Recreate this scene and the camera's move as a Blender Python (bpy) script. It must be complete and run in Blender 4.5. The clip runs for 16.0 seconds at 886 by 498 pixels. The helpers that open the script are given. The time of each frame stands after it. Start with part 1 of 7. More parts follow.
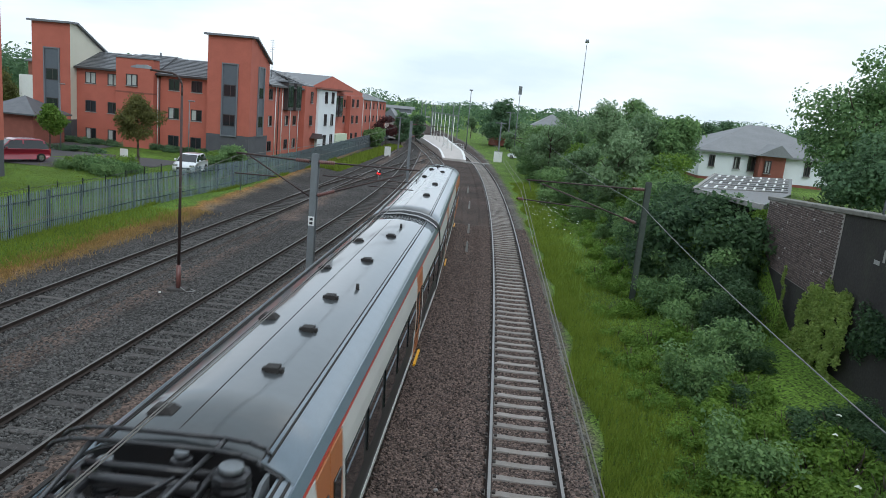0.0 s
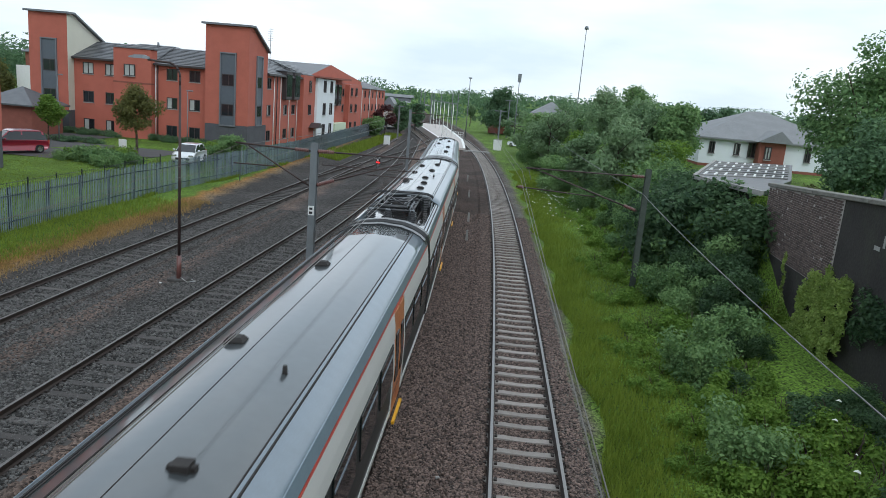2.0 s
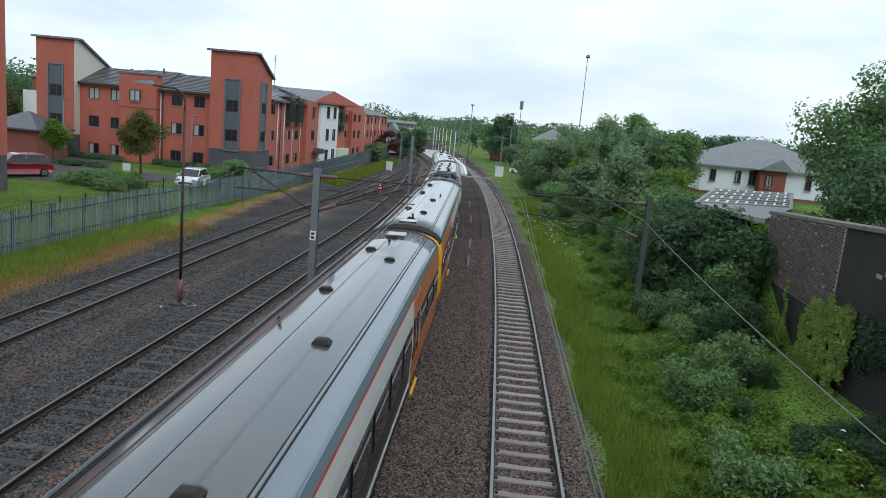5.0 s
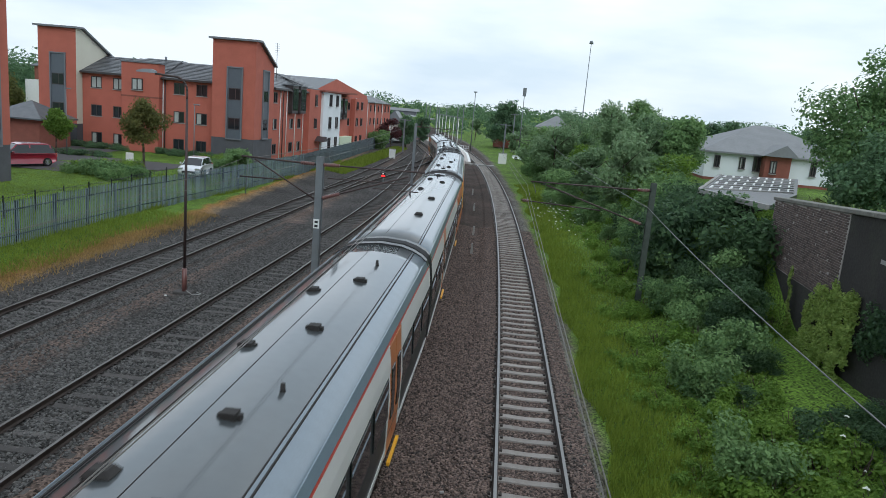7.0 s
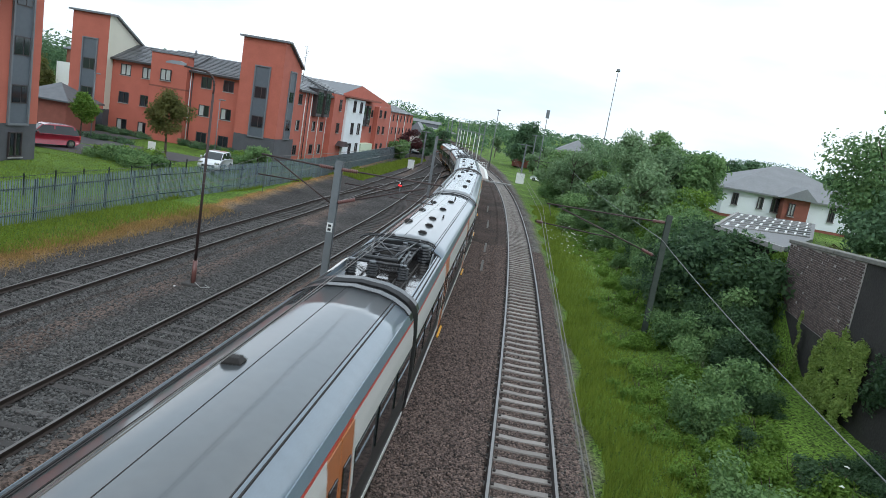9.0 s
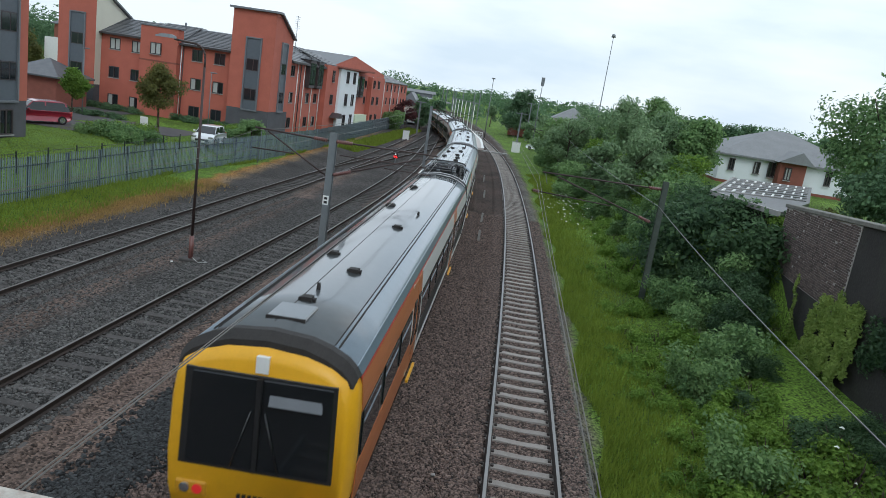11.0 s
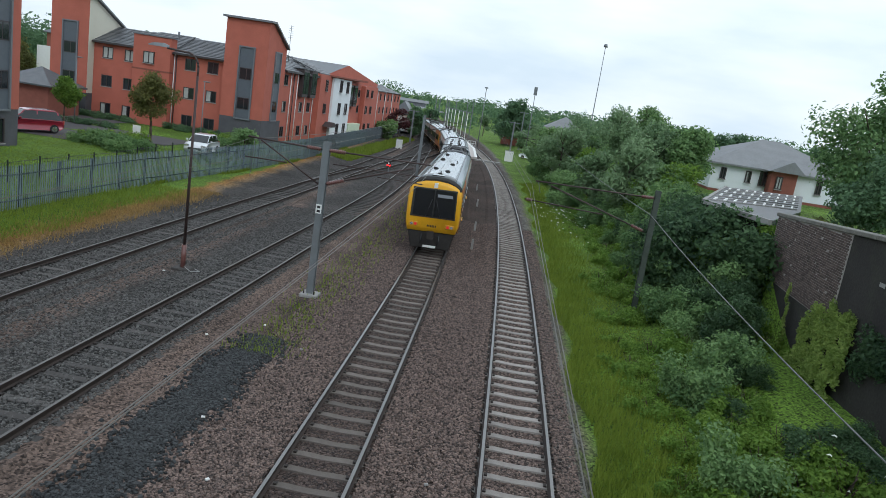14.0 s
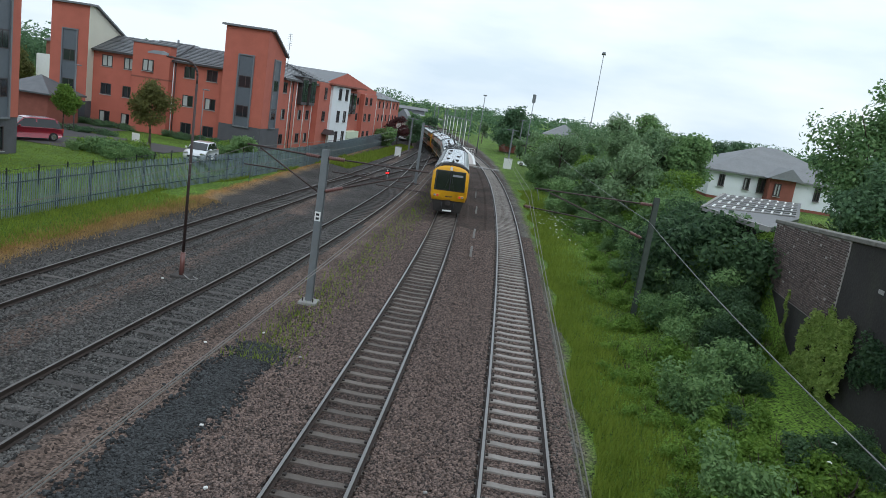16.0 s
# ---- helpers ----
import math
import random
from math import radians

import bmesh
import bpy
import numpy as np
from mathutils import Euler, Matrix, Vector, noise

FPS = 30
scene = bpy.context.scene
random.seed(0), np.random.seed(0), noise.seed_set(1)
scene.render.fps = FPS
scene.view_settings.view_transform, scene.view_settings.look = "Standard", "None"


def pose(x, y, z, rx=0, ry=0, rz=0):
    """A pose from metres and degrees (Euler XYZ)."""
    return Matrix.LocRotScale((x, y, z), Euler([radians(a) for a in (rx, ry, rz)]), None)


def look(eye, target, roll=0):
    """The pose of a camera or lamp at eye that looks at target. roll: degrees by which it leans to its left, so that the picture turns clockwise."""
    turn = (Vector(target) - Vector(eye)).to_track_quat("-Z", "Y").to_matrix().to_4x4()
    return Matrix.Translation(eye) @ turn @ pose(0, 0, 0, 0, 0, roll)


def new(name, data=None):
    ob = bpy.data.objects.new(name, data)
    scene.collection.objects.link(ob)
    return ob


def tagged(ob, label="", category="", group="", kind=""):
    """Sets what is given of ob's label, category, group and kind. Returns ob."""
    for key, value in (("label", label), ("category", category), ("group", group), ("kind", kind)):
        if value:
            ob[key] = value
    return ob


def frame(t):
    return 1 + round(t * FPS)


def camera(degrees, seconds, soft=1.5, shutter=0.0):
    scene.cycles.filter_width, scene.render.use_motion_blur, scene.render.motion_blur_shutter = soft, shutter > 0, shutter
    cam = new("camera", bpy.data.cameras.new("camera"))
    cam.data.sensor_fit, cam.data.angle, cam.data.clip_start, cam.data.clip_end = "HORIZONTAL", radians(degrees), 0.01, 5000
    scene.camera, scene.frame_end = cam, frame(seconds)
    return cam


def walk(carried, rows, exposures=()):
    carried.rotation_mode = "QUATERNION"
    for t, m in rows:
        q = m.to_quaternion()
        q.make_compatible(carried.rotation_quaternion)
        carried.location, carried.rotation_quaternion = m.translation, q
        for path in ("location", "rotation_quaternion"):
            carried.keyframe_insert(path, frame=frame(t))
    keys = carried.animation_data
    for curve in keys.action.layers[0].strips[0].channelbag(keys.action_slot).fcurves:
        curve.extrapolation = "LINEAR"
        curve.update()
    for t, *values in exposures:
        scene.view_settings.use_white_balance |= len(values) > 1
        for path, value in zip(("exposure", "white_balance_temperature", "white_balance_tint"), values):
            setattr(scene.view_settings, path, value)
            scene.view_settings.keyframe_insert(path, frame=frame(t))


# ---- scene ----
cam = camera(64.24, 16.0, soft=0.5, shutter=0.2)
EYE_Z = 7.7
# seconds, yaw, pitch, roll: a phone held over the bridge parapet, turning only
TURNS = [
    (0.0, 5.314, -11.234, -5.216),
    (0.5, 5.414, -11.413, -5.112),
    (1.0, 5.158, -11.717, -5.012),
    (1.5, 5.060, -11.867, -4.917),
    (2.0, 5.245, -12.148, -4.846),
    (2.5, 5.486, -10.190, -5.309),
    (3.0, 5.226, -9.894, -5.257),
    (3.5, 5.063, -10.203, -5.242),
    (4.0, 5.406, -9.898, -5.307),
    (6.5, 5.440, -10.821, -4.965),
    (7.0, 5.663, -11.098, -4.877),
    (7.5, 5.472, -12.345, -5.538),
    (8.0, 3.931, -15.536, -8.266),
    (8.5, 5.944, -12.692, -8.972),
    (9.0, 7.447, -10.199, -9.514),
    (9.5, 7.511, -12.256, -8.893),
    (12.0, 6.924, -12.523, -8.528),
    (12.5, 6.803, -12.171, -8.540),
    (13.0, 6.449, -11.663, -8.632),
    (13.5, 6.409, -11.708, -8.610),
    (14.0, 6.447, -11.714, -8.609),
    (14.5, 6.363, -11.496, -8.638),
    (15.0, 6.244, -11.349, -8.635),
    (15.5, 6.231, -11.264, -8.626),
    (16.0, 6.346, -11.108, -8.561),
]
walk(cam, [(t, pose(0, 0, EYE_Z, 90 + p, r, y)) for t, y, p, r in TURNS],
     exposures=[(t, e, 5850, 6) for t, e in ((0.0, 0.12), (2.0, 0.1), (2.5, 0.0), (7.2, 0.0), (8.0, 0.08), (8.5, 0.25), (9.0, 0.28), (9.5, 0.02), (12.0, 0.0), (16.0, 0.0))])

# ---------------------------------------------------------------- sky and light
world = bpy.data.worlds.new("overcast_sky")
scene.world = world
world.use_nodes = True
wn, wl = world.node_tree.nodes, world.node_tree.links
wn.clear()
w_out = wn.new("ShaderNodeOutputWorld")
w_bg = wn.new("ShaderNodeBackground")
w_sky = wn.new("ShaderNodeTexSky")
w_sky.sky_type = "NISHITA"
w_sky.sun_disc = False
w_sky.sun_elevation = radians(48)
w_sky.sun_rotation = radians(35)
w_sky.dust_density = 6.0
w_scale = wn.new("ShaderNodeVectorMath")
w_scale.operation = "SCALE"
w_scale.inputs["Scale"].default_value = 0.12
wl.new(w_sky.outputs["Color"], w_scale.inputs[0])
w_co = wn.new("ShaderNodeTexCoord")
w_map = wn.new("ShaderNodeMapping")
w_map.inputs["Scale"].default_value = (1.6, 1.6, 6.0)
w_noise = wn.new("ShaderNodeTexNoise")
w_noise.inputs["Scale"].default_value = 1.7
w_noise.inputs["Detail"].default_value = 5.0
wl.new(w_co.outputs["Generated"], w_map.inputs["Vector"])
wl.new(w_map.outputs["Vector"], w_noise.inputs["Vector"])
w_ramp = wn.new("ShaderNodeValToRGB")
w_ramp.color_ramp.elements[0].position = 0.36
w_ramp.color_ramp.elements[0].color = (0.82, 0.91, 0.98, 1)
w_ramp.color_ramp.elements[1].position = 0.60
w_ramp.color_ramp.elements[1].color = (1.12, 1.14, 1.15, 1)
wl.new(w_noise.outputs["Fac"], w_ramp.inputs["Fac"])
w_mix = wn.new("ShaderNodeMix")
w_mix.data_type = "RGBA"
w_mix.inputs["Factor"].default_value = 0.88
wl.new(w_scale.outputs["Vector"], w_mix.inputs["A"])
wl.new(w_ramp.outputs["Color"], w_mix.inputs["B"])
wl.new(w_mix.outputs["Result"], w_bg.inputs["Color"])
w_bg.inputs["Strength"].default_value = 1.0
wl.new(w_bg.outputs["Background"], w_out.inputs["Surface"])

sun_data = bpy.data.lights.new("sun", "SUN")
sun_data.energy = 0.7
sun_data.angle = radians(25)
sun_data.color = (1.0, 0.97, 0.92)
sun = new("sun", sun_data)
sun.matrix_world = look((30, -40, 60), (0, 20, 0))


# ---------------------------------------------------------------- materials
def mat(name, color, rough=0.8, metal=0.0, var=0.25, scale=4.0, fine=40.0, bump=0.1, tint=None, spec=0.5,
        wear=0.0, wear_color=(0.1, 0.08, 0.06), per_object=0.0, per_island=0.0, wet=0.0, wet_rough=0.04):
    """A surface with colour variation at two scales, fine relief and optional stains."""
    m = bpy.data.materials.new(name)
    m.use_nodes = True
    n, l = m.node_tree.nodes, m.node_tree.links
    b = n["Principled BSDF"]
    b.inputs["Roughness"].default_value = rough
    b.inputs["Metallic"].default_value = metal
    b.inputs["Specular IOR Level"].default_value = spec
    b.inputs["Coat Weight"].default_value = wet
    b.inputs["Coat Roughness"].default_value = wet_rough
    b.inputs["Coat IOR"].default_value = 1.5
    co = n.new("ShaderNodeTexCoord")
    big = n.new("ShaderNodeTexNoise")
    big.inputs["Scale"].default_value = scale
    big.inputs["Detail"].default_value = 4.0
    l.new(co.outputs["Object"], big.inputs["Vector"])
    small = n.new("ShaderNodeTexNoise")
    small.inputs["Scale"].default_value = fine
    small.inputs["Detail"].default_value = 3.0
    l.new(co.outputs["Object"], small.inputs["Vector"])
    add = n.new("ShaderNodeMath")
    add.operation = "ADD"
    l.new(big.outputs["Fac"], add.inputs[0])
    l.new(small.outputs["Fac"], add.inputs[1])
    half = n.new("ShaderNodeMapRange")
    half.inputs["From Min"].default_value = 0.6
    half.inputs["From Max"].default_value = 1.4
    l.new(add.outputs[0], half.inputs["Value"])
    mix = n.new("ShaderNodeMix")
    mix.data_type = "RGBA"
    c2 = tint or color
    mix.inputs["A"].default_value = tuple(c * (1 - var) for c in color) + (1,)
    mix.inputs["B"].default_value = tuple(min(1, c * (1 + var)) for c in c2) + (1,)
    l.new(half.outputs["Result"], mix.inputs["Factor"])
    col = mix.outputs["Result"]
    if wear:
        st = n.new("ShaderNodeTexNoise")
        st.inputs["Scale"].default_value = scale * 0.6
        st.inputs["Detail"].default_value = 8.0
        st.inputs["Roughness"].default_value = 0.7
        l.new(co.outputs["Object"], st.inputs["Vector"])
        sr = n.new("ShaderNodeMapRange")
        sr.inputs["From Min"].default_value = 0.5
        sr.inputs["From Max"].default_value = 0.7
        sr.inputs["To Max"].default_value = wear
        l.new(st.outputs["Fac"], sr.inputs["Value"])
        wm = n.new("ShaderNodeMix")
        wm.data_type = "RGBA"
        wm.inputs["B"].default_value = (*wear_color, 1)
        l.new(sr.outputs["Result"], wm.inputs["Factor"])
        l.new(col, wm.inputs["A"])
        col = wm.outputs["Result"]
    if per_object or per_island:
        if per_object:
            src = n.new("ShaderNodeObjectInfo").outputs["Random"]
            amount = per_object
        else:
            src = n.new("ShaderNodeNewGeometry").outputs["Random Per Island"]
            amount = per_island
        pr = n.new("ShaderNodeMapRange")
        pr.inputs["To Min"].default_value = 1 - amount
        pr.inputs["To Max"].default_value = 1 + amount
        l.new(src, pr.inputs["Value"])
        sc = n.new("ShaderNodeVectorMath")
        sc.operation = "SCALE"
        l.new(col, sc.inputs[0])
        l.new(pr.outputs["Result"], sc.inputs["Scale"])
        col = sc.outputs["Vector"]
    l.new(col, b.inputs["Base Color"])
    if bump:
        bp = n.new("ShaderNodeBump")
        bp.inputs["Strength"].default_value = bump
        bp.inputs["Distance"].default_value = 0.02
        l.new(small.outputs["Fac"], bp.inputs["Height"])
        l.new(bp.outputs["Normal"], b.inputs["Normal"])
    return m


def leaf_mat(name, color, tint, rough=0.55):
    """Thin leaves: each leaf differs, some light passes through."""
    m = bpy.data.materials.new(name)
    m.use_nodes = True
    n, l = m.node_tree.nodes, m.node_tree.links
    b = n["Principled BSDF"]
    b.inputs["Roughness"].default_value = rough
    b.inputs["Specular IOR Level"].default_value = 0.14
    geo = n.new("ShaderNodeNewGeometry")
    co = n.new("ShaderNodeTexCoord")
    no = n.new("ShaderNodeTexNoise")
    no.inputs["Scale"].default_value = 0.9
    l.new(co.outputs["Object"], no.inputs["Vector"])
    ad = n.new("ShaderNodeMath")
    ad.operation = "MULTIPLY_ADD"
    ad.inputs[1].default_value = 0.6
    ad.inputs[2].default_value = 0.0
    l.new(geo.outputs["Random Per Island"], ad.inputs[0])
    a2 = n.new("ShaderNodeMath")
    a2.operation = "MULTIPLY_ADD"
    a2.inputs[1].default_value = 0.9
    l.new(no.outputs["Fac"], a2.inputs[0])
    l.new(ad.outputs[0], a2.inputs[2])
    info = n.new("ShaderNodeObjectInfo")
    a3 = n.new("ShaderNodeMath")
    a3.operation = "MULTIPLY_ADD"
    a3.inputs[1].default_value = 0.35
    l.new(info.outputs["Random"], a3.inputs[0])
    l.new(a2.outputs[0], a3.inputs[2])
    mr = n.new("ShaderNodeMapRange")
    mr.inputs["From Min"].default_value = 0.35
    mr.inputs["From Max"].default_value = 1.25
    l.new(a3.outputs[0], mr.inputs["Value"])
    mix = n.new("ShaderNodeMix")
    mix.data_type = "RGBA"
    mix.inputs["A"].default_value = (*color, 1)
    mix.inputs["B"].default_value = (*tint, 1)
    l.new(mr.outputs["Result"], mix.inputs["Factor"])
    l.new(mix.outputs["Result"], b.inputs["Base Color"])
    tr = n.new("ShaderNodeBsdfTranslucent")
    l.new(mix.outputs["Result"], tr.inputs["Color"])
    ms = n.new("ShaderNodeMixShader")
    ms.inputs["Fac"].default_value = 0.4
    l.new(b.outputs["BSDF"], ms.inputs[1])
    l.new(tr.outputs["BSDF"], ms.inputs[2])
    l.new(ms.outputs["Shader"], n["Material Output"].inputs["Surface"])
    return m


def ground_mat():
    """Ballast, trodden earth and grass laid out in bands along the railway, with ragged edges."""
    m = bpy.data.materials.new("railway_ground")
    m.use_nodes = True
    n, l = m.node_tree.nodes, m.node_tree.links
    b = n["Principled BSDF"]
    b.inputs["Roughness"].default_value = 0.9
    b.inputs["Specular IOR Level"].default_value = 0.25
    co = n.new("ShaderNodeTexCoord")
    sep = n.new("ShaderNodeSeparateXYZ")
    l.new(co.outputs["Object"], sep.inputs[0])
    rag = n.new("ShaderNodeTexNoise")
    rag.inputs["Scale"].default_value = 0.55
    rag.inputs["Detail"].default_value = 7.0
    rag.inputs["Roughness"].default_value = 0.65
    l.new(co.outputs["Object"], rag.inputs["Vector"])
    # the main line bends left: bands follow it
    y2 = n.new("ShaderNodeMath")
    y2.operation = "POWER"
    l.new(sep.outputs["Y"], y2.inputs[0])
    y2.inputs[1].default_value = 2.0
    bend = n.new("ShaderNodeMath")
    bend.operation = "MULTIPLY_ADD"
    bend.inputs[1].default_value = 0.0004
    l.new(y2.outputs[0], bend.inputs[0])
    l.new(sep.outputs["X"], bend.inputs[2])
    wob = n.new("ShaderNodeMath")
    wob.operation = "MULTIPLY_ADD"
    wob.inputs[1].default_value = 1.8
    l.new(rag.outputs["Fac"], wob.inputs[0])
    l.new(bend.outputs[0], wob.inputs[2])
    pos = n.new("ShaderNodeMapRange")
    pos.inputs["From Min"].default_value = -40 + 0.9
    pos.inputs["From Max"].default_value = 20 + 0.9
    l.new(wob.outputs[0], pos.inputs["Value"])
    ramp = n.new("ShaderNodeValToRGB")
    cr = ramp.color_ramp
    grass = (0.085, 0.145, 0.018)
    straw = (0.22, 0.11, 0.03)
    grey = (0.048, 0.044, 0.041)
    earth = (0.105, 0.076, 0.062)
    brown = (0.056, 0.040, 0.033)
    stops = [(-40, grass), (-19.6, grass), (-19.2, straw), (-18.5, (0.16, 0.11, 0.06)), (-17.9, grey), (-14.0, grey), (-12.9, earth),
             (-12.1, grey), (-9.0, grey), (-8.7, earth), (-7.0, earth), (-6.6, brown), (2.0, brown), (2.6, (0.11, 0.105, 0.095)),
             (2.95, (0.10, 0.09, 0.06)), (3.3, grass), (20, grass)]
    def place(v):
        return min(1, max(0, (v + 40) / 60))
    cr.elements[0].position, cr.elements[0].color = place(stops[0][0]), (*stops[0][1], 1)
    cr.elements[1].position, cr.elements[1].color = place(stops[-1][0]), (*stops[-1][1], 1)
    for v, c in stops[1:-1]:
        e = cr.elements.new(place(v))
        e.color = (*c, 1)
    l.new(pos.outputs["Result"], ramp.inputs["Fac"])
    vor = n.new("ShaderNodeTexVoronoi")
    vor.inputs["Scale"].default_value = 19.0
    l.new(co.outputs["Object"], vor.inputs["Vector"])
    bw = n.new("ShaderNodeRGBToBW")
    l.new(vor.outputs["Color"], bw.inputs["Color"])
    mr = n.new("ShaderNodeMapRange")
    mr.inputs["From Min"].default_value = 0.15
    mr.inputs["From Max"].default_value = 0.85
    mr.inputs["To Min"].default_value = 0.25
    mr.inputs["To Max"].default_value = 1.95
    l.new(bw.outputs["Val"], mr.inputs["Value"])
    patch = n.new("ShaderNodeTexNoise")
    patch.inputs["Scale"].default_value = 0.25
    patch.inputs["Detail"].default_value = 5.0
    l.new(co.outputs["Object"], patch.inputs["Vector"])
    pm = n.new("ShaderNodeMapRange")
    pm.inputs["From Min"].default_value = 0.3
    pm.inputs["From Max"].default_value = 0.7
    pm.inputs["To Min"].default_value = 0.65
    pm.inputs["To Max"].default_value = 1.35
    l.new(patch.outputs["Fac"], pm.inputs["Value"])
    mul = n.new("ShaderNodeMath")
    mul.operation = "MULTIPLY"
    l.new(mr.outputs["Result"], mul.inputs[0])
    l.new(pm.outputs["Result"], mul.inputs[1])
    sc = n.new("ShaderNodeVectorMath")
    sc.operation = "SCALE"
    l.new(ramp.outputs["Color"], sc.inputs[0])
    l.new(mul.outputs[0], sc.inputs["Scale"])
    l.new(sc.outputs["Vector"], b.inputs["Base Color"])
    bp = n.new("ShaderNodeBump")
    bp.inputs["Strength"].default_value = 0.9
    bp.inputs["Distance"].default_value = 0.04
    l.new(vor.outputs["Distance"], bp.inputs["Height"])
    bp.invert = True
    l.new(bp.outputs["Normal"], b.inputs["Normal"])
    return m


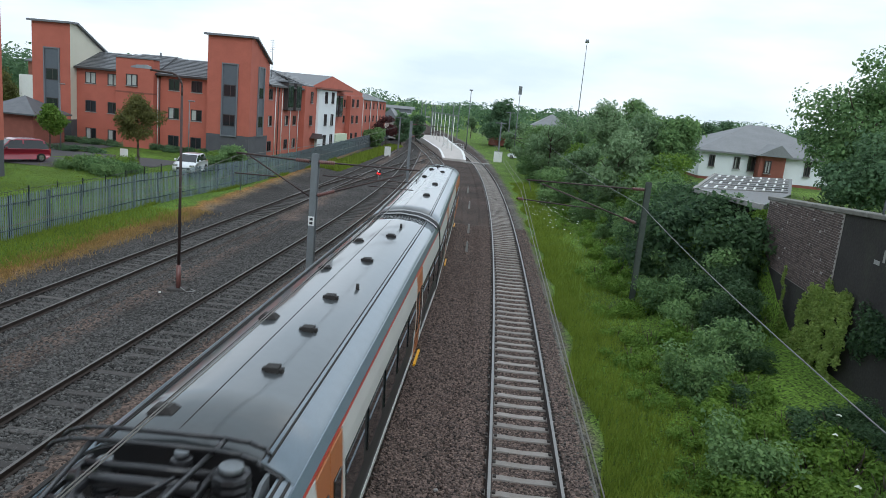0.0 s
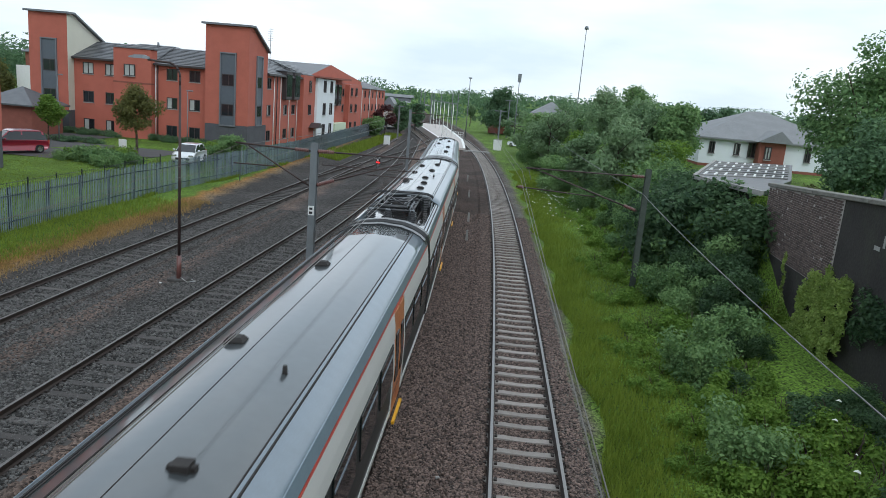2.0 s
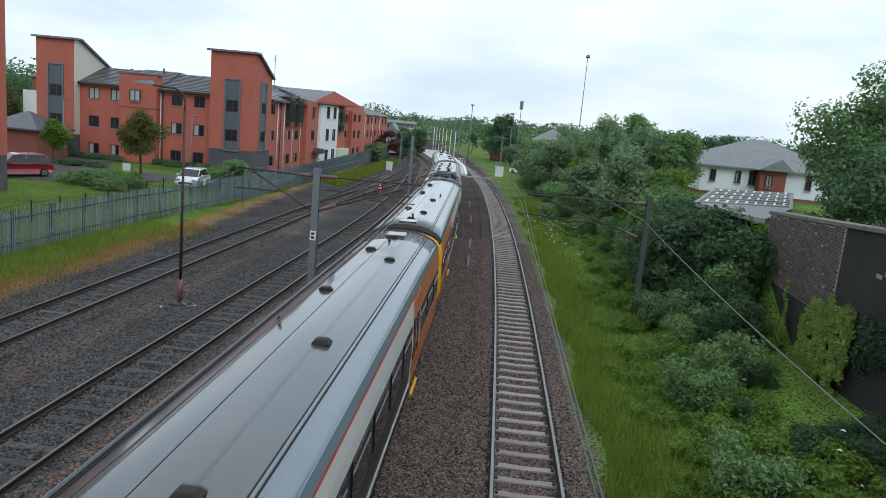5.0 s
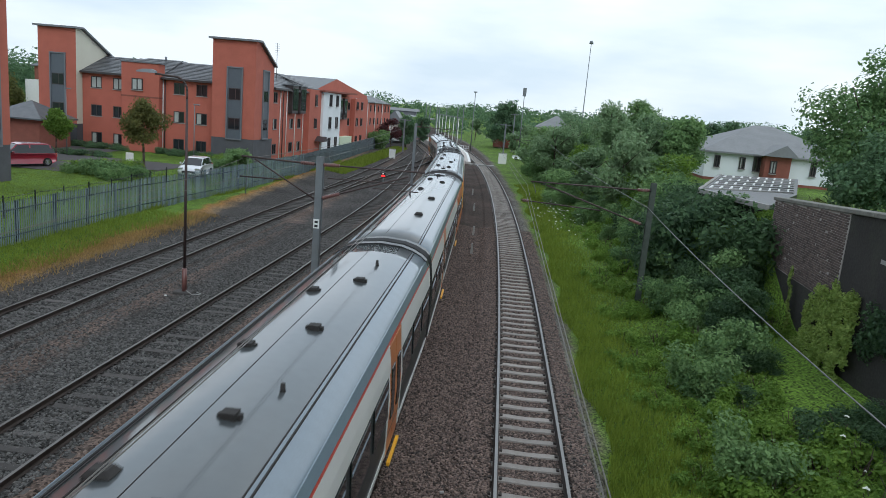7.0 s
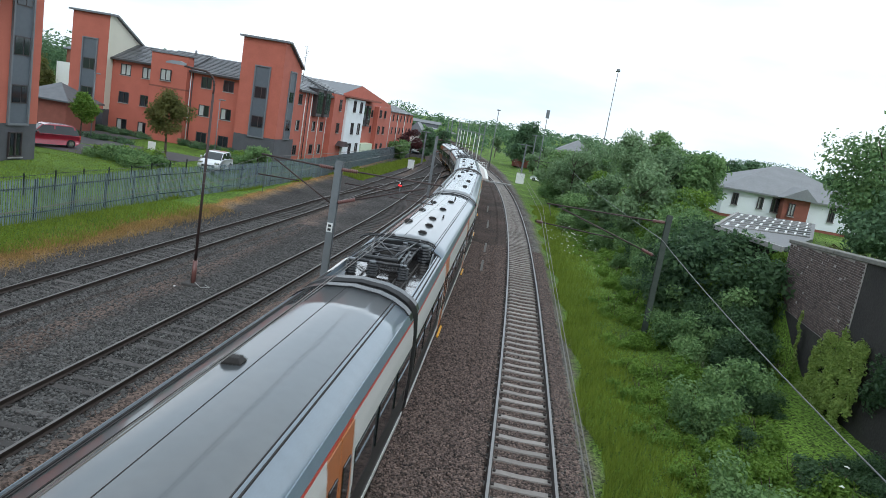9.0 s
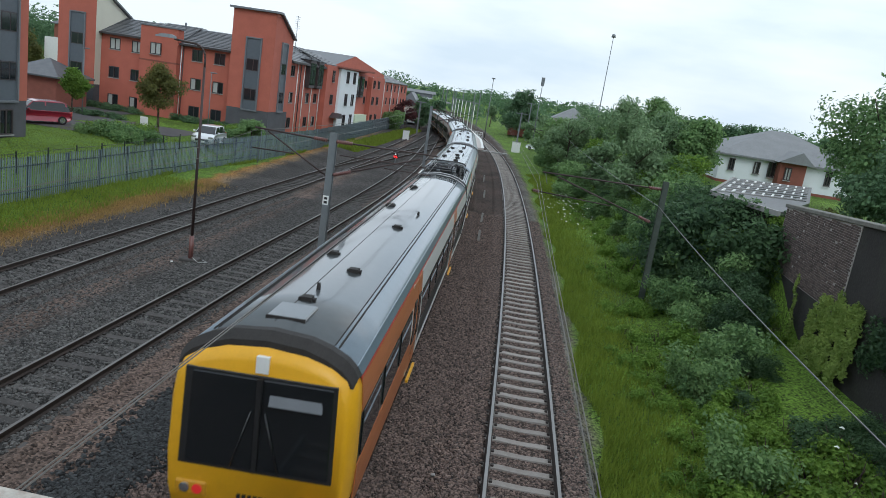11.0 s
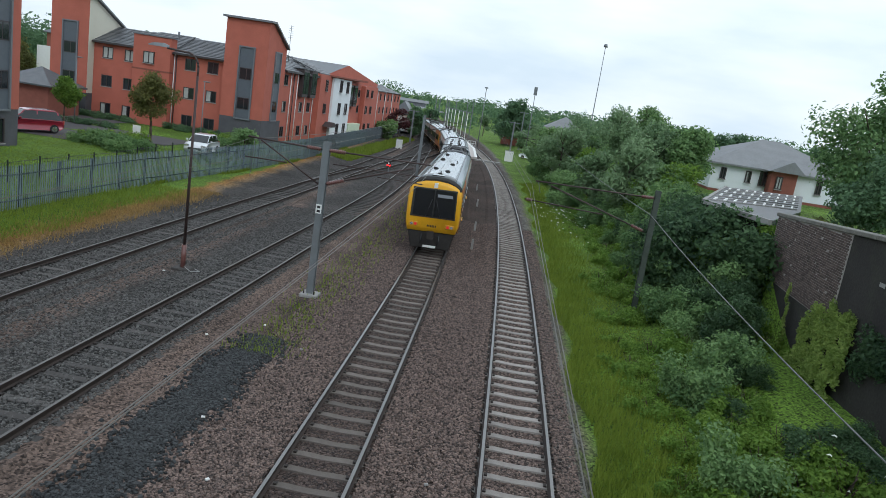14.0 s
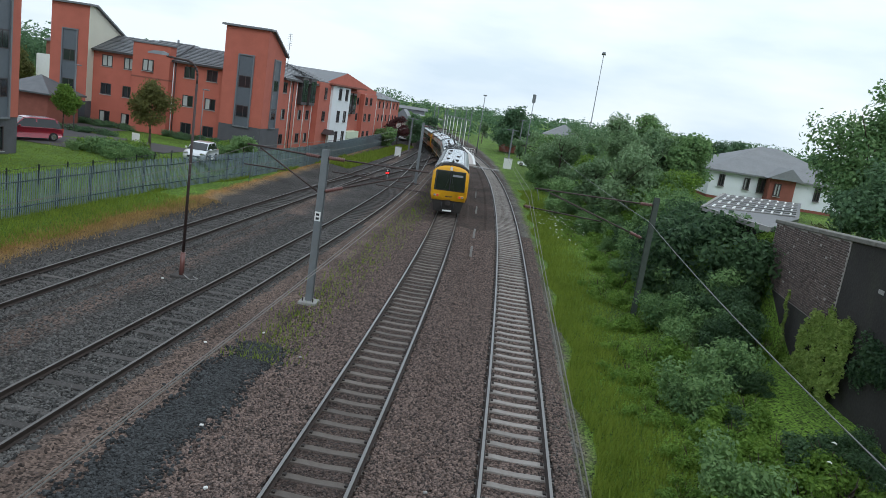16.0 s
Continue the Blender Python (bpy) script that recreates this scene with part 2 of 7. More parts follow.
M = dict(
    ground=ground_mat(),
    stone=mat("ballast_stone", (0.118, 0.084, 0.070), 0.8, var=0.35, per_island=0.9, bump=0.0),
    stone_dark=mat("dark_ballast_stone", (0.032, 0.034, 0.035), 0.85, var=0.3, per_island=0.7, bump=0.0),
    rail=mat("worn_rail_steel", (0.24, 0.23, 0.22), 0.34, 0.9, var=0.15, scale=1.0),
    railside=mat("rusty_rail_web", (0.038, 0.027, 0.022), 0.8, 0.1, var=0.3),
    sleeper=mat("concrete_sleeper", (0.30, 0.275, 0.25), 0.85, var=0.22, scale=3, fine=30, per_object=0.18, wear=0.4, wear_color=(0.12, 0.09, 0.07)),
    sleeper_br=mat("stained_concrete_sleeper", (0.135, 0.115, 0.10), 0.85, var=0.25, scale=3, fine=30, per_object=0.25, wear=0.5, wear_color=(0.07, 0.052, 0.042)),
    rail_dull=mat("dull_rail_steel", (0.17, 0.16, 0.15), 0.42, 0.85, var=0.2, scale=1.0),
    timber=mat("weathered_timber_sleeper", (0.066, 0.06, 0.056), 0.9, var=0.35, scale=5, per_object=0.35),
    clip=mat("rail_clip_iron", (0.05, 0.042, 0.038), 0.7, 0.4),
    brick=mat("orange_brick", (0.43, 0.125, 0.085), 0.85, var=0.12, scale=1.2, fine=14, bump=0.15, wear=0.12, wear_color=(0.30, 0.09, 0.065)),
    brick_dk=mat("blue_grey_brick", (0.085, 0.085, 0.095), 0.8, var=0.2, scale=1.2, fine=14),
    render=mat("pale_render", (0.76, 0.79, 0.80), 0.9, var=0.05, scale=0.7, wear=0.15, wear_color=(0.45, 0.47, 0.46)),
    cream=mat("cream_render", (0.62, 0.60, 0.50), 0.9, var=0.06, scale=0.7),
    slate=mat("grey_concrete_tile", (0.075, 0.077, 0.083), 0.5, var=0.3, scale=2.0, per_object=0.3, wet=0.25, wet_rough=0.2),
    grey_panel=mat("grey_window_panel", (0.10, 0.115, 0.135), 0.5, var=0.1),
    frame_grey=mat("mid_grey_frame", (0.16, 0.17, 0.185), 0.5, var=0.1),
    frame_dk=mat("dark_window_frame", (0.045, 0.035, 0.035), 0.5, var=0.1),
    white=mat("white_paint", (0.75, 0.75, 0.73), 0.6, var=0.06),
    galv=mat("galvanised_steel", (0.19, 0.205, 0.215), 0.55, 0.35, var=0.18, scale=2.0, wear=0.25, wear_color=(0.17, 0.17, 0.16)),
    fence=mat("weathered_palisade_steel", (0.19, 0.245, 0.27), 0.6, 0.2, var=0.2, scale=1.0, per_object=0.25),
    fence_post=mat("dark_teal_fence_steel", (0.03, 0.05, 0.056), 0.6, 0.2, var=0.25),
    old_coping=mat("mossy_weathered_coping", (0.17, 0.165, 0.145), 0.95, var=0.35, scale=3, wear=0.5, wear_color=(0.05, 0.055, 0.03)),
    rustpole=mat("dark_brown_pole_paint", (0.055, 0.035, 0.032), 0.6, 0.1, var=0.25),
    wire=mat("bronze_contact_wire", (0.14, 0.13, 0.115), 0.45, 0.4, var=0.1),
    wiredk=mat("grey_feeder_cable", (0.15, 0.16, 0.155), 0.5, 0.2),
    insul=mat("brown_porcelain", (0.16, 0.07, 0.06), 0.3, var=0.15),
    roof=mat("grey_train_roof", (0.058, 0.066, 0.069), 0.3, 0.0, spec=0.5, var=0.14, scale=0.7, fine=5, bump=0.02, wear=0.3, wear_color=(0.075, 0.08, 0.08), wet=1.0, wet_rough=0.08),
    shoulder=mat("blue_grey_cantrail", (0.14, 0.18, 0.215), 0.3, var=0.1, bump=0.0, wet=0.7, wet_rough=0.08),
    panel=mat("pale_body_panel", (0.58, 0.58, 0.55), 0.3, var=0.06, scale=1.0, bump=0.0, wear=0.15, wear_color=(0.4, 0.38, 0.34)),
    dkgreen=mat("dark_green_body", (0.018, 0.024, 0.024), 0.35, var=0.2, bump=0.0),
    orange=mat("orange_body_paint", (0.42, 0.14, 0.045), 0.35, var=0.08, bump=0.0),
    red=mat("red_stripe", (0.45, 0.06, 0.04), 0.4, bump=0.0),
    yellow=mat("warning_yellow", (0.78, 0.40, 0.012), 0.38, var=0.06, bump=0.0, wear=0.12, wear_color=(0.45, 0.22, 0.02)),
    black=mat("black_rubber", (0.014, 0.014, 0.015), 0.5, var=0.2, wet=0.6, wet_rough=0.12),
    under=mat("dirty_underframe", (0.028, 0.025, 0.023), 0.85, var=0.35, scale=5),
    insul_grey=mat("grimy_grey_insulator", (0.10, 0.092, 0.088), 0.35, var=0.2),
    # warning yellow darkened, shade put into the lamp housings' colour
    yellow_dk=mat("shade_painted_yellow", (0.55, 0.27, 0.012), 0.45, var=0.1),
    well=mat("wet_aluminium_roof_well", (0.12, 0.105, 0.094), 0.13, 0.75, var=0.25, scale=1.5, bump=0.03, wear=0.5, wear_color=(0.09, 0.075, 0.065), wet=1.0, wet_rough=0.03),
    glass=mat("dark_window_glass", (0.012, 0.014, 0.016), 0.06, var=0.1, bump=0.0, spec=0.7),
    glass_sky=mat("reflective_house_glass", (0.02, 0.024, 0.028), 0.06, var=0.2, scale=0.8, bump=0.0, spec=0.7),
    curtain=mat("net_curtain", (0.42, 0.44, 0.42), 0.4, var=0.15, scale=2.0, bump=0.0),
    bark=mat("tree_bark", (0.085, 0.065, 0.05), 0.95, var=0.35, scale=6, bump=0.5),
    # leaf and leaf_dk are lightened and blued, distance haze put into the colour
    leaf=leaf_mat("green_leaves", (0.085, 0.165, 0.066), (0.25, 0.38, 0.15)),
    leaf_dk=leaf_mat("dark_green_leaves", (0.06, 0.115, 0.068), (0.155, 0.25, 0.125)),
    leaf_lt=leaf_mat("fresh_green_leaves", (0.085, 0.17, 0.03), (0.22, 0.34, 0.06)),
    # leaf green darkened so that shade sits in the colour itself
    leaf_sh=leaf_mat("shade_painted_leaves", (0.035, 0.07, 0.04), (0.10, 0.17, 0.075)),
    leaf_rd=leaf_mat("copper_leaves", (0.05, 0.025, 0.028), (0.14, 0.055, 0.055)),
    leaf_br=leaf_mat("bronze_green_leaves", (0.06, 0.075, 0.03), (0.17, 0.17, 0.055)),
    ivy=leaf_mat("ivy_leaves", (0.15, 0.24, 0.05), (0.40, 0.50, 0.14)),
    grass=leaf_mat("grass_blades", (0.11, 0.165, 0.02), (0.25, 0.32, 0.05), 0.7),
    straw=leaf_mat("dry_grass", (0.19, 0.135, 0.05), (0.44, 0.30, 0.12), 0.8),
    flower=mat("white_umbels", (0.7, 0.72, 0.62), 0.8),
    asphalt=mat("car_park_asphalt", (0.075, 0.07, 0.072), 0.9, var=0.2, scale=1.5, fine=30),
    paving=mat("pale_platform_paving", (0.50, 0.46, 0.43), 0.85, var=0.12, scale=0.6, fine=6),
    conc=mat("grey_concrete", (0.30, 0.295, 0.28), 0.9, var=0.2, scale=1.5, wear=0.4, wear_color=(0.13, 0.12, 0.10)),
    oldbrick=mat("sooty_brick", (0.10, 0.075, 0.066), 0.9, var=0.3, scale=1.5, per_object=0.45),
    mortar=mat("pale_mortar", (0.36, 0.335, 0.31), 0.95, var=0.3, scale=2),
    sootwall=mat("dark_stained_wall", (0.024, 0.022, 0.02), 0.9, var=0.5, scale=0.8, fine=12, bump=0.4, wear=0.6, wear_color=(0.045, 0.05, 0.03)),
    carred=mat("red_car_paint", (0.30, 0.010, 0.03), 0.3, 0.1, var=0.05, bump=0.0, wet=1.0),
    carwhite=mat("white_car_paint", (0.72, 0.74, 0.76), 0.3, var=0.03, bump=0.0, wet=1.0),
    tyre=mat("car_tyre", (0.015, 0.015, 0.015), 0.85),
    chrome=mat("bright_metal", (0.6, 0.6, 0.6), 0.25, 0.9, var=0.05),
    houseroof=mat("grey_house_roof", (0.20, 0.205, 0.21), 0.7, var=0.15, scale=1.0, fine=8),
    redbrick=mat("red_house_brick", (0.24, 0.085, 0.06), 0.9, var=0.2, scale=2.0, fine=20),
    hill=mat("distant_woodland", (0.06, 0.09, 0.075), 0.95, var=0.35, scale=0.05, fine=0.4, bump=0.0),
    # farther trees' leaves, paled and greyed to put haze into their colour
    leaf_haze=leaf_mat("haze_paled_leaves", (0.12, 0.20, 0.10), (0.27, 0.38, 0.20)),
    lichen=mat("lichened_coping_stone", (0.46, 0.44, 0.39), 0.95, var=0.35, scale=7, fine=40, bump=0.5, wear=0.8, wear_color=(0.17, 0.08, 0.055)),
    iron=mat("wet_dark_ironwork", (0.022, 0.022, 0.024), 0.45, 0.3, var=0.2, wet=0.5, wet_rough=0.15),
    orangecable=mat("orange_plastic", (0.6, 0.14, 0.03), 0.5),
)


def glow(name, color, strength):
    m = bpy.data.materials.new(name)
    m.use_nodes = True
    b = m.node_tree.nodes["Principled BSDF"]
    b.inputs["Base Color"].default_value = (*color, 1)
    b.inputs["Emission Color"].default_value = (*color, 1)
    b.inputs["Emission Strength"].default_value = strength
    return m


M["tail"] = glow("red_tail_light", (0.55, 0.02, 0.02), 0.35)
M["signal"] = glow("red_signal_light", (1.0, 0.02, 0.02), 2.5)


# ---------------------------------------------------------------- mesh helpers
def part(name, bm, material, parent=None, label="", smooth=False):
    """Link a bmesh as one mesh object under a thing or a part."""
    me = bpy.data.meshes.new(name)
    if smooth:
        for f in bm.faces:
            f.smooth = True
    bm.to_mesh(me)
    bm.free()
    for m in (material if isinstance(material, (list, tuple)) else [material]):
        me.materials.append(m)
    ob = new(name, me)
    if parent is not None:
        ob.parent = parent
    if label:
        ob["label"] = label
    return ob


def thing(name, label, category, m=None, group="", kind=""):
    ob = new(name)
    ob.empty_display_size = 0.1
    if m is not None:
        ob.matrix_basis = m
    return tagged(ob, label, category, group, kind)


def box(bm, x0, x1, y0, y1, z0, z1, mi=0):
    v = [bm.verts.new(p) for p in ((x0, y0, z0), (x1, y0, z0), (x1, y1, z0), (x0, y1, z0), (x0, y0, z1), (x1, y0, z1), (x1, y1, z1), (x0, y1, z1))]
    for f in ((3, 2, 1, 0), (4, 5, 6, 7), (0, 1, 5, 4), (1, 2, 6, 5), (2, 3, 7, 6), (3, 0, 4, 7)):
        bm.faces.new([v[i] for i in f]).material_index = mi
    return v


def bar(bm, p, q, r, n=6, r2=None, mi=0):
    """A round bar from p to q."""
    p, q = Vector(p), Vector(q)
    d = (q - p).normalized()
    a = d.orthogonal().normalized()
    b = d.cross(a)
    r2 = r if r2 is None else r2
    rings = []
    for c, rr in ((p, r), (q, r2)):
        rings.append([bm.verts.new(c + rr * (math.cos(2 * math.pi * i / n) * a + math.sin(2 * math.pi * i / n) * b)) for i in range(n)])
    for i in range(n):
        f = bm.faces.new((rings[0][i], rings[0][(i + 1) % n], rings[1][(i + 1) % n], rings[1][i]))
        f.material_index, f.smooth = mi, True
    bm.faces.new(rings[0][::-1]).material_index = mi
    bm.faces.new(rings[1]).material_index = mi


def loft(bm, rings, close=True, caps=True, mi=0):
    """Skin between rings of points, all with the same count."""
    vs = [[bm.verts.new(p) for p in ring] for ring in rings]
    n = len(vs[0])
    for a, b in zip(vs, vs[1:]):
        for i in range(n if close else n - 1):
            bm.faces.new((a[i], a[(i + 1) % n], b[(i + 1) % n], b[i])).material_index = mi
    if caps and close:
        bm.faces.new(vs[0][::-1]).material_index = mi
        bm.faces.new(vs[-1]).material_index = mi
    return vs


def prism(bm, pts, axis, a, b, mi=0):
    """Extrude a flat outline along x, y or z between a and b."""
    def at(p, c):
        return {"x": (c, p[0], p[1]), "y": (p[0], c, p[1]), "z": (p[0], p[1], c)}[axis]
    loft(bm, [[at(p, a) for p in pts], [at(p, b) for p in pts]], mi=mi)
    return bm


def ribbed(bm, p, q, r_out, r_in, n):
    """One turned, ribbed body from p to q."""
    p, q = Vector(p), Vector(q)
    d = (q - p).normalized()
    a = d.orthogonal().normalized()
    b = d.cross(a)
    rings = []
    for i in range(n):
        for f, r in ((0.0, r_in), (0.12, r_out), (0.6, r_out * 0.92), (0.72, r_in)):
            c = p.lerp(q, (i + f) / n)
            rings.append([c + r * (math.cos(math.pi * k / 5) * a + math.sin(math.pi * k / 5) * b) for k in range(10)])
    loft(bm, rings)
    return fix(bm)


def fix(bm):
    bmesh.ops.recalc_face_normals(bm, faces=bm.faces)
    return bm


def bevel(bm, width, segments=1):
    bmesh.ops.bevel(bm, geom=list(bm.edges), offset=width, segments=segments, affect="EDGES", clamp_overlap=True)
    return bm


def raw_mesh(name, verts, faces, material, smooth=False):
    me = bpy.data.meshes.new(name)
    me.from_pydata([tuple(v) for v in verts], [], [tuple(f) for f in faces])
    for m in (material if isinstance(material, (list, tuple)) else [material]):
        me.materials.append(m)
    if smooth:
        me.shade_smooth()
    return me


# ---------------------------------------------------------------- the lie of the land
def line_right(y):
    e = min(y, 130.0)
    return 1.25 - 0.0003 * e * e - 1.4e-6 * e ** 3 - (0.149 * (y - e))


def line_left(y):
    e = min(y, 120.0)
    return -2.85 - 0.006 * e - 0.0003 * e * e - 2.8e-6 * e ** 3 - 0.2 * (y - e)


def line_siding(y):
    return -9.86 - (0.0009 * max(0, y - 38) ** 2 if y < 90 else 0.0009 * 52 ** 2 + 0.0936 * (y - 90))


def line_far_siding(y):
    return -15.45 - 0.0004 * max(0, y - 45) ** 2


def line_crossover(y):
    return -15.45 + 2.75 * (1 - math.cos(math.pi * min(1, max(0, (y - 52) / 60)))) * 0.5


def smooth01(a, b, v):
    v = min(1, max(0, (v - a) / (b - a)))
    return v * v * (3 - 2 * v)


def fence_x(y):
    if y < 40:
        return -22.2
    if y < 72:
        return -22.2 + 0.9 * smooth01(40, 58, y)
    return -21.3 - 0.052 * (y - 72)


def land(x, y):
    """Height of the ground; the rail heads are at zero."""
    bend = 0.0003 * min(max(y, 0), 150) ** 2
    z = -0.26
    fx = fence_x(max(y, 0))
    if x < fx + 3.5:
        z += 0.25 * smooth01(fx + 3.5, fx + 1, x)
    if x < fx - 0.4:
        z += 1.2 * smooth01(fx - 0.4, fx - 4.0, x)
    rx = x + bend
    if rx > 3.0:
        near = 1 - smooth01(30, 44, y)
        rise = 0.15 * smooth01(3.0, 5.0, rx) + 1.0 * smooth01(5.0, 9.5, rx)
        high = 4.0 * smooth01(6.5, 15.5, rx)
        z += near * (rise + (3.4 if rx > 11.1 else 0)) + (1 - near) * (0.3 * smooth01(3, 5, rx) + high) * (1 - 0.75 * smooth01(75, 150, y))
    z += 0.06 * noise.noise((x * 0.7, y * 0.7, 0)) * (1 if (rx > 3.2 or x < -17.5) else 0.35)
    d = math.hypot(x, y)
    if d > 260:
        z += 16 * smooth01(260, 900, d) * (0.8 + 0.5 * noise.noise((x * 0.004, y * 0.004, 3)))
    if y < 3:
        z = min(z, 0.4) if abs(x) < 9 else z
    return z


def spaced(stops):
    out = []
    for a, b, step in stops:
        k = max(1, round((b - a) / step))
        out += [a + (b - a) * i / k for i in range(k)]
    return out + [stops[-1][1]]


def build_ground():
    xs = spaced([(-2500, -400, 300), (-400, -90, 40), (-90, -30, 4), (-30, 16, 0.5), (16, 60, 3), (60, 400, 40), (400, 2500, 300)])
    ys = spaced([(-2500, -300, 300), (-300, -20, 35), (-20, 6, 4), (6, 60, 0.75), (60, 130, 2.5), (130, 400, 18), (400, 3000, 260)])
    verts = [(x, y, land(x, y)) for y in ys for x in xs]
    w = len(xs)
    faces = [(j * w + i, j * w + i + 1, (j + 1) * w + i + 1, (j + 1) * w + i) for j in range(len(ys) - 1) for i in range(w - 1)]
    g = new("ground", raw_mesh("ground", verts, faces, M["ground"], True))
    tagged(g, "railway land of ballast, trodden earth and rough grass", "ground", kind="structure")


build_ground()

RAIL = [(-0.036, 0.0), (0.036, 0.0), (0.036, -0.04), (0.010, -0.052), (0.010, -0.13), (0.07, -0.155), (-0.07, -0.155), (-0.010, -0.13), (-0.010, -0.052), (-0.036, -0.04)]


def rail_mesh(centre, offset, y0, y1, step=2.0):
    bm = bmesh.new()
    rings = []
    k = max(2, round((y1 - y0) / step))
    for i in range(k + 1):
        y = y0 + (y1 - y0) * i / k
        s = (centre(y + 0.5) - centre(y - 0.5))
        d = Vector((s, 1, 0)).normalized()
        c = Vector((centre(y), y, 0)) + offset * Vector((d.y, -d.x, 0))
        rings.append([c + Vector((d.y * px, -d.x * px, pz)) for px, pz in RAIL])
    vs = loft(bm, rings, mi=1)
    fix(bm)
    for f in bm.faces:
        if f.normal.z > 0.9 and f.calc_center_median().z > -0.03:
            f.material_index = 0
    fix(bm)
    return bm


def sleeper_concrete(m):
    bm = bmesh.new()
    loft(bm, [[(x, -0.13, -0.30), (x, 0.13, -0.30), (x, 0.10, z), (x, -0.10, z)] for x, z in ((-1.25, -0.18), (-0.5, -0.165), (0, -0.185), (0.5, -0.165), (1.25, -0.18))])
    fix(bm)
    me = bpy.data.meshes.new("concrete_sleeper")
    bm.to_mesh(me)
    bm.free()
    me.materials.append(m)
    return me


def sleeper_timber():
    bm = bmesh.new()
    box(bm, -1.3, 1.3, -0.125, 0.125, -0.34, -0.175)
    bevel(bm, 0.012)
    me = bpy.data.meshes.new("timber_sleeper")
    bm.to_mesh(me)
    bm.free()
    me.materials.append(M["timber"])
    return me


def clip_mesh():
    bm = bmesh.new()
    for s in (-1, 1):
        for o in (-0.12, 0.12):
            box(bm, s * 0.782 + o - 0.035, s * 0.782 + o + 0.035, -0.05, 0.05, -0.18, -0.13)
    me = bpy.data.meshes.new("rail_clip")
    bm.to_mesh(me)
    bm.free()
    me.materials.append(M["clip"])
    return me


def build_track(name, centre, y0, y1, label, timber, count_to, seed):
    rnd = random.Random(seed)
    t = thing(name, label, "railway track", kind="structure")
    for o in (-0.782, 0.782):
        part("rail", rail_mesh(centre, o, y0, y1), [M["rail_dull" if timber else "rail"], M["railside"]], t)
    me = sleeper_timber() if timber else sleeper_concrete(M["sleeper_br"] if name == "track_2" else M["sleeper"])
    clips = clip_mesh()
    y = y0
    while y < count_to:
        ang = math.atan2(-(centre(y + 0.5) - centre(y - 0.5)), 1)
        ob = new("sleeper", me)
        ob.parent = t
        ob.matrix_basis = Matrix.Translation((centre(y) + rnd.uniform(-0.015, 0.015), y, rnd.uniform(-0.012, 0.004) + (0.0 if timber else 0))) @ Matrix.Rotation(ang + rnd.uniform(-0.008, 0.008), 4, "Z")
        if y < 45:
            cl = new("rail_clip", clips)
            cl.parent = ob
        y += (0.72 if timber else 0.68) + rnd.uniform(-0.02, 0.02)
    return t


def ballast_shoulder(name, centre, y0, y1, half, label, d=0.0):
    """The raised bed under one track."""
    bm = bmesh.new()
    rings = []
    k = round((y1 - y0) / 1.5)
    for i in range(k + 1):
        y = y0 + (y1 - y0) * i / k
        c = centre(y)
        rings.append([(c + px, y, pz + (d if abs(px) > 0.8 else 0.4 * d)) for px, pz in ((-half - 0.6, -0.5), (-half, -0.155), (-0.98, -0.15), (-0.84, -0.205), (-0.70, -0.215), (0.70, -0.215), (0.84, -0.205), (0.98, -0.15), (half, -0.155), (half + 0.6, -0.5))])
    loft(bm, rings, close=False)
    for f in bm.faces:
        if f.normal.z < 0:
            f.normal_flip()
    ob = part(name, bm, M["ground"])
    tagged(ob, label, "track bed", kind="structure")


build_track("track_1", line_right, 3.0, 260, "running line with bright rails on pale concrete sleepers", False, 168, 1)
build_track("track_2", line_left, 3.0, 260, "running line on concrete sleepers in brown ballast", False, 168, 2)
build_track("track_3", line_siding, 3.0, 130, "siding with dull rails on old timber sleepers", True, 92, 3)
build_track("track_4", line_far_siding, 3.0, 125, "outer siding with dull rails on old timber sleepers", True, 92, 4)
build_track("track_5", line_crossover, 54.0, 128, "curved crossover leading out of the sidings", True, 110, 5)
ballast_shoulder("ballast_bed_1", line_right, 2, 260, 1.55, "stone ballast bed of the running line")
ballast_shoulder("ballast_bed_2", line_left, 2, 260, 1.55, "brown stone ballast bed of the running line")

ballast_shoulder("ballast_bed_3", line_siding, 2, 128, 1.4, "grey stone ballast bed of the siding", -0.02)
ballast_shoulder("ballast_bed_4", line_far_siding, 2, 124, 1.4, "grey stone ballast bed of the outer siding", -0.02)


# ---------------------------------------------------------------- the train
CAR = 24.2          # from coupling to coupling
HALF = 11.83        # half a body
SIDE = [(1.22, 0.55), (1.30, 0.85), (1.34, 1.2), (1.35, 1.75), (1.345, 2.55), (1.33, 2.86), (1.29, 3.05)]
CROWN = [(1.29, 3.05), (1.22, 3.17), (1.10, 3.29), (0.86, 3.42), (0.55, 3.52), (0.0, 3.57)]


def half_loop(pts):
    return [(-x, z) for x, z in pts] + [(x, z) for x, z in pts[::-1]][(1 if pts[-1][0] == 0 else 0):]


def band(bm, y0, y1, pts, push=0.0):
    """A strip of the body's side skin on both sides."""
    for s in (-1, 1):
        loft(bm, [[(s * (x + push), y, z) for x, z in pts] for y in (y0, y1)], close=False, caps=False)


def side_x(z):
    for (xa, za), (xb, zb) in zip(SIDE, SIDE[1:]):
        if za <= z <= zb:
            return xa + (xb - xa) * (z - za) / (zb - za)
    return SIDE[-1][0]


def side_plate(bm, s, y0, y1, z0, z1, out, thick=0.02):
    loft(bm, [[(s * (side_x(z) + out), y0, z), (s * (side_x(z) + out), y1, z), (s * (side_x(z) + out - thick), y1, z), (s * (side_x(z) + out - thick), y0, z)]
              for z in (z0, (z0 + z1) / 2, z1)])


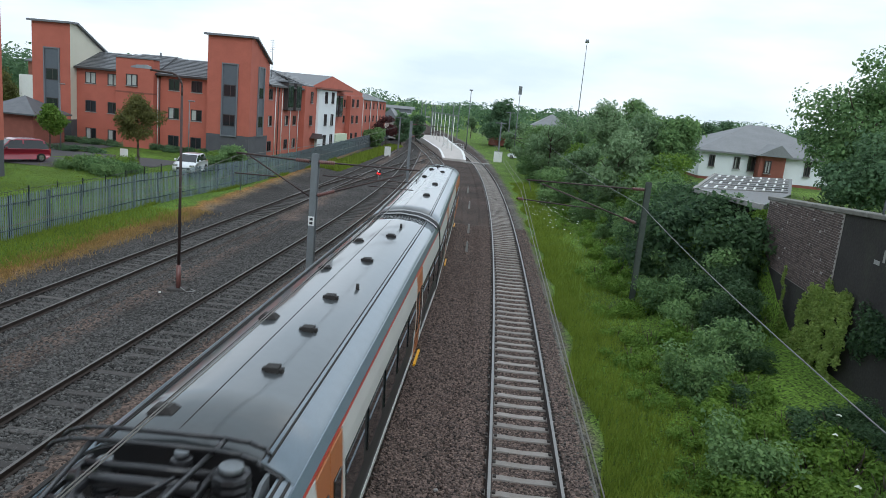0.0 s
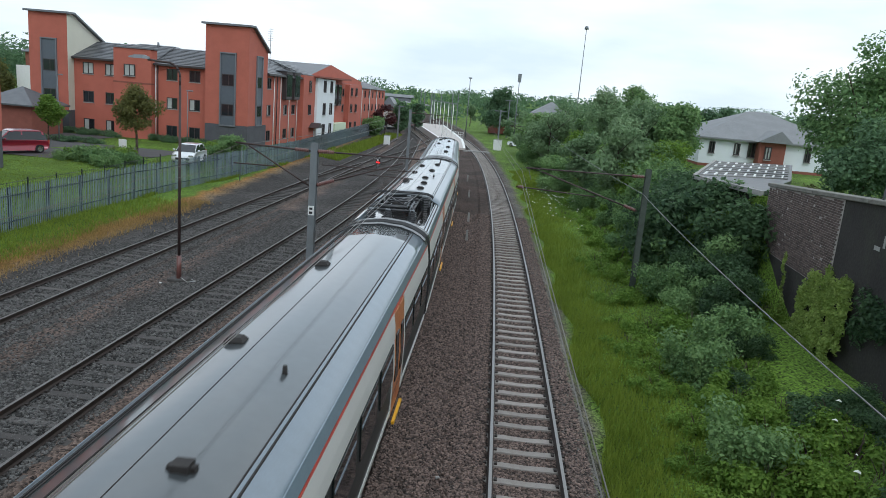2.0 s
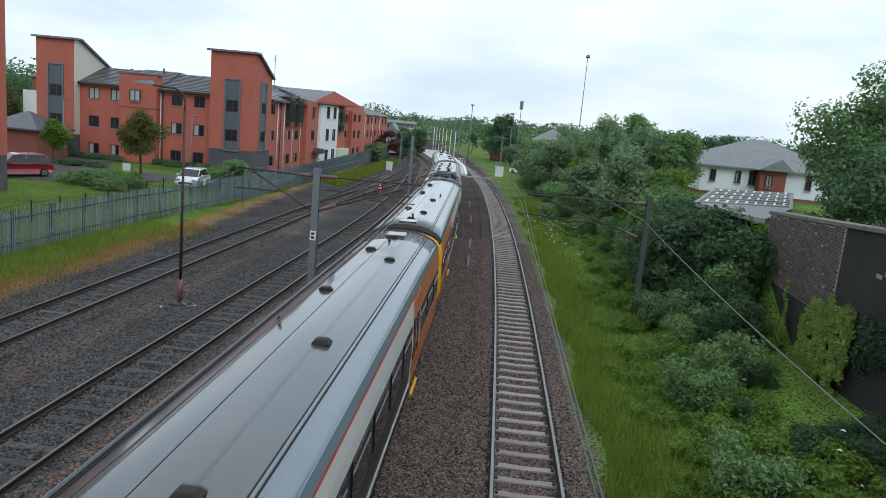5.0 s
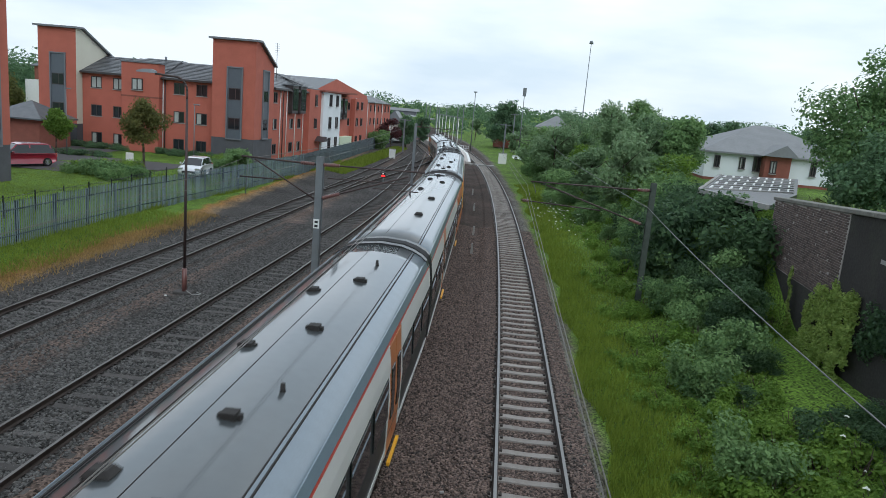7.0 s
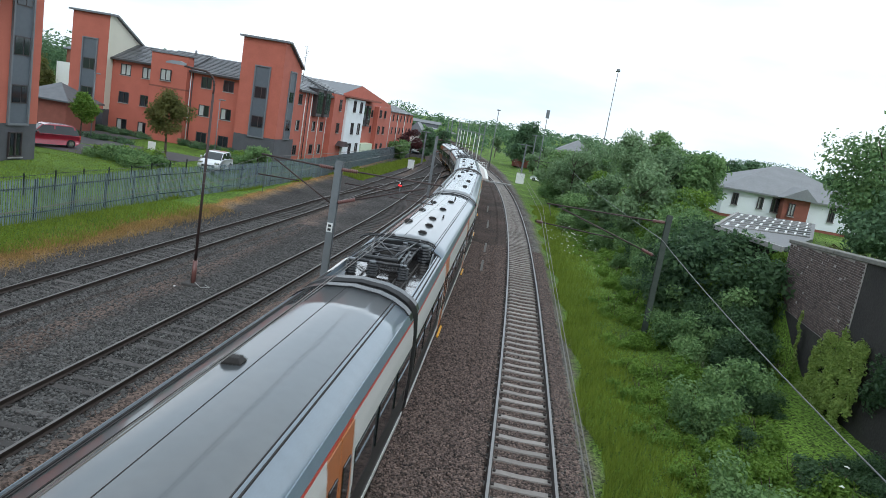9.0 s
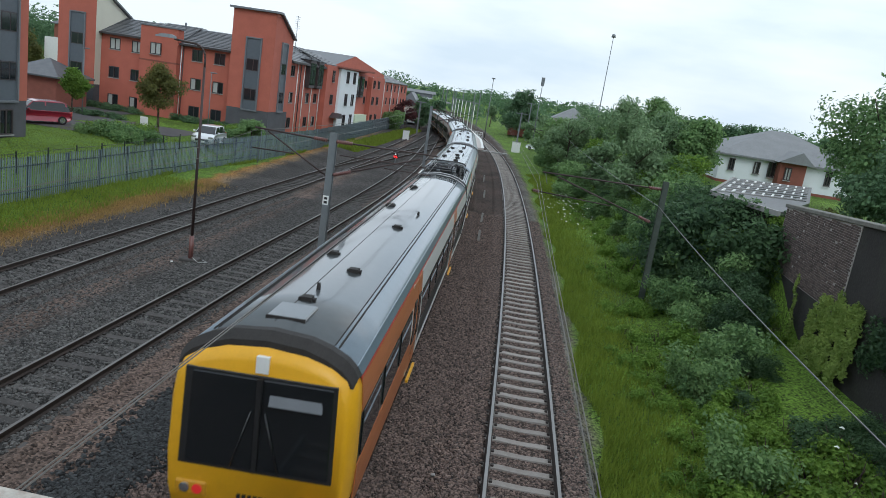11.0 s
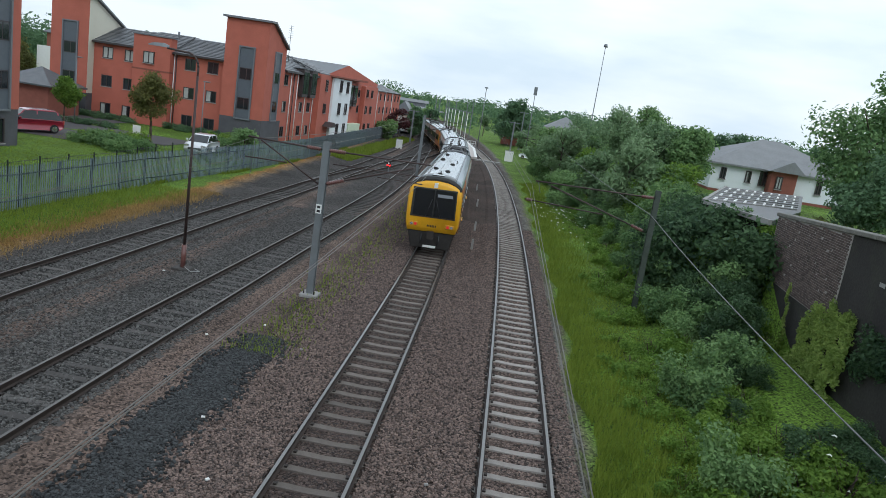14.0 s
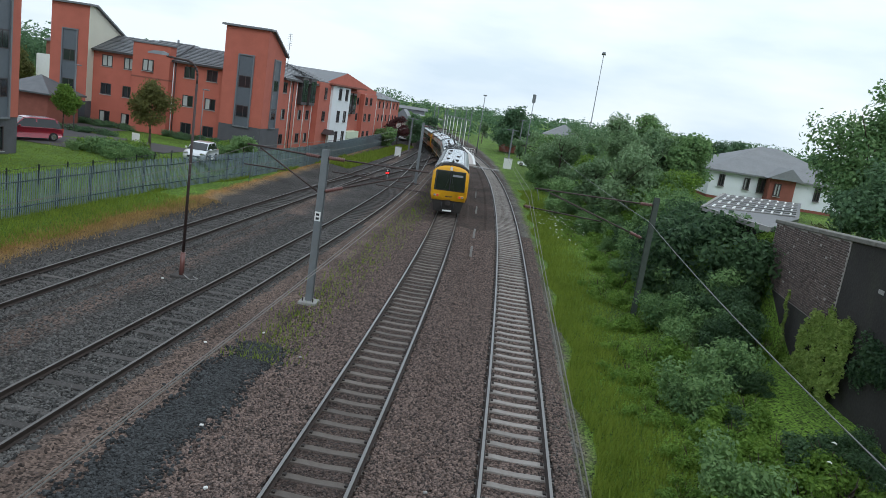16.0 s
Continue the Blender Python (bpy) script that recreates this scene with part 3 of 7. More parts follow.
def ride_height(z):
    """Modelled heights to heights over the rail, stretched to fit the camera's view: a deep skirt under a tall body.
    """
    return z if z < 0.3 else 0.3 + (z - 0.3) * 1.55 if z < 0.86 else 1.17 + (z - 0.86) * 1.033


def build_car(name, label, cab, pan, seed):
    """One coach. cab: +1 front, -1 rear, 0 none; pan: a pantograph well near the rear end."""
    rnd = random.Random(seed)
    c = thing(name, label, "train carriage", group="carriages of the train")
    y0, y1 = -HALF, HALF
    # solid inner shell, with the roof's skin over it
    bm = bmesh.new()
    shell = half_loop(SIDE[1:])
    loft(bm, [[(x * 0.985, y, z) for x, z in shell] for y in (y0 + (0.62 if cab < 0 else 0), y1 - (0.62 if cab > 0 else 0))])
    part("body", fix(bm), M["dkgreen"], c, "dark green carriage side")
    bm = bmesh.new()
    a, b = y0, y1
    wy0, wy1 = y0 + 0.55, y0 + 6.0
    ring = half_loop(CROWN)
    if pan:
        a = wy1
    if cab > 0:
        b = y1 - 0.6
    if cab < 0:
        a = y0 + 0.6
    k = 12
    loft(bm, [[(x, a + (b - a) * i / k, z) for x, z in ring] for i in range(k + 1)], mi=0)
    fix(bm)
    for f in bm.faces:
        f.smooth = abs(f.normal.y) < 0.5
        f.material_index = 1 if abs(f.calc_center_median().x) > 0.9 and abs(f.normal.y) < 0.5 else 0
    part("roof", bm, [M["roof"], M["shoulder"]], c, "light grey curved roof with grime streaks")
    # cantrail gutter lines and shoulder strips
    y0, y1 = (y0 + 0.6, y1) if cab < 0 else (y0, y1 - 0.6) if cab > 0 else (y0, y1)
    for s in (-1, 1):
        bm = bmesh.new()
        loft(bm, [[(s * 1.296, y, 3.05), (s * 1.226, y, 3.185), (s * 1.20, y, 3.18), (s * 1.26, y, 3.03)] for y in (y0, y1)])
        part("cantrail", fix(bm), M["shoulder"], c, "blue-grey strip along the roof's edge")
        bm = bmesh.new()
        box(bm, s * 0.92 - 0.009, s * 0.92 + 0.009, a + 0.05, b - 0.05, 3.375, 3.412)
        part("gutter", bm, M["under"], c)
        bm = bmesh.new()
        box(bm, s * 0.86 - 0.007, s * 0.86 + 0.007, a + 0.05, b - 0.05, 3.405, 3.435)
        part("gutter", bm, M["under"], c)
        bm = bmesh.new()
        loft(bm, [[(s * (side_x(z) + o), y, z) for z, o in ((3.0, 0.006), (3.03, 0.006), (3.03, -0.01), (3.0, -0.01))] for y in (y0, y1)])
        part("stripe", fix(bm), M["red"], c, "thin red line under the roof's edge")
    # pale upper panels, orange cab ends
    doors = tuple(sorted((cab * 4.8, cab * -5.9))) if cab else (-4.6, 5.7)
    for s in (-1, 1):
        runs = []
        ends = [y0 + 0.02] + [v for d in doors for v in (d - 0.72, d + 0.72)] + [y1 - 0.02]
        for p, q in zip(ends[::2], ends[1::2]):
            runs.append((p, q))
        for p, q in runs:
            tip = (cab > 0 and q > y1 - 0.1) or (cab < 0 and p < y0 + 0.1)
            bm = bmesh.new()
            side_plate(bm, s, p, q, 2.48, 2.99, 0.004)
            part("panel", fix(bm), M["orange" if tip else "panel"], c, "orange upper side panel" if tip else "pale grey upper side panel")
            bm = bmesh.new()
            if tip:
                side_plate(bm, s, p, q, 0.86, 1.62, 0.004)
                part("panel", fix(bm), M["orange"], c, "orange lower side panel")
            else:
                side_plate(bm, s, p, q, 0.86, 1.0, 0.004)
                part("sill", fix(bm), M["panel"], c, "pale line along the sill")
            n = max(1, round((q - p) / 1.75))
            for i in range(n):
                wa = p + (q - p) * (i + 0.10) / n
                wb = p + (q - p) * (i + 0.90) / n
                bm = bmesh.new()
                side_plate(bm, s, wa, wb, 1.68, 2.42, 0.006, 0.03)
                w = part("window", bevel(fix(bm), 0.006), M["glass"], c)
                bm = bmesh.new()
                side_plate(bm, s, wa + 0.04, wb - 0.04, 2.20, 2.235, 0.016, 0.01)
                part("glazing_bar", fix(bm), M["shoulder"], w)
        for d in doors:
            for o in (-0.36, 0.36):
                bm = bmesh.new()
                side_plate(bm, s, d + o - 0.345, d + o + 0.345, 0.8, 2.96, 0.008, 0.05)
                dr = part("door", bevel(fix(bm), 0.008), M["orange"], c, "orange sliding door leaf")
                bm = bmesh.new()
                side_plate(bm, s, d + o - 0.2, d + o + 0.2, 1.5, 2.5, 0.014, 0.03)
                part("door_window", bevel(fix(bm), 0.01), M["glass"], dr)
            for o in (-0.79, 0.79):
                bm = bmesh.new()
                side_plate(bm, s, d + o - 0.06, d + o + 0.06, 0.86, 2.99, 0.012, 0.04)
                part("door_post", fix(bm), M["panel"], c, "pale door post")
            bm = bmesh.new()
            box(bm, s * 1.35 - 0.03, s * 1.35 + 0.03, d - 0.6, d + 0.6, 0.69, 0.73)
            part("door_step", bm, M["yellow"], c, "yellow-edged door step")
    # ends
    for e in (-1, 1):
        if cab == e:
            continue
        bm = bmesh.new()
        rg = half_loop([(1.30, 0.9), (1.345, 1.75), (1.335, 2.6), (1.30, 3.03), (1.235, 3.2), (1.11, 3.315), (0.87, 3.45), (0.56, 3.55), (0.0, 3.605)])
        inner = half_loop([(1.10, 1.0), (1.12, 1.75), (1.12, 2.6), (1.08, 2.9), (1.0, 3.05), (0.9, 3.15), (0.7, 3.25), (0.45, 3.32), (0.0, 3.36)])
        ye = e * HALF
        loft(bm, [[(x, ye - e * 0.28, z) for x, z in rg], [(x, ye, z) for x, z in rg], [(x * 0.93, ye + e * 0.03, z * 0.98) for x, z in rg], [(x, ye + e * 0.03, z) for x, z in inner]], close=True)
        part("end_frame", fix(bm), M["black"], c, "black rubber frame at the coach end")
        bm = bmesh.new()
        box(bm, -0.62, 0.62, min(ye, ye + e * 0.27), max(ye, ye + e * 0.27), 0.9, 3.05)
        part("gangway", bevel(bm, 0.04), M["black"], c)
    # under the floor
    bm = bmesh.new()
    loft(bm, [[(-1.2, y, 0.86), (1.2, y, 0.86), (1.05, y, 0.42), (-1.05, y, 0.42)] for y in (-5.2, 5.2)])
    part("underframe", fix(bm), M["under"], c)
    for b_y in (-8.0, 8.0):
        bm = bmesh.new()
        for s in (-1, 1):
            box(bm, s * 0.98 - 0.06, s * 0.98 + 0.06, b_y - 1.7, b_y + 1.7, 0.45, 0.7)
        box(bm, -1.0, 1.0, b_y - 0.3, b_y + 0.3, 0.5, 0.84)
        bo = part("bogie", bevel(fix(bm), 0.02), M["under"], c)
        for w_y in (b_y - 1.25, b_y + 1.25):
            for s in (-1, 1):
                bm = bmesh.new()
                bar(bm, (s * 0.72, w_y, 0.435), (s * 0.85, w_y, 0.435), 0.43, 18)
                part("wheel", bm, M["under"], bo)
    # roof fittings
    def vent(x, y, kind):
        z = 3.57 - 0.15 * (abs(x) / 0.86) ** 2.0
        bm = bmesh.new()
        if kind == 0:
            loft(bm, [[(x + sx * w, y + sy * d, z + h) for sx, sy in ((-1, -1), (1, -1), (1, 1), (-1, 1))] for w, d, h in ((0.13, 0.11, -0.08), (0.145, 0.12, 0.03), (0.09, 0.08, 0.09))])
        elif kind == 1:
            box(bm, x - 0.09, x + 0.09, y - 0.09, y + 0.09, z - 0.07, z + 0.07)
            box(bm, x - 0.14, x + 0.14, y - 0.045, y + 0.045, z - 0.07, z + 0.04)
        else:
            bar(bm, (x, y, z - 0.08), (x, y, z + 0.12), 0.045, 8, 0.03)
        part("roof_vent", fix(bm), M["under"], c, "black roof ventilator")
    if pan:
        for x, y, kd in ((-0.5, -5.1, 0), (0.3, -3.6, 1), (-0.5, -1.2, 0), (0.3, -1.75, 1), (0.52, 1.2, 2), (0.2, 0.25, 1), (-0.5, 2.8, 1), (0.25, 3.8, 1), (-0.42, 6.3, 1), (0.3, 7.3, 1), (0.36, 9.0, 2)):
            vent(x, y, kd)
    else:
        f = cab
        for x, y, kd in ((0.02, 9.7, 1), (0.02, 9.0, 2), (0.3, 7.4, 1), (-0.42, 6.1, 1), (0.33, 2.2, 1), (0.55, -0.4, 2), (-0.45, -1.4, 0), (-0.4, -6.4, 0)):
            vent(-f * x, f * y, kd)
        if cab:
            ya, yb = sorted((cab * 10.05, cab * 10.8))
            bm = bmesh.new()
            box(bm, -0.3, 0.3, ya, yb, 3.5, 3.6)
            part("roof_hatch", bevel(bm, 0.02), M["roof"], c, "raised grey roof hatch")
            bm = bmesh.new()
            yh = cab * 10.8
            box(bm, -0.3, 0.3, yh - 0.015, yh + 0.015, 3.54, 3.604)
            part("hatch_edge", bm, M["under"], c)
    for xs in (-0.62, -0.12):
        zs = 3.57 - 0.05 * abs(xs) / 0.55
        bm = bmesh.new()
        box(bm, xs - 0.0055, xs + 0.0055, a + 0.3, b - 0.3, zs - 0.06, zs + 0.005)
        part("roof_seam", bm, M["under"], c)
    if pan:
        add_well(c, wy0, wy1)
    if cab:
        add_cab(c, cab)
    for ob in c.children_recursive:
        if not ob.name.startswith(("bogie", "wheel")):
            for v in ob.data.vertices:
                v.co = (v.co.x * 1.045, v.co.y, ride_height(v.co.z))
    return c


def add_well(c, a, b):
    """The sunken end of the roof with the folded pantograph."""
    bm = bmesh.new()
    box(bm, -1.15, 1.15, a - 0.3, b, 2.98, 3.075)
    part("well_floor", bm, M["well"], c, "wet brown floor of the roof well")
    for s in (-1, 1):
        bm = bmesh.new()
        prism(bm, [(s * 1.29, 3.05), (s * 1.22, 3.17), (s * 1.10, 3.25), (s * 1.04, 3.27), (s * 0.99, 3.03)], "y", a - 0.3, b)
        part("well_side", fix(bm), M["shoulder"], c, "blue-grey side of the roof well")
        for x, z in ((1.085, 3.262), (1.165, 3.212)):
            bm = bmesh.new()
            box(bm, s * x - 0.012, s * x + 0.012, a - 0.25, b - 0.02, z - 0.02, z + 0.018)
            part("gutter", bm, M["under"], c)
        bm = bmesh.new()
        prism(bm, [(b - 1.0, 3.045), (b - 0.06, 3.045), (b - 0.06, 3.33), (b - 0.3, 3.33)], "x", min(s * 0.93, s * 0.97), max(s * 0.93, s * 0.97))
        part("gusset", fix(bm), M["galv"], c, "pale grey gusset plate")
    bm = bmesh.new()
    prism(bm, half_loop([(1.2, 3.04), (1.10, 3.27), (0.86, 3.40), (0.55, 3.50), (0.0, 3.55)]), "y", b - 0.05, b - 0.01)
    part("well_bulkhead", fix(bm), M["black"], c, "black end wall of the roof well")
    bm = bmesh.new()
    prism(bm, half_loop([(1.24, 3.04), (1.14, 3.22), (0.86, 3.36), (0.55, 3.45), (0.0, 3.50)]), "y", a - 0.42, a - 0.3)
    part("end_arch", fix(bm), M["shoulder"], c, "grey arched rim at the end of the roof")
    cy = (a + b) / 2 + 1.1
    for x, y, z, r in ((-0.82, cy - 1.55, 3.42, 0.15), (-0.28, cy - 1.55, 3.42, 0.15), (0.5, cy - 1.5, 3.42, 0.15), (-0.62, cy + 1.3, 3.42, 0.13), (0.1, cy + 1.45, 3.5, 0.12), (0.72, cy + 1.15, 3.56, 0.2)):
        bm = bmesh.new()
        ribbed(bm, (x, y, 3.035), (x, y, z), r, r * 0.66, 6)
        i = part("insulator", bm, M["iron"], c, "ribbed black insulator")
        bm = bmesh.new()
        bar(bm, (x, y, z - 0.01), (x, y, z + 0.05), r * 0.6, 10)
        part("cap", bm, M["galv"], i, "dull metal cap")

    def tube(name, p, q, r, m="iron", label="", n=8):
        bm = bmesh.new()
        bar(bm, p, q, r, n)
        return part(name, bm, M[m], c, label)
    # base frame on the insulators
    for x in (-0.8, 0.5):
        tube("base_rail", (x, cy - 1.6, 3.427), (x, cy + 1.35, 3.427), 0.04)
    for y in (cy - 1.5, cy - 0.5, cy + 0.55, cy + 1.25):
        tube("base_beam", (-0.8, y, 3.427), (0.5, y, 3.427), 0.045)
    # folded arms: down to the knuckle, then back up to the head
    for s in (-1, 1):
        tube("lower_arm", (-0.15 + s * 0.42, cy + 0.9, 3.460), (-0.15 + s * 0.30, cy - 1.35, 3.509), 0.05, label="black lower pantograph arm")
        tube("upper_arm", (-0.15 + s * 0.30, cy - 1.3, 3.531), (-0.15 + s * 0.62, cy + 1.35, 3.630), 0.028, label="thin upper pantograph arm")
        tube("diagonal", (-0.15 + s * 0.30, cy - 0.9, 3.542), (-0.15 - s * 0.45, cy + 0.8, 3.608), 0.02)
    tube("knuckle", (-0.62, cy - 1.35, 3.514), (0.32, cy - 1.35, 3.514), 0.06)
    tube("shaft", (-0.75, cy + 0.9, 3.470), (0.5, cy + 0.9, 3.470), 0.065)
    tube("cross_tube", (-0.6, cy - 0.2, 3.564), (0.3, cy - 0.2, 3.564), 0.03)
    tube("cylinder", (-0.1, cy + 0.35, 3.498), (0.36, cy + 0.35, 3.498), 0.13, "iron", "dark drive cylinder", 12)
    tube("cylinder", (-0.35, cy - 0.35, 3.470), (0.12, cy - 0.35, 3.470), 0.085, "under", "dark drive cylinder", 12)
    for x in (0.14, 0.26, 0.40):
        tube("spring_rod", (x, cy - 1.25, 3.460), (x, cy + 0.3, 3.498), 0.03, "galv", "pale spring rod")
    for x, y in ((-0.55, cy - 0.75), (0.42, cy - 0.2), (-0.5, cy + 0.45)):
        bm = bmesh.new()
        box(bm, x - 0.1, x + 0.1, y - 0.13, y + 0.13, 3.34, 3.509)
        part("bracket", bevel(bm, 0.03), M["iron"], c)
    # collector head with drooping horns
    for y in (cy + 1.3, cy + 1.58):
        bm = bmesh.new()
        pts = [(-1.22, y, 3.509), (-1.15, y, 3.586), (-0.98, y, 3.641), (-0.7, y, 3.663), (0.5, y, 3.663), (0.76, y, 3.641), (0.92, y, 3.586), (0.98, y, 3.509)]
        for p, q in zip(pts, pts[1:]):
            bar(bm, p, q, 0.026)
        part("collector_bow", bm, M["iron"], c, "dark collector bow with bent horns")
    for x in (-0.7, 0.5):
        tube("head_link", (x, cy + 1.3, 3.652), (x, cy + 1.58, 3.652), 0.03)
    bm = bmesh.new()
    loft(bm, [[(x, y, z) for x, z in ((-1.19, 3.20), (-1.06, 3.275), (-1.06, 3.30), (-1.19, 3.225))] for y in (cy - 2.6, cy - 0.7)])
    part("warning_strip", fix(bm), M["white"], c, "white strip along the edge of the well")
    for x in (-0.82, -0.28, 0.5):
        tube("jumper", (x, cy - 1.5, 3.46), (x * 0.9, cy - 0.9, 3.56), 0.018, "black")
    for x in (0.35, 0.62):
        bm = bmesh.new()
        box(bm, x - 0.02, x + 0.02, a + 0.2, b - 0.2, 3.05, 3.09)
        part("floor_rib", bm, M["under"], c)


def add_cab(c, e):
    """The yellow driving end with its windscreens, lights and coupler."""
    ye = e * HALF
    def Y(d):
        return ye - e * 0.6 + e * d
    outer = [(1.24, 0.86), (1.32, 1.2), (1.345, 1.75), (1.34, 2.55), (1.31, 2.9), (1.22, 3.14), (1.0, 3.31), (0.6, 3.46), (0.0, 3.52)]
    nose = [(1.17, 0.86), (1.24, 1.2), (1.26, 1.75), (1.22, 2.5), (1.17, 2.75), (1.06, 2.96), (0.85, 3.08), (0.5, 3.16), (0.0, 3.20)]
    bm = bmesh.new()
    rings = []
    for d, f in ((0.0, 0.0), (0.25, 0.12), (0.45, 0.5), (0.53, 0.82), (0.56, 1.0)):
        ring = [(xo + (xn - xo) * f, zo + (zn - zo) * f) for (xo, zo), (xn, zn) in zip(outer, nose)]
        rings.append([(x, Y(d + (0.0 if z < 1.7 else -0.05 * f * (z - 1.7))), z) for x, z in half_loop(ring)])
    loft(bm, rings)
    fix(bm)
    for f in bm.faces:
        f.smooth = True
    part("cab_front", bm, M["yellow"], c, "yellow driving end")
    bm = bmesh.new()
    ring0 = [(x, z + 0.05) for x, z in CROWN]
    loft(bm, [[(x, Y(-0.02), z) for x, z in half_loop(CROWN)], [(x * 0.995, Y(0.20), z - 0.02) for x, z in half_loop(ring0)], [(x * 0.97, Y(0.36), z - 0.13) for x, z in half_loop(ring0)]], close=True)
    part("cab_dome", fix(bm), M["under"], c, "dark grey roof dome over the cab")
    def pane(x0, x1, z0, z1, d, name, m, parent=c, label=""):
        bm = bmesh.new()
        ya, yb = sorted((Y(d - 0.02 - 0.05), Y(d)))
        loft(bm, [[(x0, Y(d), z0), (x1, Y(d), z0), (x1, Y(d - 0.04), z0), (x0, Y(d - 0.04), z0)],
                  [(x0 * 0.97, Y(d - 0.065), z1), (x1 * 0.97, Y(d - 0.065), z1), (x1 * 0.97, Y(d - 0.105), z1), (x0 * 0.97, Y(d - 0.105), z1)]])
        return part(name, bevel(fix(bm), 0.01), m, parent, label)
    pane(-1.11, 1.11, 1.56, 3.02, 0.575, "windscreen_surround", M["black"], label="black windscreen surround")
    for s in (-1, 1):
        w = pane(min(s * 0.04, s * 1.0), max(s * 0.04, s * 1.05), 1.62, 2.97, 0.592, "windscreen", M["glass"])
        if s * e < 0:
            pane(min(s * 0.14, s * 0.9), max(s * 0.14, s * 0.9), 2.62, 2.78, 0.598, "sun_blind", M["frame_grey"], w)
        bm = bmesh.new()
        bar(bm, (s * 0.35, Y(0.61), 1.62), (s * 0.10, Y(0.58), 2.5), 0.012)
        part("wiper", bm, M["black"], c)
        bm = bmesh.new()
        xa, xb = sorted((s * 0.66, s * 1.14))
        box(bm, xa, xb, min(Y(0.5), Y(0.585)), max(Y(0.5), Y(0.585)), 1.07, 1.30)
        h = part("lamp_housing", bevel(bm, 0.03), M["yellow_dk"], c)
        for k, (xx, m, nm) in enumerate(((0.80, "tail", "tail_lamp"), (0.99, "chrome", "headlamp"))):
            bm = bmesh.new()
            bar(bm, (s * xx, Y(0.57), 1.185), (s * xx, Y(0.60), 1.185), 0.075, 12)
            part(nm, bm, M[m], h, "lit red tail lamp" if k == 0 else "unlit headlamp")
    bm = bmesh.new()
    box(bm, -0.035, 0.035, min(Y(0.56), Y(0.60)), max(Y(0.56), Y(0.60)), 1.58, 3.0)
    part("centre_pillar", bm, M["black"], c)
    bm = bmesh.new()
    box(bm, -0.09, 0.09, min(Y(0.3), Y(0.52)), max(Y(0.3), Y(0.52)), 3.06, 3.3)
    part("destination_plate", bm, M["white"], c, "small white plate over the windscreens")
    for i in range(6):
        bm = bmesh.new()
        xx = -0.2 + i * 0.08
        box(bm, xx - 0.026, xx + 0.026, min(Y(0.56), Y(0.574)), max(Y(0.56), Y(0.574)), 1.10, 1.20)
        part("number_bar", bm, M["black"], c)
    bm = bmesh.new()
    loft(bm, [[(-1.16, Y(d), 0.88), (1.16, Y(d), 0.88), (0.95, Y(d - 0.1), 0.28), (-0.95, Y(d - 0.1), 0.28)] for d in (0.1, 0.52)])
    part("valance", bevel(fix(bm), 0.03), M["under"], c, "dirty black valance")
    bm = bmesh.new()
    bar(bm, (0, Y(0.3), 0.78), (0, Y(0.78), 0.78), 0.09, 10)
    box(bm, -0.16, 0.16, min(Y(0.7), Y(0.86)), max(Y(0.7), Y(0.86)), 0.64, 0.92)
    part("coupler", bm, M["clip"], c)
    bm = bmesh.new()
    box(bm, -0.32, 0.32, min(Y(0.56), Y(0.64)), max(Y(0.56), Y(0.64)), 0.33, 0.40)
    part("coupler_plate", bm, M["white"], c, "white lower bar of the coupler")
    for x in (-0.45, 0.42):
        bm = bmesh.new()
        bar(bm, (x, Y(0.5), 0.75), (x, Y(0.6), 0.45), 0.045, 8)
        part("jumper_hose", bm, M["black"], c)


LEAD = build_car("train_carriage", "leading driving carriage with grey roof and orange cab end", 1, False, 11)
PANA = build_car("train_carriage", "middle carriage with a pantograph well in its grey roof", 0, True, 12)
TAILA = build_car("train_carriage", "driving carriage coupled cab to cab, orange and pale grey", -1, False, 13)
LEADB = build_car("train_carriage", "driving carriage of the second unit, orange cab end", 1, False, 14)
PANB = build_car("train_carriage", "second middle carriage with a pantograph well in its roof", 0, True, 15)
TAILB = build_car("train_carriage", "last driving carriage with a yellow end and red tail lamps", -1, False, 16)
CARS = [LEAD, PANA, TAILA, LEADB, PANB, TAILB]


# small departures from an even glide, each half second, fitting the train to the camera's view
DRIFT = (-0.51, -0.55, -0.34, -0.14, -0.31, -0.48, -0.64, -0.92, -1.04, -1.07, -1.09, -1.12, -1.14, -1.17, -1.20, -1.22, -1.13, -0.73, -0.34, -0.27, -0.34, -0.48, -0.62, -0.73, -0.78, -0.82, -0.85, -0.87, -0.89, -0.90, -0.90, -0.90, -0.90)


def run(t):
    """Distance of the coupling between the two units from the bridge."""
    return -23.190 + 9.8473 * t + -0.00948 * t * t + -0.001493 * t ** 3 + DRIFT[round(t * 2)]


def on_line(y_mid):
    a, b = y_mid - 8.0, y_mid + 8.0
    p = Vector((line_left(a), a, 0))
    q = Vector((line_left(b), b, 0))
    d = q - p
    m = (p + q) / 2
    return pose(m.x - 0.12, m.y, 0.0, 0, -1.5, math.degrees(math.atan2(-d.x, d.y)))


def motions():
    for i, car in enumerate(CARS):
        walk(car, [(t * 0.5, on_line(run(t * 0.5) + CAR * (2.5 - i))) for t in range(33)])


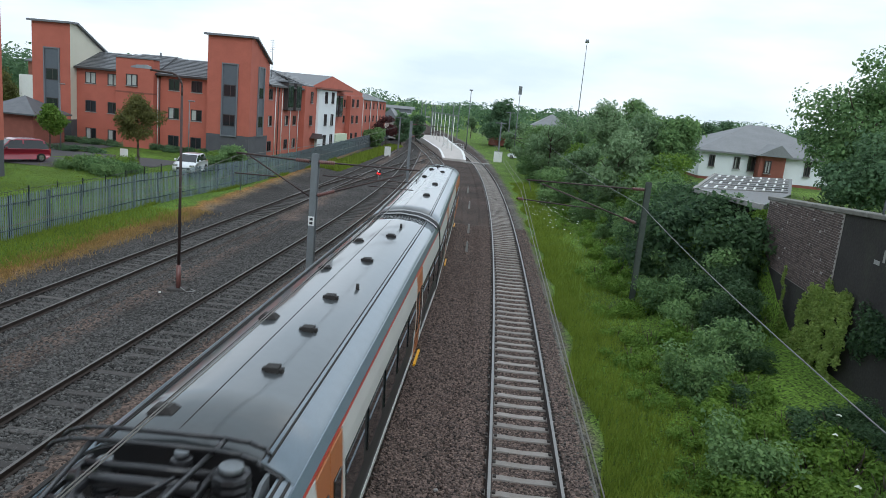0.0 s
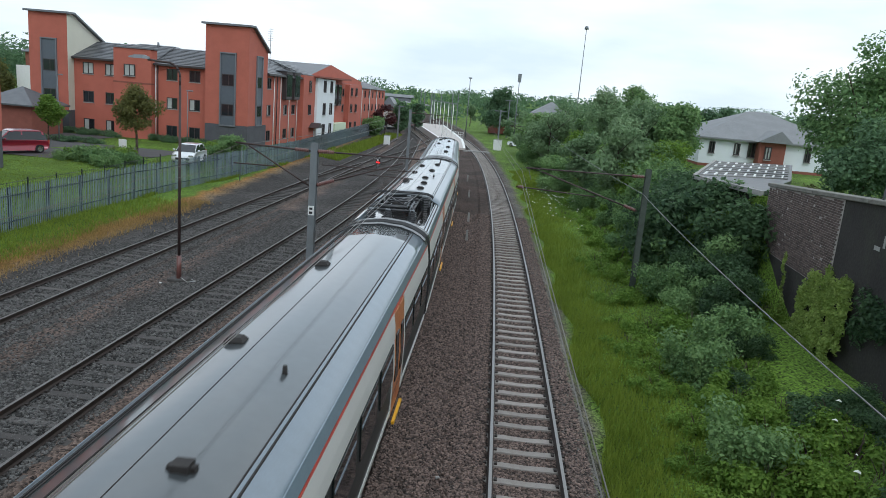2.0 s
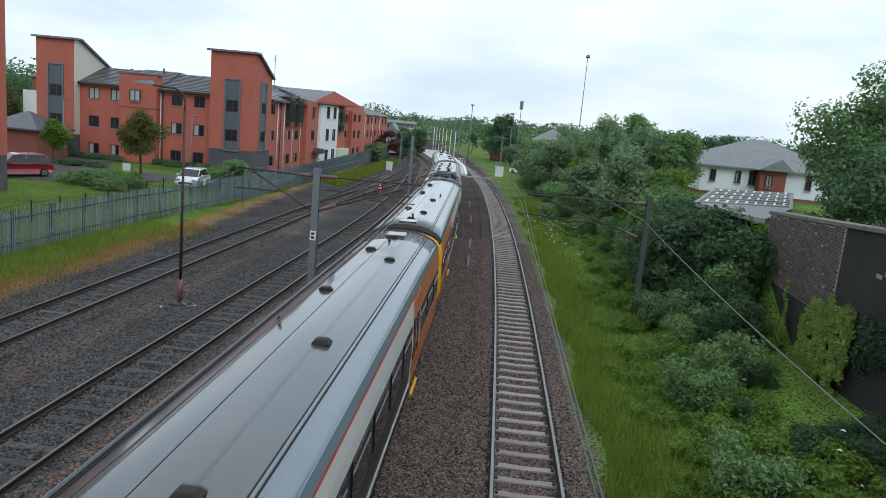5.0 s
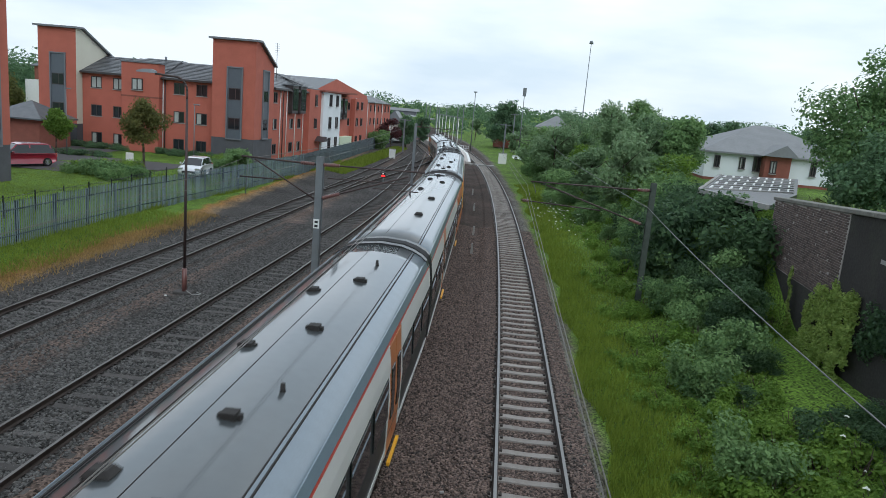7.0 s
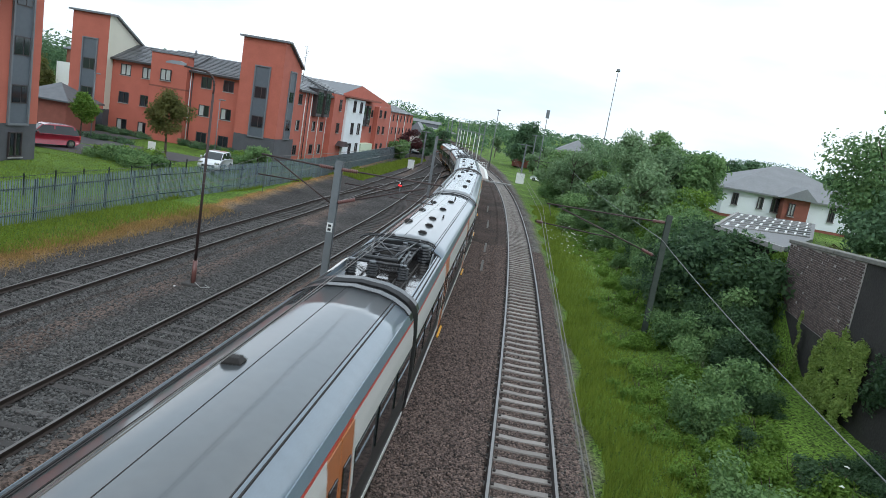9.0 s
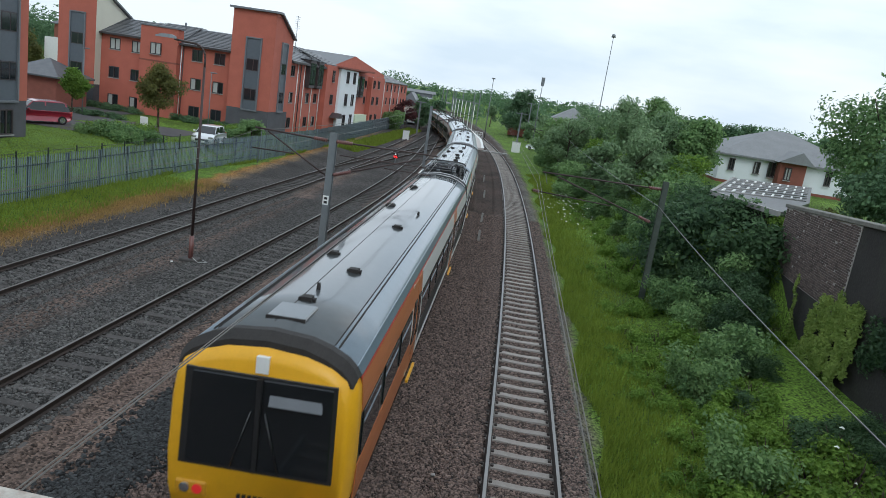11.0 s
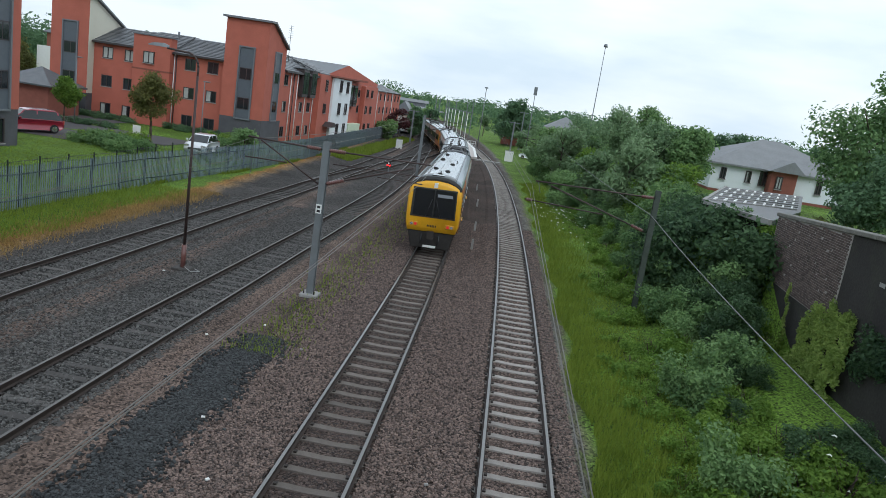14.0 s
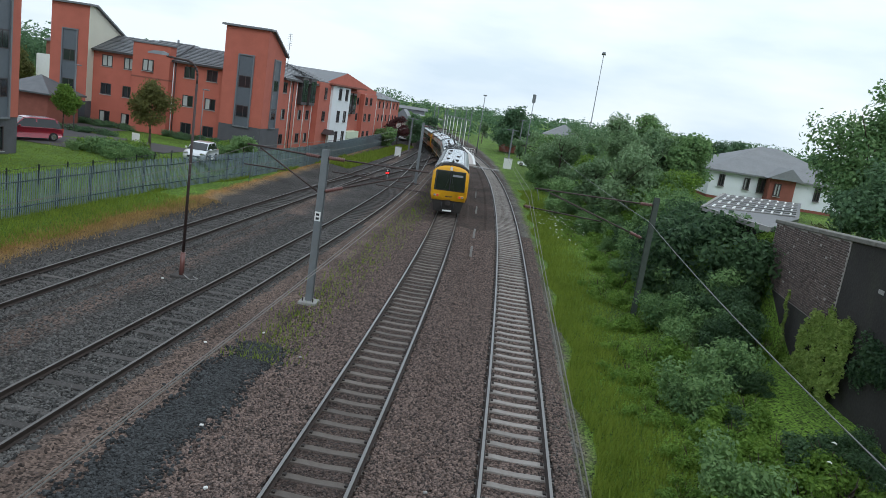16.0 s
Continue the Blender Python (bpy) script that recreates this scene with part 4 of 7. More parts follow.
# ---------------------------------------------------------------- the brick flats
def window_at(parent, p, u, w, h, out, rnd, sky=True, blind=None, proud=0.1):
    """A framed casement let into a wall. p: lower left corner, u: along the wall, out: out of the wall."""
    p, u, out = Vector(p) + Vector(out) * proud, Vector(u), Vector(out)
    up = Vector((0, 0, 1))
    def slab(bm, a0, a1, z0, z1, d0, d1):
        loft(bm, [[p + u * a + up * z + out * d0 for a, z in ((a0, z0), (a1, z0), (a1, z1), (a0, z1))],
                  [p + u * a + up * z + out * d1 for a, z in ((a0, z0), (a1, z0), (a1, z1), (a0, z1))]])
    f = 0.07
    bm = bmesh.new()
    for a0, a1, z0, z1 in ((0, w, 0, f), (0, w, h - f, h), (0, f, f, h - f), (w - f, w, f, h - f), (w / 2 - f / 2, w / 2 + f / 2, f, h - f)):
        slab(bm, a0, a1, z0, z1, -0.10, 0.02)
    win = part("window", fix(bm), M["frame_dk"], parent)
    for k, (a0, a1) in enumerate(((f, w / 2 - f / 2), (w / 2 + f / 2, w - f))):
        bm = bmesh.new()
        slab(bm, a0, a1, f, h - f, -0.08, -0.05)
        light = (blind if blind is not None else rnd.random() < 0.25)
        part("pane", fix(bm), M["curtain"] if light and (k == 0 or blind) else M["glass_sky"], win)
    bm = bmesh.new()
    slab(bm, -0.05, w + 0.05, -0.07, 0.0, -0.02, 0.07)
    part("sill", fix(bm), M["conc"], win)
    return win


def wall_with_holes(parent, name, p, u, length, z0, z1, holes, thick, out, material, label=""):
    """A wall slab with real openings. holes: (a0, a1, z0, z1) along the wall."""
    p, u, out = Vector(p), Vector(u), Vector(out)
    al = sorted({0, length, *[h for q in holes for h in q[:2]]})
    zl = sorted({z0, z1, *[h for q in holes for h in q[2:]]})
    bm = bmesh.new()
    grid = {}
    def vert(a, z, d):
        key = (round(a, 4), round(z, 4), d)
        if key not in grid:
            grid[key] = bm.verts.new(Vector((p.x, p.y, 0)) + u * a + Vector((0, 0, z)) - out * d)
        return grid[key]
    def solid(i, j):
        if not (0 <= i < len(al) - 1 and 0 <= j < len(zl) - 1):
            return False
        a, z = (al[i] + al[i + 1]) / 2, (zl[j] + zl[j + 1]) / 2
        return not any(h[0] < a < h[1] and h[2] < z < h[3] for h in holes)
    for i in range(len(al) - 1):
        for j in range(len(zl) - 1):
            if not solid(i, j):
                continue
            c = ((al[i], zl[j]), (al[i + 1], zl[j]), (al[i + 1], zl[j + 1]), (al[i], zl[j + 1]))
            bm.faces.new([vert(*q, 0) for q in c])
            bm.faces.new([vert(*q, thick) for q in c[::-1]])
            for (da, dj), (q, r) in (((-1, 0), (c[3], c[0])), ((1, 0), (c[1], c[2])), ((0, -1), (c[0], c[1])), ((0, 1), (c[2], c[3]))):
                if not solid(i + da, j + dj):
                    bm.faces.new([vert(*r, 0), vert(*q, 0), vert(*q, thick), vert(*r, thick)])
    return part(name, fix(bm), material, parent, label)


def tile_roof(parent, p, u, length, run, rise, rows, material, name="roof"):
    """A pitched slope with stepped courses of tiles. run is a horizontal vector up the slope."""
    p, u, run = Vector(p), Vector(u), Vector(run)
    rnd = random.Random(int(length * 100))
    bm = bmesh.new()
    q, t = u * length, Vector((0, 0, 0.06))
    top = run + Vector((0, 0, rise))
    loft(bm, [[p - t, p + q - t, p + q + top - t, p + top - t], [p, p + q, p + q + top, p + top]])
    roof = part(name, fix(bm), material, parent, "dark grey tiled roof slope")
    for i in range(rows):
        a = p + run * (i / rows) + Vector((0, 0, rise * i / rows + 0.004))
        b = p + run * ((i + 1) / rows) + Vector((0, 0, rise * (i + 1) / rows + 0.004))
        n = max(1, round(length / 3.0))
        for k in range(n):
            q0, q1 = u * (length * k / n), u * (length * (k + 1) / n - 0.02)
            lift = Vector((0, 0, 0.055 + rnd.uniform(0, 0.015)))
            bm = bmesh.new()
            loft(bm, [[a + q0 + lift, a + q1 + lift, b + q1 + lift * 0.3, b + q0 + lift * 0.3], [a + q0, a + q1, b + q1, b + q0]])
            part("tile_course", fix(bm), material, roof)
    return roof


X, Y3, Z3 = Vector((1, 0, 0)), Vector((0, 1, 0)), Vector((0, 0, 1))
BASE = 0.6


def glazed_strip(parent, p, u, w, z0, z1, out, lit):
    """A tall grey stair window strip with frame, panels and casements."""
    p, u, out = Vector(p), Vector(u), Vector(out)
    def slab(name, a0, a1, za, zb, d0, d1, m, par, label=""):
        bm = bmesh.new()
        loft(bm, [[Vector((p.x, p.y, 0)) + u * a + Vector((0, 0, z)) + out * d for a, z in ((a0, za), (a1, za), (a1, zb), (a0, zb))] for d in (d0, d1)])
        return part(name, fix(bm), m, par, label)
    s = slab("stair_window", 0.1, w - 0.1, z0 + 0.1, z1 - 0.1, -0.05, 0.04, M["grey_panel"], parent, "tall blue-grey panelled stair window")
    for a0, a1, za, zb in ((0, 0.12, z0, z1), (w - 0.12, w, z0, z1), (0.12, w - 0.12, z1 - 0.12, z1), (0.12, w - 0.12, z0, z0 + 0.12)):
        slab("surround", a0, a1, za, zb, -0.05, 0.14, M["frame_grey"], s)
    for zc in lit:
        c = slab("casement", 0.22, w - 0.22, zc, zc + 1.1, 0.0, 0.07, M["frame_dk"], s)
        k = (w - 0.44) * 0.55
        slab("pane", 0.28, 0.22 + k, zc + 0.07, zc + 1.03, 0.05, 0.085, M["glass_sky"], c)
        slab("pane", 0.30 + k, w - 0.28, zc + 0.07, zc + 1.03, 0.05, 0.085, M["glass_sky"], c)


def tower(parent, x0, x1, y0, y1, top, back_top, strip, side_strip=None, side_material="brick"):
    """A brick stair tower with a roof that falls towards the back."""
    ym = y0 + 0.9
    bm = bmesh.new()
    prism(bm, [(y0, 3.35), (y0, top - 0.02), (ym, top), (y1, back_top), (y1, 3.35)], "x", x0, x1)
    for f in bm.faces:
        f.material_index = 1 if f.calc_center_median().x > x1 - 0.01 and side_material != "brick" else 0
    part("tower_wall", fix(bm), [M["brick"], M[side_material]], parent, "orange brick stair tower")
    bm = bmesh.new()
    box(bm, x0 + 0.01, x1 - 0.01, y0 + 0.01, y1, BASE, 3.35)
    part("tower_plinth", bm, M["brick_dk"], parent, "dark blue-grey brick plinth")
    bm = bmesh.new()
    prism(bm, [(y0 - 0.35, top - 0.02), (y0 - 0.35, top + 0.16), (ym, top + 0.2), (y1 + 0.1, back_top + 0.2), (y1 + 0.1, back_top + 0.02), (ym, top + 0.02)], "x", x0 - 0.3, x1 + 0.3)
    part("tower_roof", fix(bm), M["frame_grey"], parent, "grey sloping roof edge")
    a, w = strip
    glazed_strip(parent, (x0 + a, y0, 0), X, w, 3.2, 10.1, -Y3, (4.2, 7.0))
    if side_strip:
        a, w = side_strip
        glazed_strip(parent, (x1, y0 + a, 0), Y3, w, 3.3, 10.1, X, (4.2, 7.0))


def build_flats():
    rnd = random.Random(21)
    b = thing("apartment_building", "three-storey orange brick flats with grey stair towers", "apartment block")
    # front wing, facing the bridge
    holes, wins = [], []
    for x, rows in ((-41.9, (1.55, 4.25, 7.0)), (-39.6, (1.55, 4.25, 7.0)), (-33.35, (1.6, 4.3, 7.05)), (-31.05, (1.6, 4.3, 7.05))):
        for z in rows:
            holes.append((x + 43.0, x + 44.1, z, z + 1.1))
            wins.append((x, z))
    wall_with_holes(b, "wall", (-43.0, 68, 0), X, 14.2, BASE + 0.9, 8.45, holes, 0.3, -Y3, M["brick"], "orange brick front wall")
    wall_with_holes(b, "plinth", (-43.0, 67.97, 0), X, 14.2, BASE, BASE + 0.9, [], 0.33, -Y3, M["brick_dk"], "dark plinth course")
    for x, z in wins:
        window_at(b, (x, 68, z), X, 1.1, 1.1, -Y3, rnd, proud=0, blind=True if z > 6.5 and x < -38 else None)
    # projecting bay with a parapet
    bm = bmesh.new()
    box(bm, -38.3, -34.5, 67.2, 68.4, BASE, 9.75)
    part("bay", bevel(bm, 0.02), M["brick"], b, "projecting brick bay with a flat parapet")
    window_at(b, (-37.2, 67.2, 7.15), X, 1.1, 1.1, -Y3, rnd, blind=True)
    bm = bmesh.new()
    box(bm, -38.33, -34.47, 67.17, 68.4, 6.45, 6.6)
    part("string_course", bm, M["redbrick"], b)
    bm = bmesh.new()
    box(bm, -38.4, -34.4, 67.1, 68.5, 9.75, 9.85)
    part("coping", bm, M["frame_grey"], b)
    # inner solid so that no light leaks
    bm = bmesh.new()
    box(bm, -43.0, -25.4, 68.5, 78, BASE, 8.4)
    box(bm, -35.0, -25.5, 72.5, 121, BASE, 8.4)
    part("core", bm, M["frame_dk"], b)
    for xa, ln in ((-43.2, 5.0), (-34.5, 5.7)):
        tile_roof(b, (xa, 67.65, 8.5), X, ln, (0, 4.6, 0), 1.75, 12, M["slate"])
        bm = bmesh.new()
        box(bm, xa, xa + ln, 67.5, 67.68, 8.36, 8.52)
        part("gutter", bm, M["frame_dk"], b)
    tile_roof(b, (-38.3, 68.5, 8.9), X, 3.8, (0, 3.8, 0), 1.5, 10, M["slate"])
    bm = bmesh.new()
    prism(bm, [(68.4, 8.4), (72.2, 10.15), (77.5, 8.4)], "x", -43.0, -28.9)
    part("roof_core", fix(bm), M["slate"], b)
    for x in (-34.4, -34.2):
        bm = bmesh.new()
        bar(bm, (x, 67.9, BASE), (x, 67.9, 8.4), 0.05, 6)
        part("downpipe", bm, M["white" if x < -34.3 else "frame_dk"], b)
    bm = bmesh.new()
    bar(bm, (-36.2, 72, 10.1), (-36.2, 72, 10.7), 0.14, 8, 0.10)
    part("flue", bm, M["frame_grey"], b)
    tower(b, -46.7, -42.8, 67.0, 73.5, 12.45, 9.9, (1.2, 1.65), None, "cream")
    tower(b, -29.0, -24.75, 66.9, 72.2, 12.55, 10.5, (1.45, 1.6), (2.0, 1.7))
    # aerial on the tower
    bm = bmesh.new()
    bar(bm, (-24.6, 72.4, 9.3), (-24.6, 72.4, 13.0), 0.03, 6)
    bar(bm, (-24.6, 72.4, 9.4), (-24.9, 72.4, 9.4), 0.03, 6)
    for k in range(6):
        bar(bm, (-24.85, 72.4, 11.8 + 0.22 * k), (-24.35, 72.4, 11.8 + 0.22 * k), 0.015, 4)
    part("aerial", bm, M["galv"], b)
    # side wing along the railway
    holes, wins = [], []
    for y in (73.0, 78.6, 81.6, 86.0):
        for z in (1.6, 4.25, 7.0):
            if y in (78.6, 81.6) and z > 6:
                continue
            holes.append((y - 72.2, y - 71.0, z, z + 1.1))
            wins.append((y, z))
    for y in (106.8, 110.4, 113.5, 117.0):
        for z in (1.6, 4.25, 6.6):
            holes.append((y - 72.2, y - 71.0, z, z + 1.1))
            wins.append((y, z))
    wall_with_holes(b, "wall", (-25.0, 72.2, 0), Y3, 49, BASE, 8.45, holes, 0.3, X, M["brick"], "long orange brick wall facing the railway")
    for y, z in wins:
        window_at(b, (-25.0, y, z), Y3, 1.2, 1.1, X, rnd, proud=0)
    # paired dormer bays between downpipes
    for y in (77.9, 81.0):
        bm = bmesh.new()
        box(bm, -25.4, -24.5, y, y + 2.1, 5.95, 9.0)
        d = part("dormer", bevel(bm, 0.03), M["frame_dk"], b, "dark framed dormer bay")
        for k in range(2):
            bm = bmesh.new()
            box(bm, -24.52, -24.46, y + 0.12 + k * 0.98, y + 1.0 + k * 0.98, 6.3, 8.7)
            part("pane", bm, M["glass_sky"], d)
        bm = bmesh.new()
        box(bm, -26.5, -24.4, y - 0.1, y + 2.2, 9.0, 9.1)
        part("dormer_roof", bm, M["frame_grey"], d)
    for y in (75.0, 76.0, 77.2, 80.3, 83.4, 111.8):
        bm = bmesh.new()
        bar(bm, (-24.9, y, BASE), (-24.9, y, 8.4), 0.055, 6)
        part("downpipe", bm, M["white" if y not in (76.0,) else "frame_dk"], b)
    bm = bmesh.new()
    box(bm, -26, -24.4, 84.3, 89.4, BASE, 8.85)
    part("bay", bevel(bm, 0.02), M["brick"], b, "brick bay with a round-headed window")
    window_at(b, (-24.4, 86.6, 6.9), Y3, 0.8, 1.4, X, rnd, blind=True)
    window_at(b, (-24.4, 86.4, 4.2), Y3, 1.0, 1.2, X, rnd)
    bm = bmesh.new()
    prism(bm, [(87.0, 2.6), (89.5, 2.6), (88.25, 3.2)], "x", -24.4, -23.2)
    part("porch_roof", fix(bm), M["frame_dk"], b)
    bm = bmesh.new()
    box(bm, -26, -24.1, 89.4, 98.6, BASE, 8.7)
    part("render_bay", bevel(bm, 0.02), M["render"], b, "pale rendered bay")
    for z in (1.4, 4.1, 7.0):
        for y in (92.3, 95.8):
            window_at(b, (-24.1, y, z), Y3, 1.1, 1.5, X, rnd)
    bm = bmesh.new()
    prism(bm, [(88.6, 8.75), (88.6, 8.95), (107.0, 9.1), (107.0, 8.85)], "x", -27, -23.7)
    part("canopy_roof", fix(bm), M["redbrick"], b, "flat projecting eaves board")
    bm = bmesh.new()
    prism(bm, [(89.2, 8.9), (100.0, 10.75), (121.2, 9.0), (121.2, 8.4), (89.2, 8.4)], "x", -35.0, -25.2)
    fix(bm)
    for f in bm.faces:
        f.material_index = 1 if f.normal.z > 0.3 else 0
    part("gable", bm, [M["brick"], M["slate"]], b, "shallow brick gable")
    bm = bmesh.new()
    box(bm, -25.6, -24.0, 99.0, 106.0, BASE, 2.75)
    part("ground_panel", bm, mat("pale_green_render", (0.60, 0.68, 0.50), 0.9, var=0.06), b, "pale yellow-green ground floor panel")
    for y in (99.3, 102.2):
        bm = bmesh.new()
        box(bm, -25.3, -24.45, y, y + 1.9, 5.2, 8.2)
        d = part("dormer", bevel(bm, 0.03), M["frame_dk"], b)
        bm = bmesh.new()
        box(bm, -24.47, -24.4, y + 0.15, y + 1.75, 5.5, 7.9)
        part("pane", bm, M["glass_sky"], d)
    bm = bmesh.new()
    box(bm, -26, -24.3, 108.6, 115.6, BASE, 8.3)
    part("bay", bevel(bm, 0.02), M["brick"], b)
    for y in (109.5, 112.8):
        for z in (1.5, 4.2, 6.7):
            window_at(b, (-24.3, y, z), Y3, 1.1, 1.2, X, rnd)
    # roof slope of the side wing
    tile_roof(b, (-24.6, 72.4, 8.5), Y3, 12.0, (-4.4, 0, 0), 1.75, 10, M["slate"])
    tile_roof(b, (-24.6, 84.4, 8.9), Y3, 5.0, (-4.4, 0, 0), 1.5, 8, M["slate"])
    bm = bmesh.new()
    prism(bm, [(-35.0, 8.4), (-29.2, 10.2), (-25.0, 8.4)], "y", 72.4, 121)
    part("roof_core", fix(bm), M["slate"], b)
    bm = bmesh.new()
    box(bm, -25.1, -24.5, 72.3, 84.3, 8.34, 8.5)
    part("gutter", bm, M["frame_dk"], b)
    # farther block
    c = thing("apartment_building", "farther brick flats with white downpipes", "apartment block")
    wall_with_holes(c, "wall", (-25.6, 121.4, 0), Y3, 26, BASE, 8.0, [(k * 3.6 + 1.5, k * 3.6 + 2.6, z, z + 1.2) for k in range(7) for z in (1.5, 4.1, 6.4)], 0.3, X, M["brick"], "orange brick wall")
    for k in range(7):
        for z in (1.5, 4.1, 6.4):
            window_at(c, (-25.6, 121.4 + k * 3.6 + 1.5, z), Y3, 1.1, 1.2, X, rnd, proud=0)
    bm = bmesh.new()
    box(bm, -35, -25.95, 121.4, 147.4, BASE, 7.9)
    part("core", bm, M["brick"], c)
    tile_roof(c, (-25.3, 121.4, 8.0), Y3, 26, (-4.6, 0, 0), 1.3, 8, M["slate"])
    for y in (124, 131, 138):
        bm = bmesh.new()
        bar(bm, (-25.5, y, BASE), (-25.5, y, 8.0), 0.06, 6)
        part("downpipe", bm, M["white"], c)


build_flats()


def build_near_block():
    """The end of another block of the same flats, close to the fence."""
    rnd = random.Random(5)
    b = thing("apartment_building", "corner of nearby brick flats with a grey stair window", "apartment block")
    bm = bmesh.new()
    box(bm, -44, -30.5, 18, 41.0, 3.4, 14.0)
    part("wall", bm, M["brick"], b, "orange brick wall")
    bm = bmesh.new()
    box(bm, -44, -30.52, 18, 40.98, BASE, 3.4)
    part("plinth", bm, M["brick_dk"], b)
    glazed_strip(b, (-30.5, 38.4, 0), Y3, 1.75, 3.3, 13.6, X, (4.6, 7.4, 10.2))
    bm = bmesh.new()
    bar(bm, (-30.38, 37.2, BASE), (-30.38, 37.2, 10.6), 0.06, 6)
    part("downpipe", bm, M["white"], b)
    bm = bmesh.new()
    box(bm, -30.5, -29.5, 34.5, 38.0, 10.7, 10.9)
    part("canopy", bm, M["frame_grey"], b)
    for y in (34.4, 31.0):
        for z in (1.5, 4.2, 7.6):
            window_at(b, (-30.5, y, z), Y3, 1.3, 1.5, X, rnd)
    window_at(b, (-30.5, 38.6, 1.4), Y3, 1.1, 1.5, X, rnd)


build_near_block()


# ---------------------------------------------------------------- car park and cars
def build_car_park():
    bm = bmesh.new()
    xs = spaced([(-60, -27, 1.5)])
    ys = spaced([(47, 66, 1.5)])
    vs = [[bm.verts.new((x, y, land(x, y) + 0.03)) for x in xs] for y in ys]
    for j in range(len(ys) - 1):
        for i in range(len(xs) - 1):
            x, y = xs[i], ys[j]
            if y > 58.5 and x > -38 or y < 52.5 and x > -33:
                continue
            bm.faces.new((vs[j][i], vs[j][i + 1], vs[j + 1][i + 1], vs[j + 1][i]))
    tagged(part("car_park", bm, M["asphalt"]), "worn grey asphalt car park beside the flats", "car park", kind="structure")


build_car_park()


def build_parked_car(label, paint, length, width, height, m, estate):
    c = thing("parked_car", label, "car", m)
    h, L = height, length / 2
    w = width / 2
    low = [(-L + 0.02, 0.38), (-L, 0.62), (-L + 0.10, 0.92), (-L * 0.5, 0.97), (L * 0.45, 0.98), (L * 0.72, 0.90), (L - 0.14, 0.74), (L, 0.52), (L - 0.04, 0.34), (L - 0.3, 0.2), (-L + 0.3, 0.2)]
    bm = bmesh.new()
    loft(bm, [[(s * w, y * k, 0.2 + (z - 0.2) * q) for y, z in low] for s, k, q in ((-0.93, 0.93, 0.90), (-1.0, 0.96, 0.96), (-0.72, 1.0, 1.0), (0.72, 1.0, 1.0), (1.0, 0.96, 0.96), (0.93, 0.93, 0.90))])
    part("body", bevel(fix(bm), 0.03, 2), paint, c, smooth=True)
    back = -L + (0.10 if estate else 0.22)
    cab = [(back, 0.9), (back + 0.26, h - 0.14), (back + 0.6, h), (L * 0.02, h), (L * 0.24, h - 0.1), (L * 0.64, 0.92)]
    bm = bmesh.new()
    loft(bm, [[(s * w, y, z) for y, z in cab] for s in (-0.90, 0.90)])
    for v in bm.verts:
        v.co.x *= 1 - 0.2 * max(0, (v.co.z - 0.9)) / (h - 0.9)
    part("greenhouse", bevel(fix(bm), 0.05, 2), M["glass"], c, "dark car windows")
    bm = bmesh.new()
    loft(bm, [[(s * w, y, z + d) for y, z in ((back + 0.27, h - 0.13), (back + 0.6, h + 0.015), (L * 0.03, h + 0.015), (L * 0.2, h - 0.06))] for s, d in ((-0.74, -0.05), (-0.66, 0.0), (0.66, 0.0), (0.74, -0.05))])
    part("roof", bevel(fix(bm), 0.02), paint, c)
    for s in (-1, 1):
        for y0, y1 in ((back + 0.1, back + 0.24), (-0.35, -0.25), (L * 0.5, L * 0.58)):
            bm = bmesh.new()
            y_top = y0 + (0.28 if y0 < -0.5 else 0.0) - (0.62 if y0 > 0 else 0)
            loft(bm, [[(s * w * 0.875, y0, 0.92), (s * w * 0.875, y1, 0.92), (s * w * 0.84, y1, 0.92), (s * w * 0.84, y0, 0.92)],
                      [(s * w * 0.745, y_top, h - 0.04), (s * w * 0.745, y_top + 0.1, h - 0.04), (s * w * 0.70, y_top + 0.1, h - 0.04), (s * w * 0.70, y_top, h - 0.04)]])
            part("pillar", fix(bm), paint, c)
        for y in (-L + 0.75, L - 0.8):
            bm = bmesh.new()
            bar(bm, (s * (w - 0.2), y, 0.31), (s * (w - 0.0), y, 0.31), 0.31, 18)
            t = part("wheel", bm, M["tyre"], c, "black tyre")
            bm = bmesh.new()
            bar(bm, (s * (w - 0.02), y, 0.31), (s * (w + 0.015), y, 0.31), 0.2, 12)
            part("rim", bm, M["chrome"], t)
        bm = bmesh.new()
        box(bm, s * w * 0.72 - 0.18, s * w * 0.72 + 0.18, L - 0.2, L - 0.02, 0.62, 0.78)
        part("headlamp", bevel(bm, 0.04), M["chrome"], c)
        bm = bmesh.new()
        box(bm, s * w * 0.78 - 0.1, s * w * 0.78 + 0.1, -L - 0.005, -L + 0.1, 0.65, 0.95)
        part("tail_light", bevel(bm, 0.03), M["red"], c)
        bm = bmesh.new()
        box(bm, s * (w + 0.08) - 0.08, s * (w + 0.08) + 0.08, L * 0.4, L * 0.4 + 0.12, 0.95, 1.1)
        part("mirror", bevel(bm, 0.03), paint, c)
    bm = bmesh.new()
    box(bm, -0.5, 0.5, L - 0.03, L + 0.01, 0.38, 0.55)
    part("grille", bm, M["black"], c)
    bm = bmesh.new()
    box(bm, -0.26, 0.26, L, L + 0.02, 0.33, 0.43)
    part("plate", bm, M["white"], c)
    return c


